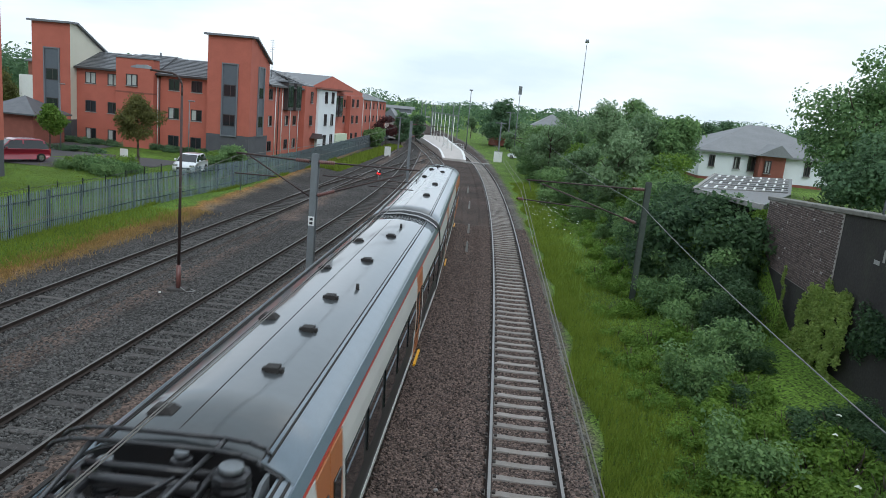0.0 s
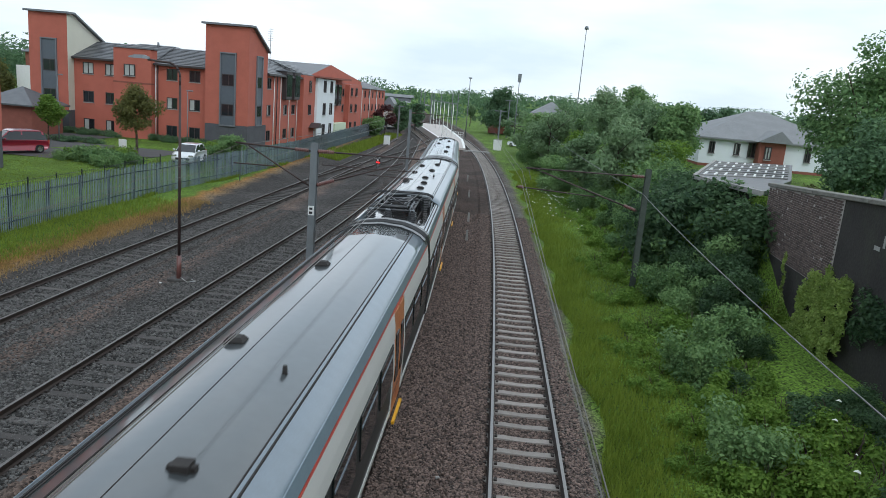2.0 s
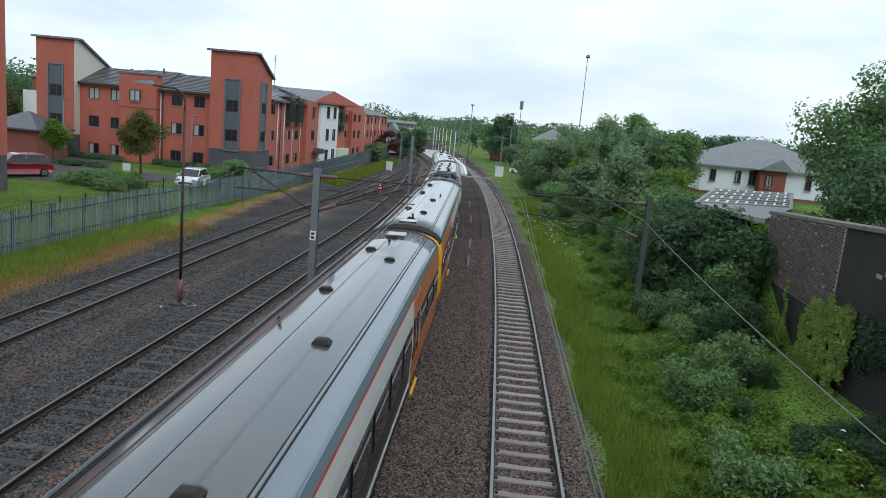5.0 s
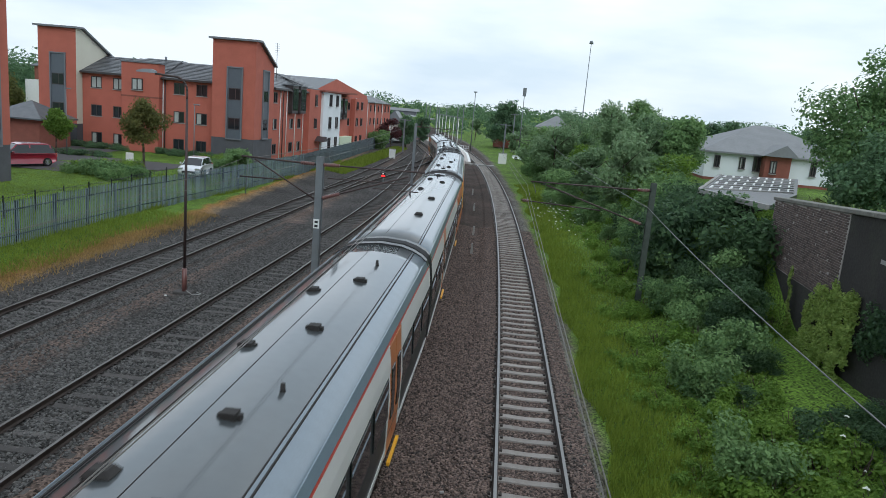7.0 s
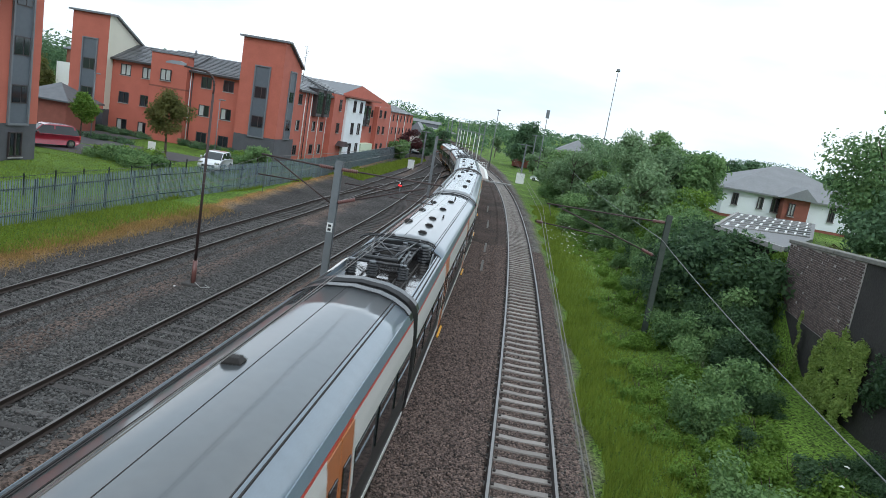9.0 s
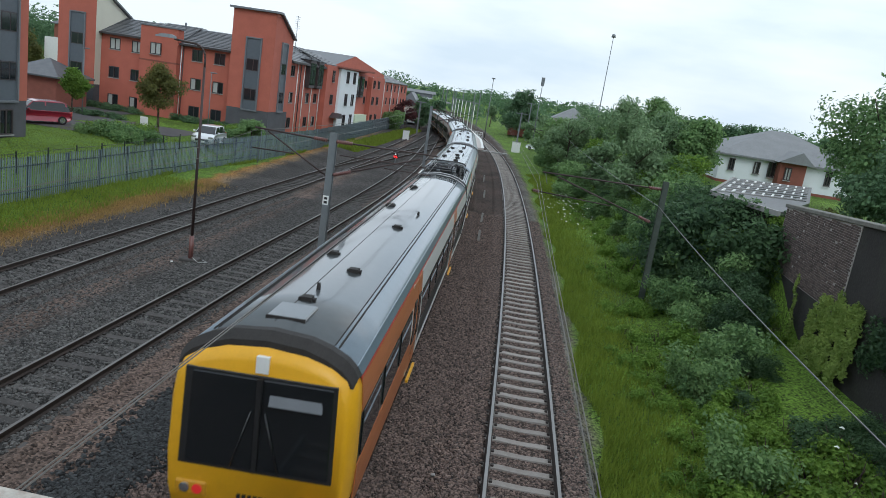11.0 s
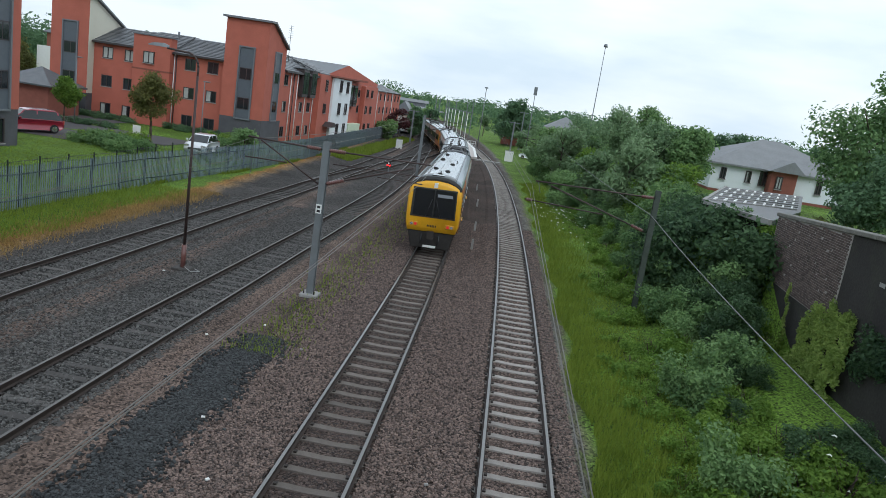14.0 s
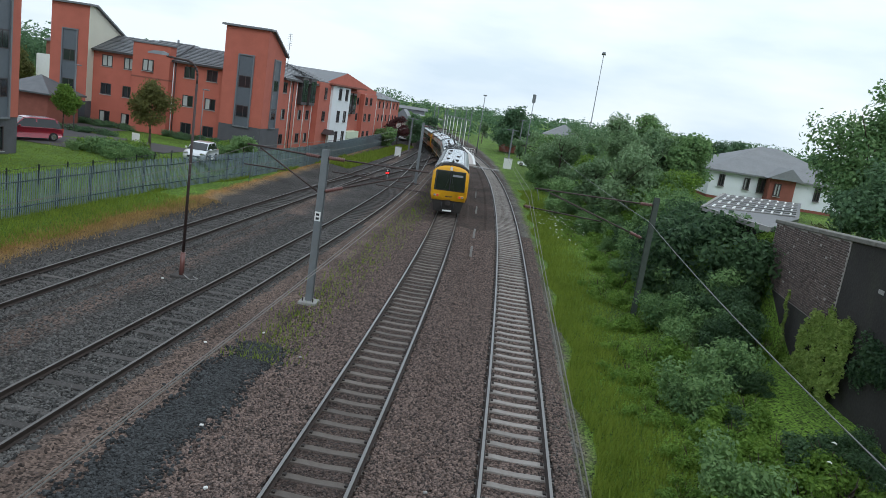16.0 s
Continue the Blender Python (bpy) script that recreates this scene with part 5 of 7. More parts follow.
build_parked_car("dark red people carrier parked on the asphalt", M["carred"], 4.4, 1.8, 1.62, pose(-35.1, 48.2, land(-35.1, 48.2) + 0.03, 0, 0, 150), True)
build_parked_car("white hatchback parked behind the fence", M["carwhite"], 3.9, 1.72, 1.48, pose(-24.4, 53.6, land(-24.4, 53.6) + 0.03, 0, 0, 188), False)


# ---------------------------------------------------------------- other houses
def hip_house(name, label, x0, x1, y0, y1, z0, eave, ridge, wall, roof, wins, over=0.5, upper=None):
    rnd = random.Random(int(x0 * 10))
    h = thing(name, label, "house")
    bm = bmesh.new()
    box(bm, x0, x1, y0, y1, z0, eave)
    part("wall", bm, M[wall], h)
    if upper:
        bm = bmesh.new()
        box(bm, x0 - 0.03, x1 + 0.03, y0 - 0.03, y1, upper, eave - 0.02)
        part("upper_wall", bm, M["render"], h, "white rendered upper wall")
    bm = bmesh.new()
    k = min((y1 - y0), (x1 - x0)) / 2
    a = [bm.verts.new(p) for p in ((x0 - over, y0 - over, eave), (x1 + over, y0 - over, eave), (x1 + over, y1 + over, eave), (x0 - over, y1 + over, eave))]
    lo = [bm.verts.new(v.co - Vector((0, 0, 0.14))) for v in a]
    if x1 - x0 > y1 - y0:
        r = [bm.verts.new(p) for p in ((x0 + k, (y0 + y1) / 2, ridge), (x1 - k, (y0 + y1) / 2, ridge))]
        fs = ((a[0], a[1], r[1], r[0]), (a[1], a[2], r[1]), (a[2], a[3], r[0], r[1]), (a[3], a[0], r[0]))
    else:
        r = [bm.verts.new(p) for p in (((x0 + x1) / 2, y0 + k, ridge), ((x0 + x1) / 2, y1 - k, ridge))]
        fs = ((a[0], a[1], r[0]), (a[1], a[2], r[1], r[0]), (a[2], a[3], r[1]), (a[3], a[0], r[0], r[1]))
    for f in fs:
        bm.faces.new(f)
    for i in range(4):
        bm.faces.new((lo[i], lo[(i + 1) % 4], a[(i + 1) % 4], a[i]))
    bm.faces.new(lo[::-1])
    part("roof", fix(bm), M[roof], h, "pitched grey roof")
    for side, p, w, hh in wins:
        if side == "front":
            window_at(h, (p[0], y0 - (0.03 if upper else 0), p[1]), X, w, hh, -Y3, rnd)
        else:
            window_at(h, (x0 - (0.03 if upper else 0), p[0], p[1]), -Y3, w, hh, -X, rnd)
    return h


def build_right_houses():
    h = hip_house("house", "white rendered and red brick house with grey hipped roof", 15.9, 27.5, 60, 70, 3.0, 6.4, 8.75, "redbrick", "houseroof",
                  [("front", (16.6, 5.1), 0.45, 0.95), ("front", (18.6, 5.1), 0.45, 0.95), ("front", (19.7, 5.0), 0.55, 1.2), ("front", (24.2, 5.0), 0.45, 1.2), ("front", (26.0, 5.1), 0.5, 0.9)], upper=4.25)
    bm = bmesh.new()
    box(bm, 20.3, 22.3, 59.0, 60.2, 3.0, 6.35)
    part("porch", bevel(bm, 0.02), M["redbrick"], h, "projecting red brick porch")
    bm = bmesh.new()
    prism(bm, [(19.9, 6.35), (22.7, 6.35), (21.6, 7.3)], "y", 58.5, 63)
    part("porch_roof", fix(bm), M["houseroof"], h)
    window_at(h, (20.7, 59.0, 5.0), X, 0.5, 1.0, -Y3, random.Random(2), blind=True)
    hip_house("house", "low red brick house behind the trees", 15.0, 22, 74, 82, 2.5, 6.6, 7.6, "redbrick", "houseroof", [("front", (15.8, 4.5), 0.7, 1.0)])
    hip_house("house", "brick house with a pale roof beyond the crossing", -4.5, 2.0, 178, 188, 0, 5.0, 8.0, "redbrick", "houseroof", [("front", (-3.5, 2.5), 1.2, 1.4), ("front", (-0.5, 2.5), 1.2, 1.4)])
    hip_house("house", "pale gabled building among trees", 5.0, 12.0, 140, 150, 0, 6.2, 8.6, "cream", "houseroof", [("front", (6.0, 3.5), 1.2, 1.4)])
    # flat roof with rows of pale rooflight bars
    s = thing("flat_roof_shed", "low building with pale bars across its dark flat roof", "shed")
    quad = [Vector(q) for q in ((9.5, 36.0), (15.2, 38.7), (21.4, 54.8), (14.8, 51.3))]
    tip = Vector((10.85, 30.4))
    def on_roof(u, v):
        return quad[0].lerp(quad[1], u).lerp(quad[3].lerp(quad[2], u), v)
    mid = sum(quad, Vector((0, 0))) / 4
    bm = bmesh.new()
    prism(bm, [tuple(mid + (q - mid) * 0.97) for q in (quad[0], tip, quad[1], quad[2], quad[3])], "z", 1.0, 4.78)
    part("wall", fix(bm), M["sootwall"], s, "dark stained wall")
    bm = bmesh.new()
    prism(bm, [tuple(q) for q in (quad[0], tip, quad[1], quad[2], quad[3])], "z", 4.78, 4.95)
    part("roof", fix(bm), M["slate"], s, "dark grey flat roof")
    for r in range(4):
        v = 0.06 + r * 0.235
        for k in range(9):
            u = 0.07 + k * 0.102
            bm = bmesh.new()
            prism(bm, [tuple(on_roof(u + du, v + dv)) for du, dv in ((0, 0), (0.022, 0), (0.022, 0.11), (0, 0.11))], "z", 4.95, 5.03)
            part("rooflight", fix(bm), M["white"], s)
        for dv in (-0.012, 0.122):
            bm = bmesh.new()
            prism(bm, [tuple(on_roof(u, v + dv + e)) for u, e in ((0.04, 0), (0.96, 0), (0.96, 0.008), (0.04, 0.008))], "z", 4.95, 5.0)
            part("roof_batten", fix(bm), M["conc"], s)
    for p, q in ((tip, quad[0]), (quad[0], quad[3])):
        d = (q - p).normalized()
        nrm = Vector((-d.y, d.x, 0)) * 0.09
        bm = bmesh.new()
        loft(bm, [[Vector((e.x, e.y, z)) + nrm * o for o, z in ((-1, 4.8), (1, 4.8), (1, 5.02), (-1, 5.02))] for e in (p, q)])
        part("parapet", fix(bm), M["conc"], s, "pale edge of the flat roof")


build_right_houses()


def build_left_far():
    hip_house("garage", "small brick outbuilding with a dark hipped roof", -46.8, -42.2, 60.5, 65.0, 0.8, 3.9, 5.4, "redbrick", "slate", [])
    g = thing("house", "white gabled house behind the outbuilding", "house")
    bm = bmesh.new()
    prism(bm, [(-56.0, 1.0), (-47.5, 1.0), (-47.5, 6.5), (-49.0, 7.4), (-56.0, 7.2)], "y", 78, 86)
    part("wall", fix(bm), M["white"], g)
    for k in range(5):
        hip_house("house", "distant red brick terraced house with rooflights", -90 + k * 9.0, -82.2 + k * 9.0, 128 - k * 3, 138 - k * 3, 2, 9.5, 12.3, "redbrick", "slate", [("front", (-88.5 + k * 9, 4.5), 1.3, 1.5), ("front", (-85 + k * 9, 4.5), 1.3, 1.5)])
    hip_house("house", "white cottage past the end of the flats", -27.5, -23.8, 152, 160, 0.5, 4.2, 6.8, "white", "slate", [])


build_left_far()


# ---------------------------------------------------------------- retaining wall by the bridge
def build_retaining_wall():
    w = thing("retaining_wall", "sooty brick retaining wall with concrete coping beside the line", "wall", kind="structure")
    def edge(y):
        return 10.5 + 0.02 * max(0, y - 22) ** 1.5
    def top(y):
        return 5.85 - 0.055 * (y - 19.5)
    bm = bmesh.new()
    loft(bm, [[(edge(y), y, -0.6), (edge(y) + 0.6, y, -0.6), (edge(y) + 0.6, y, top(y)), (edge(y), y, top(y))] for y in (6, 10, 14, 18, 20.9, 22.4)])
    part("wall_face", fix(bm), M["sootwall"], w, "black stained wall face")
    bm = bmesh.new()
    loft(bm, [[(edge(y) - 0.018, y, -0.6), (edge(y) + 0.6, y, -0.6), (edge(y) + 0.6, y, top(y)), (edge(y) - 0.018, y, top(y))] for y in (22.4, 24, 26, 28, 29.8)])
    part("wall_core", fix(bm), M["mortar"], w, "pale mortar joints")
    bm = bmesh.new()
    loft(bm, [[(edge(y) - 0.05, y, -0.6), (edge(y) + 0.1, y, -0.6), (edge(y) + 0.1, y, 2.8), (edge(y) - 0.05, y, 2.8)] for y in (22.4, 24, 26.5, 29.8)])
    part("wall_foot", fix(bm), M["sootwall"], w, "dark rendered lower wall")
    for y0, y1 in ((6, 12), (12.03, 17), (17.03, 20.8), (20.9, 24.8), (24.84, 29.85)):
        bm = bmesh.new()
        loft(bm, [[(edge(y) - 0.1, y, top(y)), (edge(y) + 0.7, y, top(y)), (edge(y) + 0.7, y, top(y) + 0.14), (edge(y) - 0.1, y, top(y) + 0.14)] for y in (y0, (y0 + y1) / 2, y1)])
        part("coping", bevel(fix(bm), 0.02), M["old_coping"], w, "weathered pale coping stone")
    # painted marks too worn to read
    for y0, z0, dy, dz in ((19.5, 4.62, 0.1, 0.42), (19.72, 4.7, 0.1, 0.34), (19.95, 4.58, 0.3, 0.12)):
        bm = bmesh.new()
        box(bm, 10.488, 10.5, y0, y0 + dy, z0, z0 + dz)
        part("paint_mark", bm, M["conc"], w, "faded pale paint mark")
    # handrail panel on the top
    for y in (17.2, 19.0, 20.8):
        bm = bmesh.new()
        bar(bm, (10.75, y, 5.9), (10.8, y, 7.1), 0.035, 6)
        part("fence_post", bm, M["galv"], w)
    bm = bmesh.new()
    bar(bm, (10.8, 13, 7.1), (10.8, 20.8, 7.1), 0.03, 6)
    bar(bm, (10.8, 13, 6.5), (10.8, 20.8, 6.5), 0.02, 6)
    part("fence_rail", bm, M["galv"], w)
    # bricks of the far panel, in courses
    meshes = []
    for ln in (0.215, 0.1025):
        bm = bmesh.new()
        box(bm, -0.05, 0.03, -ln / 2, ln / 2, -0.0325, 0.0325)
        me = bpy.data.meshes.new("brick")
        bm.to_mesh(me)
        bm.free()
        me.materials.append(M["oldbrick"])
        meshes.append((me, ln))
    rnd = random.Random(8)
    rest_v, rest_f = [], []
    count = 0
    z, row = 2.86, 0
    while z < 5.6:
        y = 22.45 + (0.06 if row % 2 else 0)
        me, ln = meshes[row % 2]
        while y < 29.7:
            if z < top(y) - 0.06 and rnd.random() > 0.015:
                c = Vector((edge(y) + 0.02 + rnd.uniform(-0.006, 0.006), y + ln / 2, z))
                if count < 300 and 24.0 < y < 28.9 and z > 4.0:
                    ob = new("brick", me)
                    ob.parent = w
                    ob.location = c
                    count += 1
                else:
                    i = len(rest_v)
                    for dz in (-0.0325, 0.0325):
                        for dx, dy in ((-0.05, -ln / 2), (0.03, -ln / 2), (0.03, ln / 2), (-0.05, ln / 2)):
                            rest_v.append((c.x + dx, c.y + dy, c.z + dz))
                    rest_f += [(i + 3, i + 2, i + 1, i), (i + 4, i + 5, i + 6, i + 7), (i, i + 1, i + 5, i + 4), (i + 1, i + 2, i + 6, i + 5), (i + 2, i + 3, i + 7, i + 6), (i + 3, i, i + 4, i + 7)]
            y += ln + 0.012
        z += 0.078
        row += 1
    ob = new("brick_courses", raw_mesh("brick_courses", rest_v, rest_f, mat("sooty_brick_course", (0.10, 0.075, 0.066), 0.9, var=0.3, scale=1.5, per_island=0.4)))
    ob.parent = w
    tagged(ob, kind="stuff")


build_retaining_wall()


def build_parapet():
    """The pale bridge parapet under the lens and the bridge deck behind it."""
    p = thing("bridge_parapet", "worn pale stone coping of the bridge parapet", "parapet", kind="structure")
    bm = bmesh.new()
    for k in range(12):
        bm = bmesh.new()
        box(bm, -9 + k * 1.5, -7.504 + k * 1.5, 0.60, 1.05, 6.77, 6.913)
        part("coping", bevel(bm, 0.015), M["lichen"], p, "pale coping stone")
    bm = bmesh.new()
    box(bm, -9, 9, 0.66, 1.0, 4.6, 6.77)
    part("parapet_wall", bm, M["redbrick"], p)
    bm = bmesh.new()
    box(bm, -9, 9, -9, 0.655, 5.2, 5.6)
    part("deck", bm, M["asphalt"], p)


build_parapet()


# ---------------------------------------------------------------- palisade fence
def build_fence():
    f = thing("palisade_fence", "weathered grey steel palisade fence along the railway", "fence", kind="structure")
    bm = bmesh.new()
    prof = [(-0.034, 0), (0, 0.018), (0.034, 0)]
    def outline(z, w=1.0):
        return [(-0.042 * w, 0.0, z), (0.0, 0.03, z), (0.042 * w, 0.0, z), (0.0, 0.018, z)]
    loft(bm, [outline(0.05), outline(1.98), outline(2.1, 0.12)])
    fix(bm)
    pale = bpy.data.meshes.new("pale")
    bm.to_mesh(pale)
    bm.free()
    pale.materials.append(M["fence"])
    rest_v, rest_f = [], []
    rnd = random.Random(4)
    y, k, parts = 19.0, 0, 0
    base_v = [v.co.copy() for v in pale.vertices]
    base_f = [tuple(p.vertices) for p in pale.polygons]
    while y < 168:
        x = fence_x(y)
        ang = math.atan2(fence_x(y + 0.2) - fence_x(y - 0.2), 0.4)
        m = Matrix.Translation((x, y, land(x, y) - 0.02)) @ Matrix.Rotation(math.pi / 2 - ang, 4, "Z") @ Matrix.Rotation(rnd.uniform(-0.012, 0.012), 4, "Y")
        if y > 27 and parts < 300:
            ob = new("pale", pale)
            ob.parent = f
            ob.matrix_basis = m
            parts += 1
        else:
            i = len(rest_v)
            rest_v += [m @ v for v in base_v]
            rest_f += [tuple(q + i for q in p) for p in base_f]
        y += 0.152
    o = new("far_pales", raw_mesh("far_pales", rest_v, rest_f, M["fence"]))
    o.parent = f
    tagged(o, kind="stuff")
    post = None
    y = 19.2
    while y < 168:
        x = fence_x(y)
        if post is None:
            bm = bmesh.new()
            box(bm, -0.05, 0.05, -0.055, 0.055, -0.3, 2.02)
            post = bpy.data.meshes.new("post")
            bm.to_mesh(post)
            bm.free()
            post.materials.append(M["fence_post"])
        ob = new("post", post)
        ob.parent = f
        ob.location = (x - 0.08, y, land(x, y))
        y2 = min(168, y + 2.75)
        for h in (0.45, 1.65):
            bm = bmesh.new()
            bar(bm, (x - 0.035, y, land(x, y) + h), (fence_x(y2) - 0.035, y2, land(fence_x(y2), y2) + h), 0.04, 4)
            part("rail", bm, M["fence_post"], f)
        y += 2.75


build_fence()


def build_low_fence():
    """The low green bow-top fence round the lawn."""
    f = thing("low_fence", "thin dark green railing round the lawn", "fence")
    y = 30.0
    while y < 50:
        bm = bmesh.new()
        x = -24.6
        box(bm, x - 0.03, x + 0.03, y - 0.03, y + 0.03, land(x, y) - 0.1, land(x, y) + 1.1)
        part("post", bm, M["dkgreen"], f)
        if y < 48:
            for h in (0.25, 0.95):
                bm = bmesh.new()
                bar(bm, (x, y, land(x, y) + h), (x, y + 2.4, land(x, y + 2.4) + h), 0.015, 4)
                part("rail", bm, M["dkgreen"], f)
            for k in range(1, 12):
                yy = y + 2.4 * k / 12
                bm = bmesh.new()
                bar(bm, (x, yy, land(x, yy) + 0.2), (x, yy, land(x, yy) + 1.0), 0.008, 4)
                part("baluster", bm, M["dkgreen"], f)
        y += 2.4


build_low_fence()


# ---------------------------------------------------------------- overhead line
def h_mast(x, y, z0, top, label, lean=0.0, label_plate=True, w=0.125, m="galv"):
    t = thing("overhead_line_mast", label, "mast", group="overhead line masts")
    bm = bmesh.new()
    d, k = w, 0.012
    for x0, x1, y0, y1 in ((-w, w, -d, -d + 2 * k), (-w, w, d - 2 * k, d), (-k, k, -d + 2 * k, d - 2 * k)):
        box(bm, x + x0, x + x1, y + y0, y + y1, z0, top)
    for v in bm.verts:
        v.co.x += lean * (v.co.z - z0)
    part("column", bm, M[m], t, "galvanised steel column")
    bm = bmesh.new()
    box(bm, x - 0.34, x + 0.34, y - 0.34, y + 0.34, z0 - 0.45, z0 + 0.07)
    part("foundation", bevel(bm, 0.03), M["conc"], t, "concrete footing")
    for s in (-1, 1):
        bm = bmesh.new()
        bar(bm, (x + s * 0.2, y - 0.2, z0 + 0.05), (x + s * 0.2, y - 0.2, z0 + 0.2), 0.03, 6)
        part("bolt", bm, M["clip"], t)
    if label_plate:
        bm = bmesh.new()
        box(bm, x - 0.11, x + 0.11, y - 0.185, y - 0.165, z0 + 3.2, z0 + 3.55)
        pl = part("number_plate", bm, M["white"], t, "small white structure plate")
        for q in range(2):
            bm = bmesh.new()
            box(bm, x - 0.06, x + 0.06, y - 0.19, y - 0.186, z0 + 3.25 + 0.15 * q, z0 + 3.34 + 0.15 * q)
            part("character_bar", bm, M["black"], pl)
    return t


def arm(t, p, q, r, ins=None):
    bm = bmesh.new()
    bar(bm, p, q, r, 8)
    part("arm", bm, M["rustpole"] if ins else M["galv"], t)
    if ins:
        p, q = Vector(p), Vector(q)
        bm = bmesh.new()
        if ins[1] <= ins[0]:
            bm.free()
            return
        ribbed(bm, p.lerp(q, ins[0]), p.lerp(q, ins[1]), 0.075, 0.045, 8)
        part("insulator", bm, M["insul"], t, "ribbed brown insulator")


def wire(name, label, pts, r, m):
    """A cable hung through points, with sag."""
    bm = bmesh.new()
    rings = []
    for i, p in enumerate(pts):
        d = (Vector(pts[min(i + 1, len(pts) - 1)]) - Vector(pts[max(i - 1, 0)])).normalized()
        a = d.cross(Vector((0, 0, 1)) if abs(d.z) < 0.9 else Vector((1, 0, 0))).normalized()
        b = d.cross(a)
        rings.append([Vector(p) + r * (math.cos(k * 1.2566) * a + math.sin(k * 1.2566) * b) for k in range(5)])
    loft(bm, rings)
    return tagged(part(name, fix(bm), M[m]), label, "cable")


def sagged(p, q, sag, n=10):
    p, q = Vector(p), Vector(q)
    return [p.lerp(q, i / n) - Vector((0, 0, sag * 4 * (i / n) * (1 - i / n))) for i in range(n + 1)]


M["mossy"] = mat("mossy_dark_steel", (0.06, 0.075, 0.06), 0.7, 0.1, var=0.3)


def build_overhead():
    y = 25.6
    t = h_mast(-6.9, y, -0.2, 5.67, "galvanised steel overhead line mast between the tracks")
    arm(t, (-6.95, y, 5.36), (-9.9, y, 5.42), 0.035, (0.06, 0.24))
    arm(t, (-9.4, y, 5.35), (-7.05, y, 4.06), 0.03, (0.0, 0.0))
    arm(t, (-9.95, y, 4.66), (-8.35, y, 4.68), 0.025, (0.0, 0.0))
    arm(t, (-9.65, y, 5.3), (-9.72, y, 4.0), 0.012)
    arm(t, (-9.0, y, 5.0), (-9.2, y, 4.65), 0.012)
    arm(t, (-6.85, y, 5.37), (-3.0, y, 5.42), 0.03, (0.02, 0.18))
    arm(t, (-6.85, y, 4.10), (-3.6, y, 5.22), 0.03, (0.03, 0.23))
    arm(t, (-6.6, y, 4.89), (-3.3, y, 4.94), 0.02, (0.0, 0.0))
    arm(t, (-4.9, y, 4.68), (-3.2, y, 4.68), 0.02, (0.0, 0.0))
    t = h_mast(6.05, 30.0, 0.15, 5.5, "tarnished overhead line mast in the undergrowth", label_plate=False, w=0.11, m="mossy")
    arm(t, (6.0, 30, 5.17), (1.0, 30, 5.10), 0.03, (0.02, 0.12))
    arm(t, (5.8, 30, 3.72), (1.65, 30, 5.0), 0.03, (0.02, 0.14))
    arm(t, (4.0, 30, 4.15), (0.65, 30, 4.28), 0.025, (0.9, 0.98))
    arm(t, (1.1, 30, 5.1), (1.25, 30, 4.62), 0.012)
    for x, yy, top in ((-9.75, 72.0, 6.2), (4.5, 86.0, 5.4), (-18.8, 124.0, 5.7), (-1.2, 122.0, 6.4), (0.2, 164.0, 8.4), (-13.5, 192.0, 9.0), (-16.0, 205.0, 9.0), (-22, 205, 9.0), (-26, 222, 9.0), (-21, 224, 9.2), (-30, 245, 9.0), (-26, 250, 9)):
        t = h_mast(x, yy, land(x, yy) - 0.05, top, "slim steel overhead line mast in the distance", label_plate=False)
        if yy < 100:
            s = 1 if x < 0 else -1
            arm(t, (x, yy, top - 0.3), (x + s * 4.2, yy, top - 0.35), 0.03, (0.02, 0.12))
            arm(t, (x, yy, top - 1.6), (x + s * 3.6, yy, top - 0.5), 0.03, (0.02, 0.12))
        elif yy < 190:
            bm = bmesh.new()
            box(bm, x - 1.0, x + 1.0, yy - 0.05, yy + 0.05, top - 0.25, top - 0.12)
            part("crossarm", bm, M["galv"], t)
    # contact and catenary wires over the two running lines
    for centre, supports in ((line_left, (1.5, 25.6, 72, 120, 180)), (line_right, (1.5, 30, 86, 130, 190))):
        for p, q in zip(supports, supports[1:]):
            off = -0.10 if centre is line_left else -0.12
            xa, xb = centre(p) + off, centre(q) + off
            wire("contact_wire", "taut grooved contact wire over the running line", sagged((xa, p, 4.62), (xb, q, 4.62), 0.02), 0.008, "wire")
            a = sagged((xa + 0.03, p, 4.70 if p < 3 else 4.95), (xb + 0.03, q, 4.95), 0.12)
            wire("catenary_wire", "sagging catenary wire above the contact wire", a, 0.007, "wire")
            for k in range(1, 10, 2):
                c = a[k]
                b = Vector((xa + (xb - xa) * k / 10, c.y, 4.62))
                wire("dropper", "thin dropper between the overhead wires", [c, b], 0.005, "wire")
    # wires over the sidings
    for xa in (-9.8, ):
        wire("contact_wire", "contact wire over the siding", sagged((-9.7, 25.6, 4.62), (-10.6, 72, 4.9), 0.05), 0.011, "wire")
        wire("catenary_wire", "catenary wire over the siding", sagged((-9.7, 25.6, 5.35), (-10.6, 72, 5.8), 0.3), 0.011, "wire")
        wire("contact_wire", "contact wire over the siding", sagged((-9.86, 2.0, 4.55), (-9.86, 25.6, 4.62), 0.02), 0.009, "wire")
        wire("catenary_wire", "catenary wire over the siding", sagged((-9.6, 2.0, 4.62), (-9.8, 25.6, 5.35), 0.35), 0.008, "wire")
    wire("feeder_cable", "dark feeder cable slung along the bank", sagged((6.9, 6.0, 3.0), (5.95, 30, 4.45), 0.25) + sagged((5.95, 30, 4.45), (4.4, 86, 5.0), 0.25)[1:], 0.015, "wiredk")
    wire("feeder_cable", "dark feeder cable slung along the bank", sagged((4.4, 86, 5.2), (-1.2, 122, 6.0), 0.8), 0.022, "wiredk")
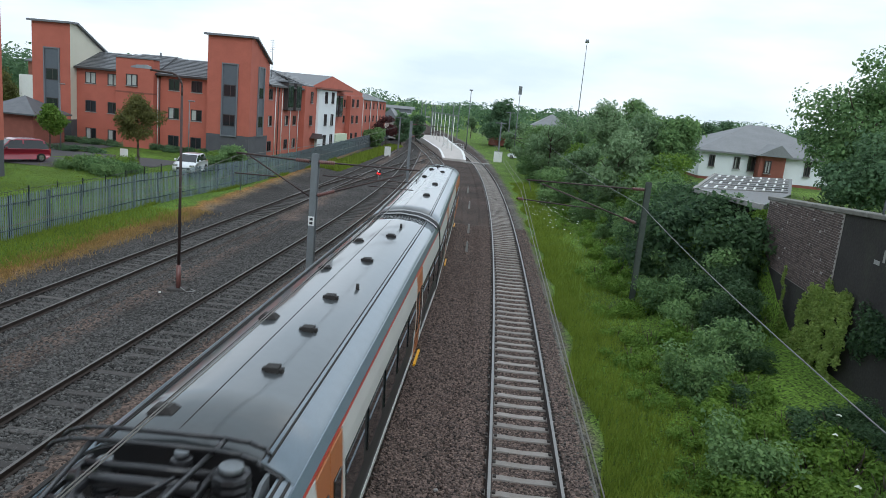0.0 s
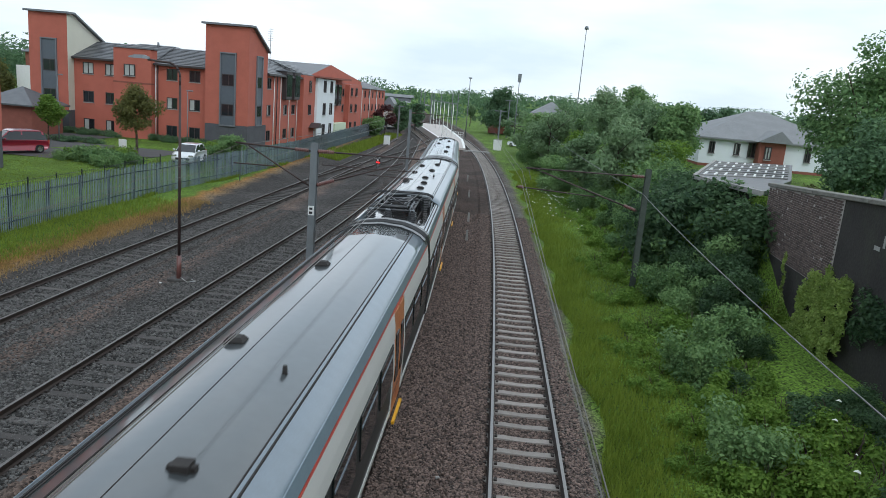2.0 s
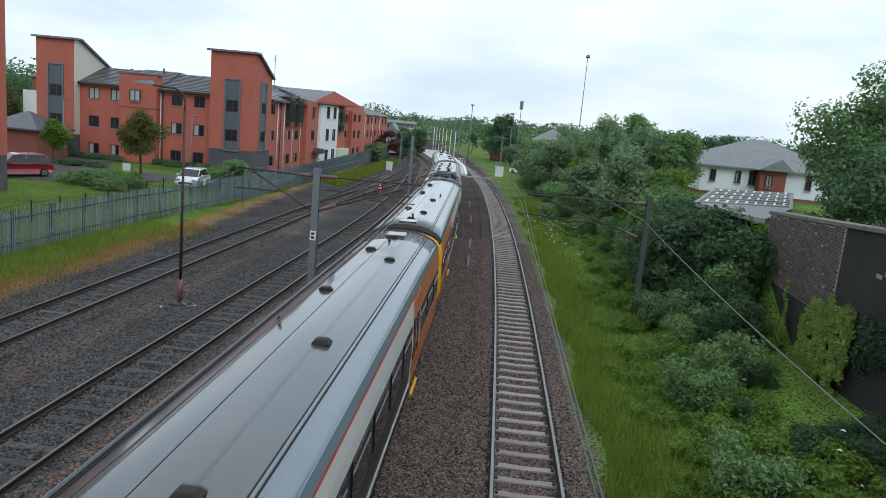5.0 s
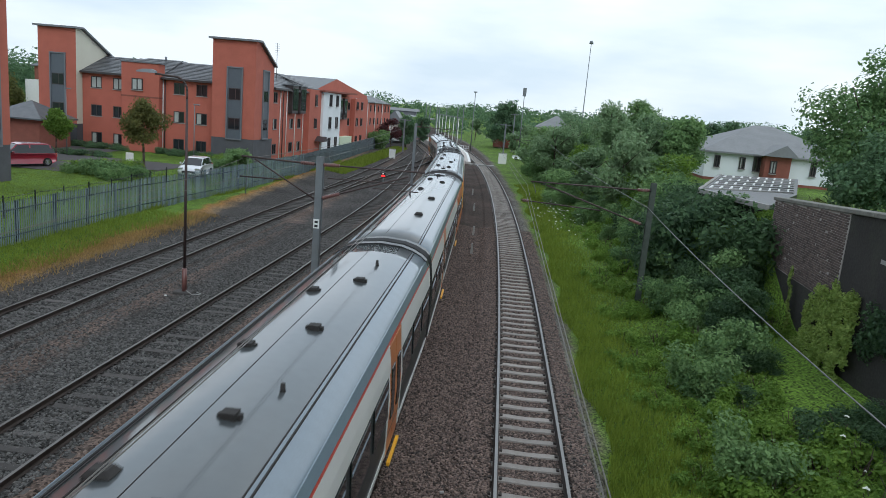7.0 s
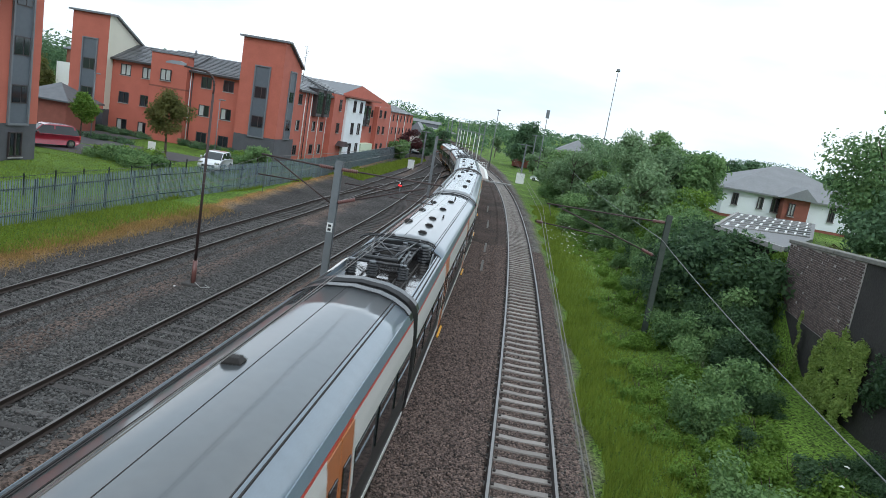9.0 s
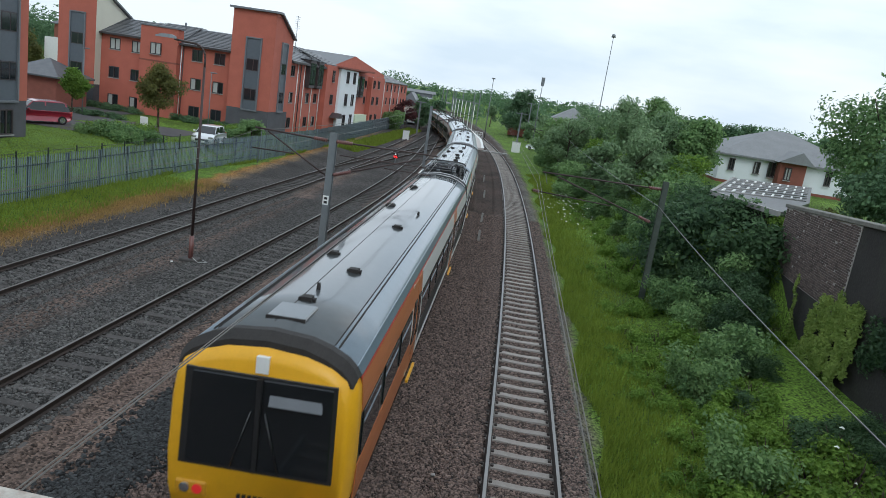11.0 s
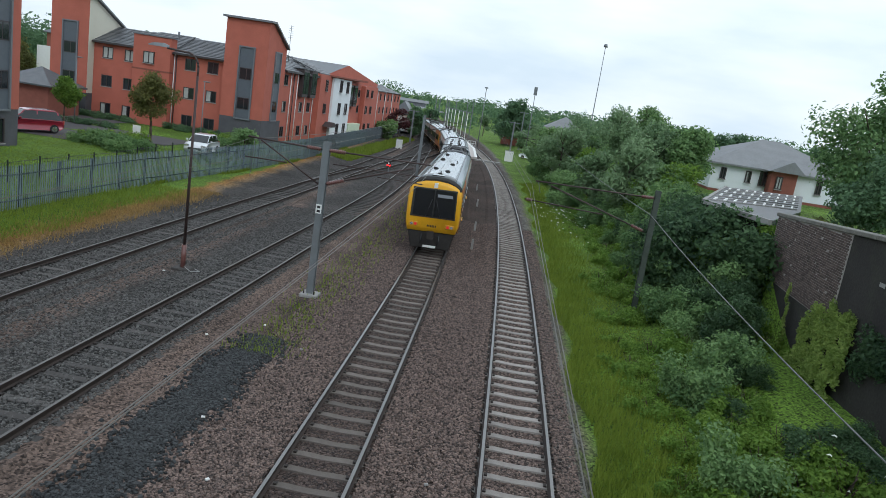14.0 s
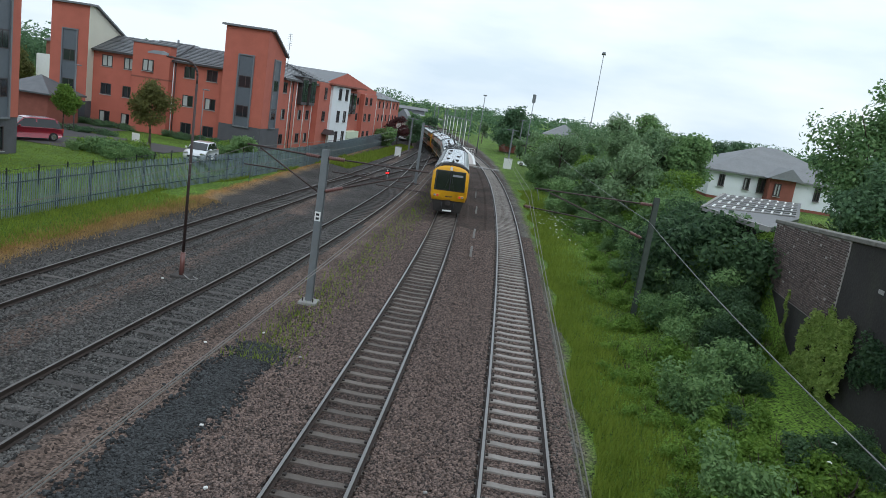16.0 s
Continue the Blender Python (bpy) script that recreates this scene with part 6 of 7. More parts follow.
    # flood light far behind the trees
    t = thing("floodlight_mast", "tall thin floodlight mast behind the trees", "lamp post")
    bm = bmesh.new()
    bar(bm, (14.0, 150, 0), (14.0, 150, 23.6), 0.12, 8, 0.06)
    part("pole", bm, M["galv"], t)
    bm = bmesh.new()
    bar(bm, (14.0, 150, 23.4), (14.0, 150, 24.0), 0.45, 12, 0.3)
    part("lamp_head", bm, M["galv"], t)
    for x, yy, z in ((-8.4, 150, 12.0), (1.7, 150, 12.1)):
        t = thing("lamp_post", "tall slim steel lamp post by the crossing", "lamp post")
        bm = bmesh.new()
        bar(bm, (x, yy, -0.3), (x, yy, z), 0.11, 8, 0.07)
        part("pole", bm, M["galv"], t)
        bm = bmesh.new()
        box(bm, x - 0.35, x + 0.35, yy - 0.2, yy + 0.2, z - 0.1, z + (1.6 if x > 0 else 0.15))
        part("lamp_head", bevel(bm, 0.05), M["galv"], t)


build_overhead()


def build_yard_lamp():
    """The swan-necked lamp between the sidings."""
    t = thing("yard_lamp", "dark brown swan-necked yard lamp with a rust-red foot", "lamp post")
    x, y = -12.28, 26.1
    bm = bmesh.new()
    bar(bm, (x, y, -0.25), (x, y, 0.75), 0.10, 12, 0.09)
    part("foot", bm, M["insul"], t, "rust-red sheath at the foot")
    bm = bmesh.new()
    pts = [(x, y, 0.7), (x, y, 7.3)] + [(x - 0.5 + 0.5 * math.cos(a), y, 7.6 + 0.5 * math.sin(a)) for a in [math.pi * k / 12 for k in range(0, 6)]] + [(x - 1.25, y, 8.14)]
    for k, (p, q) in enumerate(zip(pts, pts[1:])):
        bar(bm, p, q, 0.062 if k == 0 else 0.04, 10, 0.045 if k == 0 else 0.04)
    part("pole", bm, M["rustpole"], t, "thin dark pole")
    bm = bmesh.new()
    loft(bm, [[(x - 1.2 - dx, y + sy, 8.16 + dz) for sy, dz in ((-w, 0), (w, 0), (w * 0.6, hgt), (-w * 0.6, hgt))] for dx, w, hgt in ((0, 0.06, 0.08), (0.2, 0.12, 0.14), (0.55, 0.12, 0.12), (0.8, 0.04, 0.05))])
    part("lamp_head", fix(bm), M["galv"], t, "grey lamp head")
    bm = bmesh.new()
    box(bm, x - 0.35, x + 0.35, y - 0.3, y + 0.3, -0.35, -0.17)
    part("footing", bevel(bm, 0.03), M["timber"], t)
    bm = bmesh.new()
    pts = [(x + 0.1, y - 0.1, -0.1), (x + 0.5, y - 0.35, -0.2), (x + 0.75, y - 0.1, -0.2), (x + 0.45, y + 0.1, -0.2)]
    for p, q in zip(pts, pts[1:]):
        bar(bm, p, q, 0.015, 5)
    part("loose_cable", bm, M["conc"], t)


build_yard_lamp()


def estate_lamp(x, y, h, label):
    t = thing("lamp_post", label, "lamp post")
    z = land(x, y)
    bm = bmesh.new()
    bar(bm, (x, y, z - 0.1), (x, y, z + h), 0.055, 8, 0.035)
    part("pole", bm, M["galv"], t)
    bm = bmesh.new()
    box(bm, x - 0.1, x + 0.45, y - 0.1, y + 0.1, z + h, z + h + 0.1)
    part("lamp_head", bevel(bm, 0.03), M["galv"], t)


estate_lamp(-38.0, 58.0, 5.6, "slim grey lamp post in the car park")
estate_lamp(-26.4, 57.5, 5.2, "slim grey lamp post by the flats")


def ground_signal(x, y, label):
    t = thing("ground_signal", label, "signal")
    bm = bmesh.new()
    bar(bm, (x, y, -0.3), (x, y, 0.35), 0.05, 8)
    part("post", bm, M["galv"], t)
    bm = bmesh.new()
    box(bm, x - 0.22, x + 0.22, y - 0.1, y + 0.12, 0.3, 0.85)
    b = part("signal_case", bevel(bm, 0.05), M["black"], t)
    for dx, dz in ((-0.1, 0.45), (0.1, 0.45), (-0.02, 0.7)):
        bm = bmesh.new()
        bar(bm, (x + dx, y - 0.13, dz), (x + dx, y - 0.09, dz), 0.085, 12)
        part("lens", bm, M["signal"] if dz < 0.6 else M["white"], b, "lit red lens" if dz < 0.6 else "white lens")


ground_signal(-13.0, 73.5, "small ground signal showing red")
ground_signal(-17.9, 66.5, "small ground signal beside the outer siding")


def cabinet(x, y, w, d, h, label, m="white", rz=0):
    t = thing("equipment_cabinet", label, "cabinet", pose(x, y, land(x, y) - 0.03, 0, 0, rz))
    bm = bmesh.new()
    box(bm, -w / 2, w / 2, -d / 2, d / 2, 0, h)
    part("body", bevel(bm, 0.02), M[m], t)
    for s in (-1, 1):
        bm = bmesh.new()
        xa, xb = sorted((s * 0.01, s * (w / 2 - 0.04)))
        box(bm, xa, xb, -d / 2 - 0.02, -d / 2, 0.08, h - 0.08)
        part("door", bevel(bm, 0.008), M[m], t)
    bm = bmesh.new()
    box(bm, -w / 2 - 0.05, w / 2 + 0.05, -d / 2 - 0.05, d / 2 + 0.05, h, h + 0.06)
    part("lid", bm, M["conc"], t)


cabinet(-1.2, 120.2, 1.4, 0.8, 1.75, "pale grey trackside equipment cabinet")
cabinet(-18.1, 108.8, 0.9, 0.6, 1.5, "pale trackside cabinet on the grass")


def build_trackside():
    # short pale marker stubs in the six-foot
    for y in (40.0, 46.5, 58.5, 70.0):
        t = thing("marker_stub", "short pale concrete marker in the ballast", "marker", group="markers between the tracks")
        x = (line_left(y) + line_right(y)) / 2 - 0.1
        bm = bmesh.new()
        loft(bm, [[(x + sx * w, y + sy * w, z) for sx, sy in ((-1, -1), (1, -1), (1, 1), (-1, 1))] for w, z in ((0.07, -0.5), (0.06, 0.32), (0.03, 0.36))])
        part("stub", fix(bm), M["conc"], t)
    # foot crossing panel
    bm = bmesh.new()
    yc = 110
    for k in range(8):
        box(bm, line_right(yc) - 2.0 + k * 0.5, line_right(yc) - 1.53 + k * 0.5, yc - 0.7, yc + 0.7, -0.2, 0.015)
    tagged(part("foot_crossing", bm, M["conc"]), "pale boarded foot crossing over the running line", "crossing", kind="structure")
    # cable laid along the cess and loose litter
    rnd = random.Random(31)
    for x, y, a in ((-8.3, 19.6, 0.6), (-6.1, 14.6, 0.2), (-7.1, 21.3, 1.2), (-0.7, 13.6, 0.4), (-10.2, 13.0, 0.1), (-12.6, 25.2, 0.9), (-4.9, 12.2, 1.0), (-5.4, 19.8, 0.5)):
        bm = bmesh.new()
        box(bm, -0.045, 0.045, -0.03, 0.03, -0.02, 0.03)
        bevel(bm, 0.012)
        ob = part("litter", bm, M["white" if rnd.random() < 0.6 else "conc"])
        ob.matrix_basis = Matrix.Translation((x, y, -0.17)) @ Matrix.Rotation(a, 4, "Z")
        tagged(ob, "pale scrap of litter lying on the ballast", "litter", group="litter on the ballast")
    bm = bmesh.new()
    bar(bm, (-8.9, 18.9, -0.18), (-8.45, 19.9, -0.16), 0.03, 6)
    tagged(part("stick", bm, M["timber"]), "short dark stick lying on the earth", "stick")
    # far vehicles by the crossing
    for x, y, m in ((2.5, 132, "carwhite"), (6.0, 136, "carred")):
        build_parked_car("distant car parked beyond the foot crossing", M[m], 4.1, 1.75, 1.5, pose(x, y, land(x, y) + 0.02, 0, 0, 80), False)


build_trackside()


def build_station():
    s = thing("station_platform", "pale paved island platform with white edging", "platform", kind="structure")
    ys = spaced([(113, 178, 4)])
    bm = bmesh.new()
    loft(bm, [[(line_left(y) + 1.55, y, -0.4), (line_right(y) - 1.55, y, -0.4), (line_right(y) - 1.5, y, min(0.95, (y - 112.5) * 0.14)), (line_left(y) + 1.5, y, min(0.95, (y - 112.5) * 0.14))] for y in ys])
    part("slab", fix(bm), M["paving"], s)
    for e in (0, 1):
        bm = bmesh.new()
        rings = []
        for y in ys:
            x = line_left(y) + 1.5 if e == 0 else line_right(y) - 1.5
            o = 0.4 if e == 0 else -0.4
            z = min(0.95, (y - 112.5) * 0.14)
            rings.append([(x, y, z + 0.005), (x + o, y, z + 0.005), (x + o, y, z + 0.03), (x, y, z + 0.03)])
        loft(bm, rings)
        part("white_edge", fix(bm), M["white"], s)
    for k in range(7):
        y = 120 + k * 9
        x = (line_left(y) + line_right(y)) / 2
        t = thing("platform_lamp", "pale steel lamp post on the platform", "lamp post", group="platform lamps")
        bm = bmesh.new()
        bar(bm, (x, y, 0.9), (x, y, 6.8), 0.07, 8, 0.05)
        part("pole", bm, M["white"], t)
        bm = bmesh.new()
        box(bm, x - 0.5, x + 0.5, y - 0.12, y + 0.12, 6.7, 6.85)
        part("lamp_head", bm, M["galv"], t)
    b = thing("footbridge", "covered footbridge and station canopy in the distance", "footbridge")
    bm = bmesh.new()
    box(bm, -52, -36, 262, 266, 4.6, 6.4)
    part("span", bm, M["frame_grey"], b)
    bm = bmesh.new()
    prism(bm, [(261.5, 6.4), (266.5, 6.4), (264, 7.4)], "x", -53, -35)
    part("roof", fix(bm), M["houseroof"], b)
    for x in (-51.5, -36.5):
        bm = bmesh.new()
        box(bm, x - 0.3, x + 0.3, 262.5, 265.5, -0.3, 4.6)
        part("pier", bm, M["conc"], b)
    c = thing("station_canopy", "low station canopy over the platform", "canopy")
    bm = bmesh.new()
    prism(bm, [(-46, 4.2), (-28, 4.2), (-28, 4.6), (-37, 5.2), (-46, 4.6)], "y", 225, 255)
    part("roof", fix(bm), M["houseroof"], c)
    for y in (227, 240, 253):
        for x in (-42, -32):
            bm = bmesh.new()
            bar(bm, (x, y, 0.5), (x, y, 4.3), 0.12, 8)
            part("column", bm, M["grey_panel"], c)
    # platform fence
    f = thing("platform_fence", "pale railing at the platform end", "fence")
    for k in range(10):
        y = 124 + k * 0.01
        x = line_left(124) + 2.4 + k * 0.42
        bm = bmesh.new()
        bar(bm, (x, y, 0.6), (x, y, 2.0), 0.03, 6)
        part("post", bm, M["white"], f)
    bm = bmesh.new()
    for z in (1.2, 1.6, 2.0):
        bar(bm, (line_left(124) + 2.4, 124, z), (line_left(124) + 6.2, 124.1, z), 0.025, 6)
    part("rail", bm, M["white"], f)


build_station()


# ---------------------------------------------------------------- plants
def leaf_mesh(name, blobs, count, size, seed, material, fill=0.55):
    """Loose leaves gathered in overlapping clumps. blobs: centre and radii."""
    rng = np.random.default_rng(seed)
    weights = np.array([b[1][0] * b[1][1] + b[1][1] * b[1][2] for b in blobs])
    pick = rng.choice(len(blobs), count, p=weights / weights.sum())
    c = np.array([b[0] for b in blobs])[pick]
    r = np.array([b[1] for b in blobs])[pick]
    d = rng.normal(size=(count, 3))
    d /= np.linalg.norm(d, axis=1, keepdims=True)
    rad = fill + (1 - fill) * rng.random((count, 1)) ** 0.6
    lump = 1 + 0.16 * np.sin(d[:, :1] * 7 + pick[:, None]) + 0.14 * np.sin(d[:, 1:2] * 9 + 1.7 * pick[:, None]) + 0.12 * np.sin(d[:, 2:3] * 8 + 2.1)
    pos = c + d * r * rad * lump
    nrm = d * 0.7 + rng.normal(size=(count, 3)) * 0.6 + np.array([0, 0, 0.45])
    nrm /= np.linalg.norm(nrm, axis=1, keepdims=True)
    a = np.cross(nrm, rng.normal(size=(count, 3)))
    a /= np.linalg.norm(a, axis=1, keepdims=True)
    b = np.cross(nrm, a)
    s = size * (0.55 + 0.9 * rng.random((count, 1)))
    v = np.stack([pos - a * s, pos + b * s * 0.55 + nrm * s * 0.12, pos + a * s, pos - b * s * 0.55 + nrm * s * 0.12], 1).reshape(-1, 3)
    f = np.arange(count * 4).reshape(-1, 4)
    me = bpy.data.meshes.new(name)
    me.from_pydata(v.tolist(), [], f.tolist())
    me.materials.append(material)
    return me


def clumps(seed, n, spread, size, base=0.0, flat=0.8):
    rnd = random.Random(seed)
    out = []
    for _ in range(n):
        a, q = rnd.uniform(0, 2 * math.pi), math.sqrt(rnd.random())
        s = size * rnd.uniform(0.6, 1.15)
        h = base + rnd.random() * spread[2]
        out.append(((math.cos(a) * q * spread[0], math.sin(a) * q * spread[1], h + s * flat * 0.5), (s, s, s * flat)))
    return out


def make_tree(name, label, m, height, crown_r, material, seed, leaves=9000, size=0.12, trunk_share=0.3, n=16):
    rnd = random.Random(seed)
    t = thing(name, label, "tree", m)
    bm = bmesh.new()
    lean = rnd.uniform(-0.04, 0.04)
    r0 = 0.035 * height * 0.6
    top = height * 0.75
    for k in range(6):
        z0, z1 = top * k / 6, top * (k + 1) / 6
        bar(bm, (lean * z0, 0, z0 - (0.3 if k == 0 else 0)), (lean * z1, 0, z1), r0 * (1 - 0.13 * k), 8, r0 * (1 - 0.13 * (k + 1)))
    for k in range(9):
        z = height * rnd.uniform(trunk_share, 0.7)
        a = rnd.uniform(0, 2 * math.pi)
        ln = crown_r * rnd.uniform(0.5, 0.85)
        mid = (lean * z + math.cos(a) * ln * 0.5, math.sin(a) * ln * 0.5, z + ln * 0.3)
        bar(bm, (lean * z, 0, z), mid, r0 * 0.38, 6, r0 * 0.24)
        bar(bm, mid, (math.cos(a + 0.2) * ln, math.sin(a + 0.2) * ln, z + ln * 0.75), r0 * 0.24, 5, r0 * 0.08)
    part("trunk", bm, M["bark"], t, "grey-brown trunk and limbs")
    blobs = []
    mid = height * (trunk_share + 1) / 2
    hh = height * (1 - trunk_share) / 2
    for k in range(n):
        d = Vector((rnd.gauss(0, 1), rnd.gauss(0, 1), rnd.gauss(0, 1))).normalized()
        q = rnd.uniform(0.35, 0.82)
        s = crown_r * rnd.uniform(0.26, 0.48)
        taper = 1 - 0.35 * max(0, d.z)
        blobs.append(((d.x * crown_r * q * taper, d.y * crown_r * q * taper, mid + d.z * hh * q), (s, s, s * 0.8)))
    cr = new("crown", leaf_mesh("crown", blobs, leaves, size, seed, material, 0.35))
    cr.parent = t
    return t


def bush_kind(label, seed, n, spread, size, leaves, leaf_size, material, name="bush", base=0.0):
    me = leaf_mesh(name, clumps(seed, n, spread, size, base), leaves, leaf_size, seed, material, 0.3)
    return me, label, name


def plant(kind, x, y, s, rz, sz=1.0, sink=0.1, group=""):
    me, label, name = kind
    ob = thing(name, label, "bush", Matrix.Translation((x, y, land(x, y) - sink)) @ Matrix.Rotation(rz, 4, "Z") @ Matrix.Diagonal((s, s, s * sz, 1)), group)
    new("foliage", me).parent = ob
    st = new("stem_cluster", stem_mesh())
    st.parent = ob
    tagged(st, kind="stuff")
    return ob


STEMS = []


def stem_mesh():
    """A handful of woody stems, shared by all bushes."""
    if not STEMS:
        rnd = random.Random(3)
        bm = bmesh.new()
        for k in range(7):
            a, q = rnd.uniform(0, 6.28), rnd.uniform(0.2, 0.6)
            mid = (math.cos(a) * q * 0.5, math.sin(a) * q * 0.5, 0.35)
            bar(bm, (math.cos(a) * 0.06, math.sin(a) * 0.06, -0.1), mid, 0.025, 5, 0.018)
            bar(bm, mid, (math.cos(a + 0.3) * q, math.sin(a + 0.3) * q, 0.75), 0.018, 5, 0.006)
        me = bpy.data.meshes.new("stem_cluster")
        bm.to_mesh(me)
        bm.free()
        me.materials.append(M["bark"])
        STEMS.append(me)
    return STEMS[0]


def sightline(x, y):
    """Plant height fitted to the camera's view, so the shed, the house and the ivy stay in sight."""
    a = math.degrees(math.atan2(x, y))
    d = math.hypot(x, y)
    if x > 7.7 and 17.5 < y < 25:
        return 0.4
    if a > 19.6 and 13 < y < 31 and x > 6.8:
        return 0.8
    if 13.2 < a < 21.8 and y > 22:
        return 7.7 - 0.083 * d - land(x, y)
    if x > 8.0 and 14 < y < 29:
        return 0.7
    if x > 6.4 and y < 24:
        return 1.25
    return 9.0


def build_bank():
    """The overgrown bank on the outer side of the running line."""
    rnd = random.Random(77)
    low = [bush_kind("low bramble patch with fresh green leaves", 41 + k, 14, (1.1, 1.1, 0.35), 0.42, 3200, 0.062, M["leaf_lt"], "bramble") for k in range(2)]
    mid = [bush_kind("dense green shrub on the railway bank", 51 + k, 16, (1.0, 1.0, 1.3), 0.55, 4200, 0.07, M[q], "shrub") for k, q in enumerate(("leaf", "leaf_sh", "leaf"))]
    # tall shrubs take lighter leaves in place of distance haze
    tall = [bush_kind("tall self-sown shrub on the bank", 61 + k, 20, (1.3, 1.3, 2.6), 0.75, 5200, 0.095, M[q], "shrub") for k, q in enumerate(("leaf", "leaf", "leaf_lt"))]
    # the low bramble again, with the wall's shade painted into its leaves
    shade = [bush_kind("dark green bramble, the wall's shade put into its leaf colour", 45 + k, 14, (1.1, 1.1, 0.4), 0.42, 3200, 0.06, M["leaf_sh"], "bramble") for k in range(2)]
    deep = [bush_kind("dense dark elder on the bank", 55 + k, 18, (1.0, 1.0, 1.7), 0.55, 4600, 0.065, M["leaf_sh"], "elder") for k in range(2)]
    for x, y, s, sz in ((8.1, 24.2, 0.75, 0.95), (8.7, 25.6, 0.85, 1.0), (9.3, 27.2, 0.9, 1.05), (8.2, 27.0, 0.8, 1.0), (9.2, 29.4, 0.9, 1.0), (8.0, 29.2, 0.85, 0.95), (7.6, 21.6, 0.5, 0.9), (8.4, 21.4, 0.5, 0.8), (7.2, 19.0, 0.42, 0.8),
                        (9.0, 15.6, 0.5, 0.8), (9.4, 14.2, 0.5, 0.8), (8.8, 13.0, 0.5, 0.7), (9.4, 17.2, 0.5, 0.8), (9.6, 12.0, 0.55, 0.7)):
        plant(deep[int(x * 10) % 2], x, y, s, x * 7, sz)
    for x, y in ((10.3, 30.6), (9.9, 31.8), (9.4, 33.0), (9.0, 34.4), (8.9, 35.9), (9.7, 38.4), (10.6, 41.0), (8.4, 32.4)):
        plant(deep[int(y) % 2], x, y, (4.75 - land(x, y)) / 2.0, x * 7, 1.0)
    y = 9.5
    while y < 64:
        bend = 0.0003 * y * y
        step = 0.95 if y < 32 else 1.35
        rows = (5.5, 6.6, 7.7, 8.8, 9.7) if y < 30 else (6.0, 7.4, 8.8, 10.4, 12.2)
        for k, x0 in enumerate(rows):
            if rnd.random() < 0.12 + (0.35 if k == 0 else 0):
                continue
            x = x0 - bend + rnd.uniform(-0.5, 0.5)
            yy = y + rnd.uniform(-0.5, 0.5)
            if k == 0:
                kd, s, sz = rnd.choice(low), rnd.uniform(0.5, 0.8), 0.9
            elif k == 1:
                kd, s, sz = rnd.choice(low + low + mid[:1]), rnd.uniform(0.6, 0.95), 1.0
            elif k == 2:
                kd, s, sz = rnd.choice(low + mid), rnd.uniform(0.7, 1.0), 1.0
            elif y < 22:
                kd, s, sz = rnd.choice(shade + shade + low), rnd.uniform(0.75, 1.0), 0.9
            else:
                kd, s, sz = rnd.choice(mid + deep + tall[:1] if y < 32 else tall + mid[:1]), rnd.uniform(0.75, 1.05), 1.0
            room = sightline(x, yy)
            if room < 0.5:
                continue
            tallest = 3.7 if kd in tall else 2.1 if kd in mid else 0.95
            if s * sz * tallest > room:
                kd = rnd.choice(low)
                sz = min(sz, room / (0.95 * s))
            plant(kd, x, yy, s, rnd.uniform(0, 6.28), sz)
        y += step
    # taller growth towards the houses
    for _ in range(34):
        yy = rnd.uniform(31, 62)
        x = rnd.uniform(8.2, 13.0) + (yy - 31) * 0.02
        if sightline(x, yy) > 3.2:
            plant(rnd.choice(tall), x, yy, rnd.uniform(0.75, 1.05), rnd.uniform(0, 6.28), rnd.uniform(0.8, 1.1))
    for _ in range(40):
        yy = rnd.uniform(62, 118)
        x = 5.4 - 0.0003 * yy * yy + rnd.uniform(0, 9)
        plant(rnd.choice(tall + mid), x, yy, rnd.uniform(0.9, 1.3), rnd.uniform(0, 6.28), rnd.uniform(0.8, 1.1))
    for x, y, s in ((7.9, 33.2, 0.72), (8.9, 33.6, 0.7), (9.9, 33.8, 0.68), (10.9, 33.9, 0.4), (8.4, 31.8, 0.7), (9.6, 31.6, 0.66), (7.2, 31.5, 0.7), (8.2, 36.8, 0.75), (8.9, 39.5, 0.75), (9.8, 42, 0.8)):
        plant(rnd.choice(tall), x, y, s, x * 3, 1.0)
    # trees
    # most of these have distance haze painted into their leaf colour
    for x, y, h, r, m, sd in ((8.3, 53, 6.4, 2.6, "leaf_haze", 1), (10.6, 56, 6.6, 2.9, "leaf_haze", 2), (12.7, 55, 5.9, 2.5, "leaf", 3), (7.2, 62, 6.6, 2.6, "leaf_haze", 4),
                              (5.2, 84, 7.6, 3.1, "leaf_haze", 6), (7.6, 88, 8.0, 3.2, "leaf_haze", 7), (4.0, 96, 7.4, 3.0, "leaf", 8), (10.5, 76, 7.4, 3.2, "leaf_haze", 9), (14.5, 82, 7.5, 3.2, "leaf", 23)):
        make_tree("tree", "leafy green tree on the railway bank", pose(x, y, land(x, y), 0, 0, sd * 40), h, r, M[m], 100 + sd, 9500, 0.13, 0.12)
    make_tree("tree", "large open-crowned tree beside the houses", pose(18.4, 38.0, 4.0), 8.7, 3.6, M["leaf"], 131, 15000, 0.11, 0.08, 26)
    make_tree("tree", "large dark tree beside the houses", pose(22.6, 41.5, 4.0), 7.0, 3.3, M["leaf"], 132, 12000, 0.12, 0.08, 22)
    make_tree("tree", "dark tree overhanging the wall", pose(16.6, 34.0, 3.9), 4.6, 2.2, M["leaf_dk"], 133, 9000, 0.10, 0.05, 18)
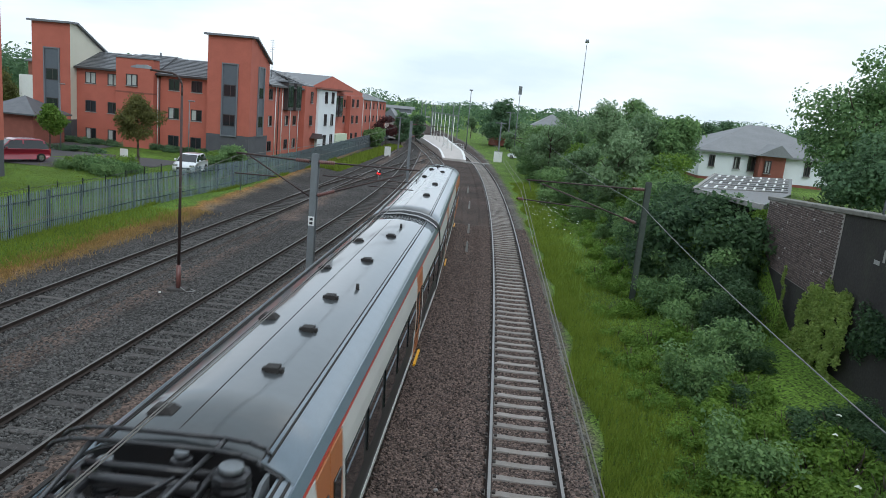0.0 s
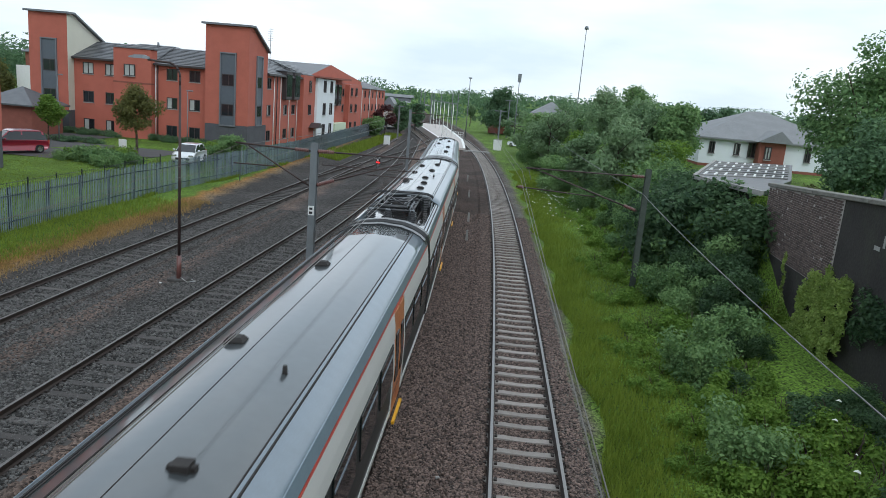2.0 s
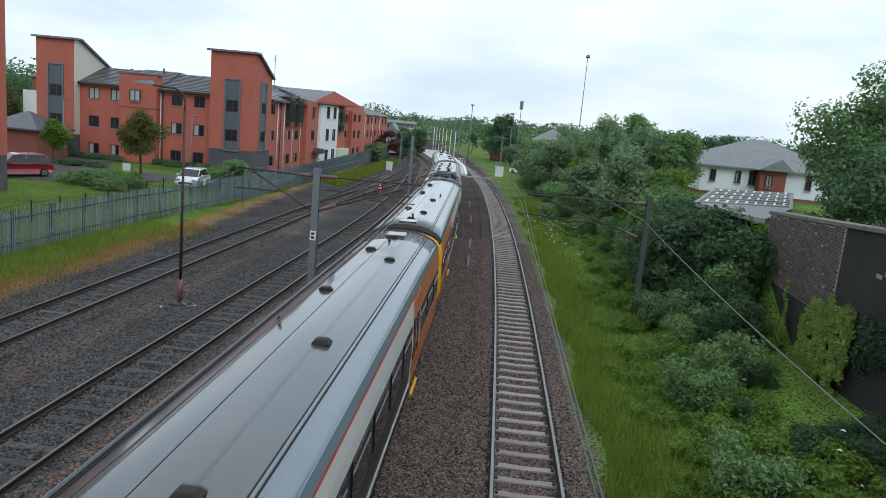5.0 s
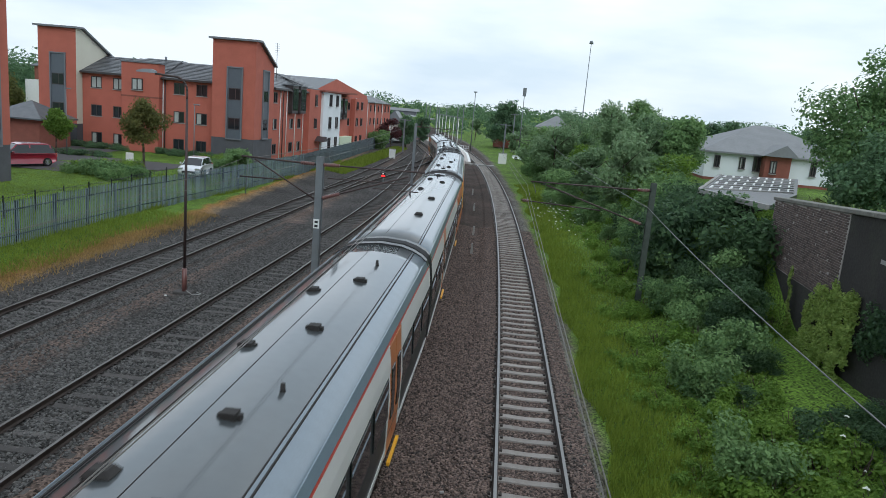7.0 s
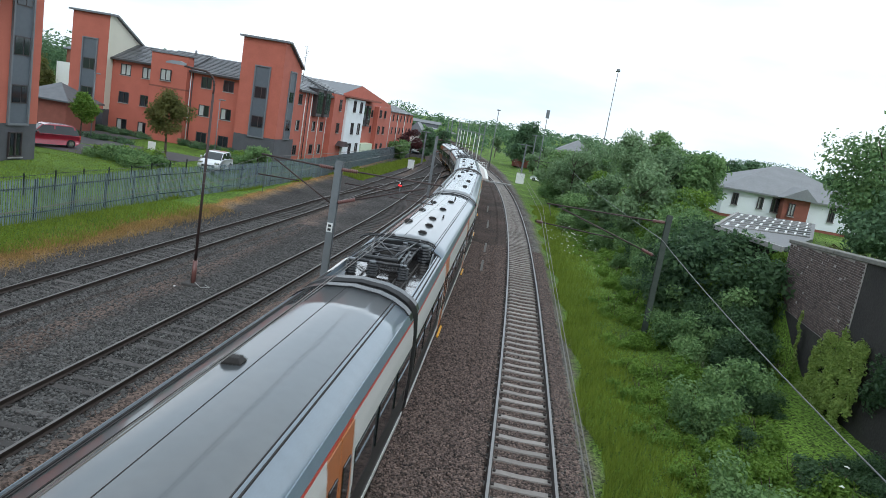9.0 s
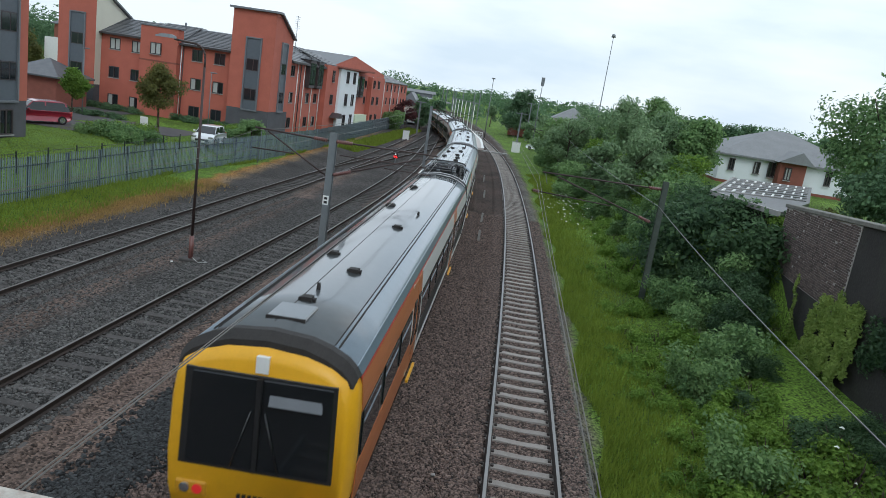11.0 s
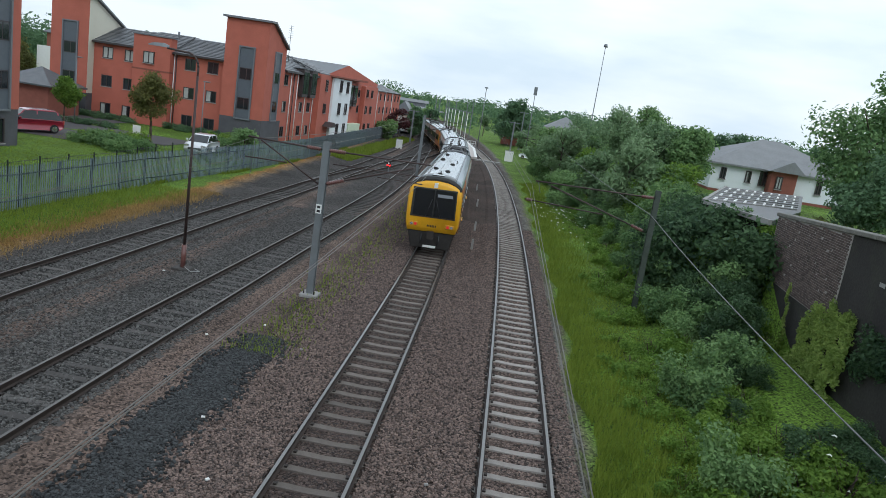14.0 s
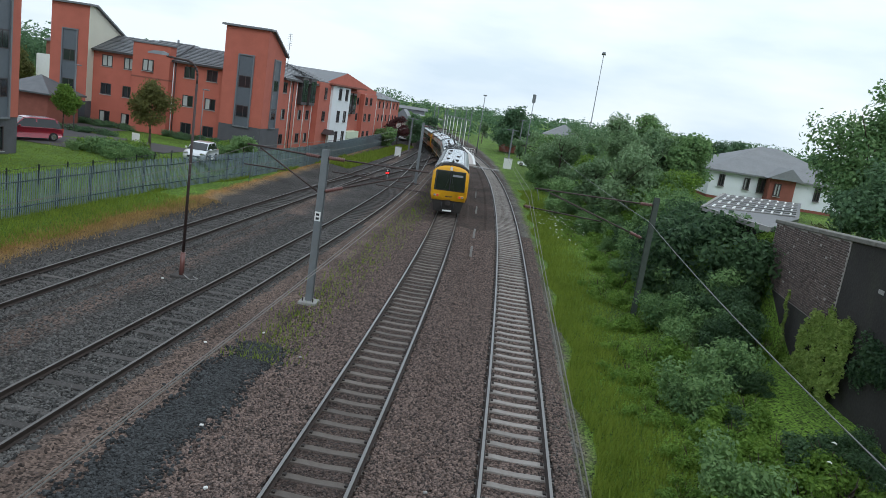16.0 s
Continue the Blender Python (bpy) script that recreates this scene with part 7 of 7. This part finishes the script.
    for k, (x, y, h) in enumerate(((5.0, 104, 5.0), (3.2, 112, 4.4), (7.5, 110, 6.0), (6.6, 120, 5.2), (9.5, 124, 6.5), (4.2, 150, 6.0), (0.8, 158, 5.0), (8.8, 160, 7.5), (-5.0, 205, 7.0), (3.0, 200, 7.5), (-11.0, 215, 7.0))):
        make_tree("tree", "bushy tree near the crossing, leaf colour paled for haze", pose(x, y, land(x, y) - 0.2), h, 2.4, M["leaf_haze"], 160 + k, 4200, 0.18, 0.06, 14)
    make_tree("tree", "round dark tree beyond the crossing", pose(-1.8, 172, 0), 11.5, 5.2, M["leaf_dk"], 134, 9000, 0.28, 0.1, 26)
    for k, (x, y, h) in enumerate(((25, 95, 9), (29, 98, 9.5), (34, 100, 9), (40, 100, 9.5), (21, 104, 8), (46, 96, 9), (17, 112, 8.5))):
        make_tree("tree", "distant garden tree behind the house", pose(x, y, 1.5), h - 1.0, 2.8, M["leaf_dk"], 140 + k, 4500, 0.22, 0.15, 12)
    # overgrowth on the shed roof and behind the wall
    br = bush_kind("dry bronze shrub on the wall top", 88, 12, (1.2, 1.0, 0.7), 0.5, 3000, 0.07, M["leaf_br"], "shrub")
    for x, y, s in ((12.0, 28.2, 0.7), (13.0, 29.6, 0.75), (13.6, 31.6, 0.8), (14.6, 33.6, 0.8)):
        ob = plant(br, x, y, s, x, 1.0)
        ob.location.z = 4.2
    # white cow parsley heads
    rng = np.random.default_rng(12)
    fv, ff = [], []
    for _ in range(130):
        if rng.random() < 0.6:
            x, y, z = 4.6 + rng.normal() * 0.9, 52 + rng.normal() * 4.5, 0.8 + rng.random() * 0.5
        else:
            x, y, z = 7.4 + rng.random() * 2.8, 12.5 + rng.random() * 4, 1.7 + rng.random() * 0.8
            if rng.random() < 0.75:
                continue
            z = land(x, y) + 0.6 + 0.3 * rng.random()
        x -= 0.0003 * y * y
        s = 0.03 + rng.random() * 0.045
        i = len(fv)
        for k in range(6):
            fv.append((x + s * math.cos(k * math.pi / 3), y + s * math.sin(k * math.pi / 3), z + 0.02 * math.sin(k * 2)))
        fv.append((x, y, z + 0.04))
        ff += [(i + k, i + (k + 1) % 6, i + 6) for k in range(6)]
    ob = new("cow_parsley", raw_mesh("cow_parsley", fv, ff, M["flower"]))
    tagged(ob, "scattered white cow parsley flowers on the bank", "flowers", kind="stuff")
    # ivy on the wall's buttress
    rng = np.random.default_rng(13)
    blobs = []
    for k in range(190):
        f = rng.random()
        y = 20.7 + rng.random() * (2.7 + 1.1 * (1 - f))
        blobs.append(((10.36 - 0.25 * (1 - f) + rng.normal() * 0.03, y, -0.1 + f * (3.45 + 0.1 * math.sin(4 * y))), (0.07, 0.26, 0.24)))
    for k in range(18):
        blobs.append(((10.40, 25.3 + 0.03 * k + 0.1 * math.sin(k), 1.0 + k * 0.13), (0.05, 0.09, 0.12)))
    ob = new("ivy", leaf_mesh("ivy", blobs, 24000, 0.05, 14, M["ivy"], 0.3))
    tagged(ob, "bright green ivy climbing the sooty wall", "ivy", kind="stuff")
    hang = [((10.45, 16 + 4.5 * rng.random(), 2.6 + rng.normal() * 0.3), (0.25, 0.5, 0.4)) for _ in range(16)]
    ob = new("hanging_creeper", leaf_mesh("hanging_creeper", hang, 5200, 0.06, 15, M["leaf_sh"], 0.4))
    tagged(ob, "green creeper hanging over the dark wall", "creeper", kind="stuff")


build_bank()


def build_estate_plants():
    rnd = random.Random(9)
    make_tree("tree", "young bronze-leaved tree in front of the flats", pose(-27.6, 51.6, land(-27.6, 51.6)), 5.8, 1.75, M["leaf_br"], 201, 9000, 0.085, 0.3, 22)
    make_tree("tree", "young bright green tree by the car park", pose(-35.9, 53.4, land(-35.9, 53.4)), 4.0, 1.35, M["leaf_lt"], 202, 6500, 0.085, 0.4, 16)
    make_tree("tree", "small reddish tree among the distant houses", pose(-58.0, 78.0, 1.0), 7.0, 2.6, M["leaf_br"], 203, 5000, 0.13, 0.2, 14)
    make_tree("tree", "copper-leaved tree past the flats", pose(-22.6, 133, 0), 5.8, 2.4, M["leaf_rd"], 204, 4500, 0.16, 0.12, 12)
    for k, (x, y, h) in enumerate(((-20.8, 140, 6.5), (-23.4, 126, 3.8), (-22.0, 148, 6.5), (-25, 158, 7.5), (-20.5, 160, 7), (-27, 170, 8), (-31, 180, 8), (-24, 178, 7))):
        make_tree("tree", "bushy green tree beside the distant line", pose(x, y, -0.2), h, 2.4, M["leaf" if k % 2 else "leaf_dk"], 210 + k, 4500, 0.19, 0.08, 14)
    hedge = bush_kind("clipped dark green hedge in front of the flats", 71, 18, (1.5, 0.6, 0.35), 0.42, 3600, 0.06, M["leaf_dk"], "hedge")
    shrub = bush_kind("rounded garden shrub by the car park", 72, 14, (0.9, 0.9, 0.5), 0.45, 3400, 0.06, M["leaf"], "shrub")
    gold = bush_kind("yellow-green garden shrub by the car park", 73, 14, (0.9, 0.9, 0.4), 0.42, 3200, 0.06, M["leaf_lt"], "shrub")
    for x in (-47, -44.2, -41.5, -38.8, -33, -31.0, -29.4):
        plant(hedge, x, 66.3, 1.0, rnd.uniform(-0.2, 0.2), 1.0, 0.05)
    for x, y in ((-41, 57.6), (-38.6, 58.3), (-36.2, 58.8), (-43.5, 57)):
        plant(hedge, x, y, 1.0, 0.3, 0.9, 0.05)
    for x, y, s, kd in ((-29.8, 48.0, 1.2, gold), (-28.6, 47.4, 1.3, shrub), (-27.4, 46.8, 1.2, shrub), (-28.0, 49.0, 1.5, gold), (-26.4, 48.2, 1.0, shrub), (-26.6, 45.6, 1.0, shrub), (-30.6, 47.2, 0.8, shrub),
                        (-24.6, 57.2, 1.2, shrub), (-23.6, 58.8, 1.5, shrub), (-22.7, 56.4, 1.2, gold), (-25.6, 59.4, 1.3, gold), (-33.6, 41.6, 0.9, shrub), (-31.6, 39.5, 0.8, shrub), (-24.4, 62.2, 1.3, shrub), (-26.6, 62.5, 1.3, gold)):
        plant(kd, x, y, s, rnd.uniform(0, 6), 1.05, 0.08)
    make_tree("tree", "small spreading tree behind the fence", pose(-22.4, 57.0, land(-22.4, 57.0)), 3.9, 1.3, M["leaf"], 222, 5500, 0.08, 0.15, 16)
    # estate sign
    t = thing("estate_sign", "small white notice board by the tree", "sign")
    bm = bmesh.new()
    box(bm, -28.3, -27.7, 50.2, 50.26, land(-28, 50.2) + 0.5, land(-28, 50.2) + 1.5)
    part("board", bevel(bm, 0.02), M["white"], t)
    for x in (-28.2, -27.8):
        bm = bmesh.new()
        box(bm, x - 0.03, x + 0.03, 50.27, 50.33, land(-28, 50.2) - 0.1, land(-28, 50.2) + 1.4)
        part("post", bm, M["galv"], t)
    # far woods
    rng = np.random.default_rng(40)
    blobs = []
    for k in range(620):
        a = rng.uniform(-0.95, 0.75)
        d = rng.uniform(215, 620)
        x, y = math.sin(a) * d, math.cos(a) * d
        if (abs(x - line_left(y)) < 20 or -20 < x < 8) and y < 330 or x < -20 and y < 250:
            continue
        s = rng.uniform(4.5, 8)
        blobs.append(((x, y, land(x, y) + s * 0.55), (s * 1.3, s, s * 0.8)))
    ob = new("far_woods", leaf_mesh("far_woods", blobs, 64000, 0.9, 41, M["leaf_dk"], 0.6))
    tagged(ob, "distant wooded skyline, haze put into its grey-green leaf colour", "woods", kind="stuff")
    blobs = []
    for k in range(46):
        x, y = -132 + k * 1.1 + rng.normal() * 3, 150 + rng.normal() * 10
        s = rng.uniform(3.5, 5.5)
        blobs.append(((x, y, 7.6 + rng.normal() * 1.2), (s, s, s * 0.8)))
    ob = new("hillside_trees", leaf_mesh("hillside_trees", blobs, 15000, 0.4, 42, M["leaf_dk"], 0.5))
    tagged(ob, "dark trees on the rise behind the houses", "woods", kind="stuff")


build_estate_plants()


def build_grass():
    """Rough grass on both sides, weeds in the ballast."""
    def blades(name, label, count, pick, height, width, material, seed):
        rng = np.random.default_rng(seed)
        v, f = [], []
        while len(f) < count:
            p = pick(rng)
            if p is None:
                continue
            x, y = p
            z = land(x, y)
            h = height * (0.5 + rng.random())
            a = rng.uniform(0, 2 * math.pi)
            w = width * (0.6 + 0.8 * rng.random())
            tx, ty = rng.normal() * h * 0.35, rng.normal() * h * 0.35
            i = len(v)
            v += [(x - w * math.cos(a), y - w * math.sin(a), z - 0.02), (x + w * math.cos(a), y + w * math.sin(a), z - 0.02), (x + tx, y + ty, z + h)]
            f.append((i, i + 1, i + 2))
        ob = new(name, raw_mesh(name, v, f, material))
        tagged(ob, label, "grass", kind="stuff")
    def right(rng):
        y = 9 + 75 * rng.random() ** 1.6
        x = 3.15 + abs(rng.normal()) * 1.3 + 0.25 * math.sin(y * 0.8) - 0.0004 * y * y + 0.0001 * y * y
        return (x, y)
    def left(rng):
        y = 22 + 70 * rng.random() ** 1.4
        fx = fence_x(y)
        e = fx + (3.3 if y < 42 else 0.6) + 0.4 * math.sin(y * 0.5)
        return (fx - 0.6 + (e - fx) * rng.random(), y)
    def lawn(rng):
        return (-33 + 10.5 * rng.random(), 28 + 24 * rng.random())
    def dry(rng):
        y = 22 + 22 * rng.random()
        return (fence_x(y) + 2.9 + rng.normal() * 0.55, y)
    def island(rng):
        y = 78 + 60 * rng.random()
        return (-20.8 - 0.03 * (y - 78) + 2.6 * rng.random(), y)
    def weeds(rng):
        y = 19 + 55 * rng.random() ** 1.5
        return (-6.5 - 0.006 * (y - 19) + rng.normal() * (0.3 + 0.008 * y), y)
    blades("rough_grass", "lush rough grass beside the running line", 52000, right, 0.22, 0.014, M["grass"], 1)
    blades("rough_grass", "rough green grass below the fence", 26000, left, 0.22, 0.018, M["grass"], 2)
    blades("dry_grass", "bleached orange-brown grass along the siding", 7000, dry, 0.16, 0.018, M["straw"], 3)
    blades("lawn", "short mown lawn behind the fence", 14000, lawn, 0.06, 0.02, M["grass"], 4)
    blades("rough_grass", "grass verge in the fork of the tracks", 9000, island, 0.35, 0.05, M["grass"], 5)
    blades("weeds", "low green weeds growing in the ballast", 2600, weeds, 0.18, 0.02, M["grass"], 6)


build_grass()


def build_stones():
    """Loose ballast stones, one sheet of them."""
    rng = np.random.default_rng(50)
    base = np.array([(-1, -1, -0.7), (1, -1, -0.7), (1, 1, -0.7), (-1, 1, -0.7), (-0.7, -0.6, 0.6), (0.6, -0.7, 0.7), (0.7, 0.6, 0.5), (-0.6, 0.7, 0.7)])
    quads = np.array([(4, 5, 6, 7), (0, 1, 5, 4), (1, 2, 6, 5), (2, 3, 7, 6), (3, 0, 4, 7)])
    def scatter(name, label, n, pick, size, material, seed):
        rng = np.random.default_rng(seed)
        pts = []
        while len(pts) < n:
            p = pick(rng)
            if p is not None:
                pts.append(p)
        p = np.array(pts)
        a = rng.uniform(0, 2 * np.pi, n)
        s = size * (0.6 + 0.8 * rng.random((n, 1, 1)))
        v = base[None] * s * (0.75 + 0.5 * rng.random((n, 8, 3)))
        c, sn = np.cos(a)[:, None], np.sin(a)[:, None]
        x = v[:, :, 0] * c - v[:, :, 1] * sn
        y = v[:, :, 0] * sn + v[:, :, 1] * c
        tilt = rng.normal(size=(n, 1)) * 0.5
        z = v[:, :, 2] * 0.8 + x * tilt * 0.5
        v = np.stack([x, y, z], 2) + p[:, None, :]
        f = (quads[None] + (np.arange(n) * 8)[:, None, None]).reshape(-1, 4)
        me = bpy.data.meshes.new(name)
        me.from_pydata(v.reshape(-1, 3).tolist(), [], f.tolist())
        me.materials.append(material)
        tagged(new(name, me), label, "ballast", kind="stuff")
    def surface(x, y):
        for cl in (line_right, line_left):
            d = abs(x - cl(y))
            if d < 0.72:
                return -0.222
            if d < 0.92:
                return None
            if d < 1.6:
                return -0.145
            if d < 2.1:
                return max(-0.15 - (d - 1.6) * 0.3, land(x, y) + 0.01)
        return land(x, y) + 0.01
    def main(rng):
        y = 9.5 + 40 * rng.random() ** 1.7
        x = -6.6 + 9.3 * rng.random() - 0.0003 * y * y
        z = surface(x, y)
        return None if z is None or abs(x - line_left(y)) < 0.72 else (x, y, z)
    def fourfoot(rng):
        y = 9.5 + 40 * rng.random() ** 1.7
        return (line_left(y) - 0.7 + 1.4 * rng.random(), y, -0.222)
    def yard(rng):
        y = 10 + 34 * rng.random() ** 1.5
        x = -17.6 + 8.9 * rng.random()
        for cl in (line_siding, line_far_siding):
            if abs(abs(x - cl(y)) - 0.782) < 0.09:
                return None
        if -13.4 < x < -12.2 and rng.random() < 0.8:
            return None
        d = min(abs(x - line_siding(y)), abs(x - line_far_siding(y)))
        return (x, y, -0.195 if d < 0.72 else -0.165 if d < 1.4 else land(x, y) + 0.01)
    def heap(rng):
        y = 9.5 + 11.0 * rng.random()
        x = -6.72 + rng.normal() * 0.34 + 0.12 * math.sin(y * 1.7)
        return (x, y, land(x, y) + 0.03 + 0.02 * rng.random())
    def path(rng):
        y = 10 + 30 * rng.random()
        return (-7.9 + rng.normal() * 0.5, y, land(-7.9, y) - 0.005) if rng.random() < 0.5 else None
    scatter("brown_ballast", "rust-brown broken stone round the running lines", 120000, main, 0.027, M["stone"], 51)
    scatter("oily_ballast", "dark brown oily stone between the rails", 16000, fourfoot, 0.027, M["stone_oily"], 55)
    scatter("grey_ballast", "dark grey broken stone in the siding yard", 62000, yard, 0.031, M["stone_yard"], 52)
    scatter("black_ballast", "spread of fresh dark stone beside the path", 10000, heap, 0.036, M["stone_dark"], 53)
    scatter("path_stones", "few loose stones on the earth path", 700, path, 0.03, M["stone"], 54)


M["stone_oily"] = mat("oily_brown_stone", (0.062, 0.043, 0.036), 0.75, var=0.35, per_island=0.85, bump=0.0)
M["stone_yard"] = mat("grey_ballast_stone", (0.075, 0.072, 0.068), 0.9, var=0.3, per_island=0.75, bump=0.0)
build_stones()


motions()
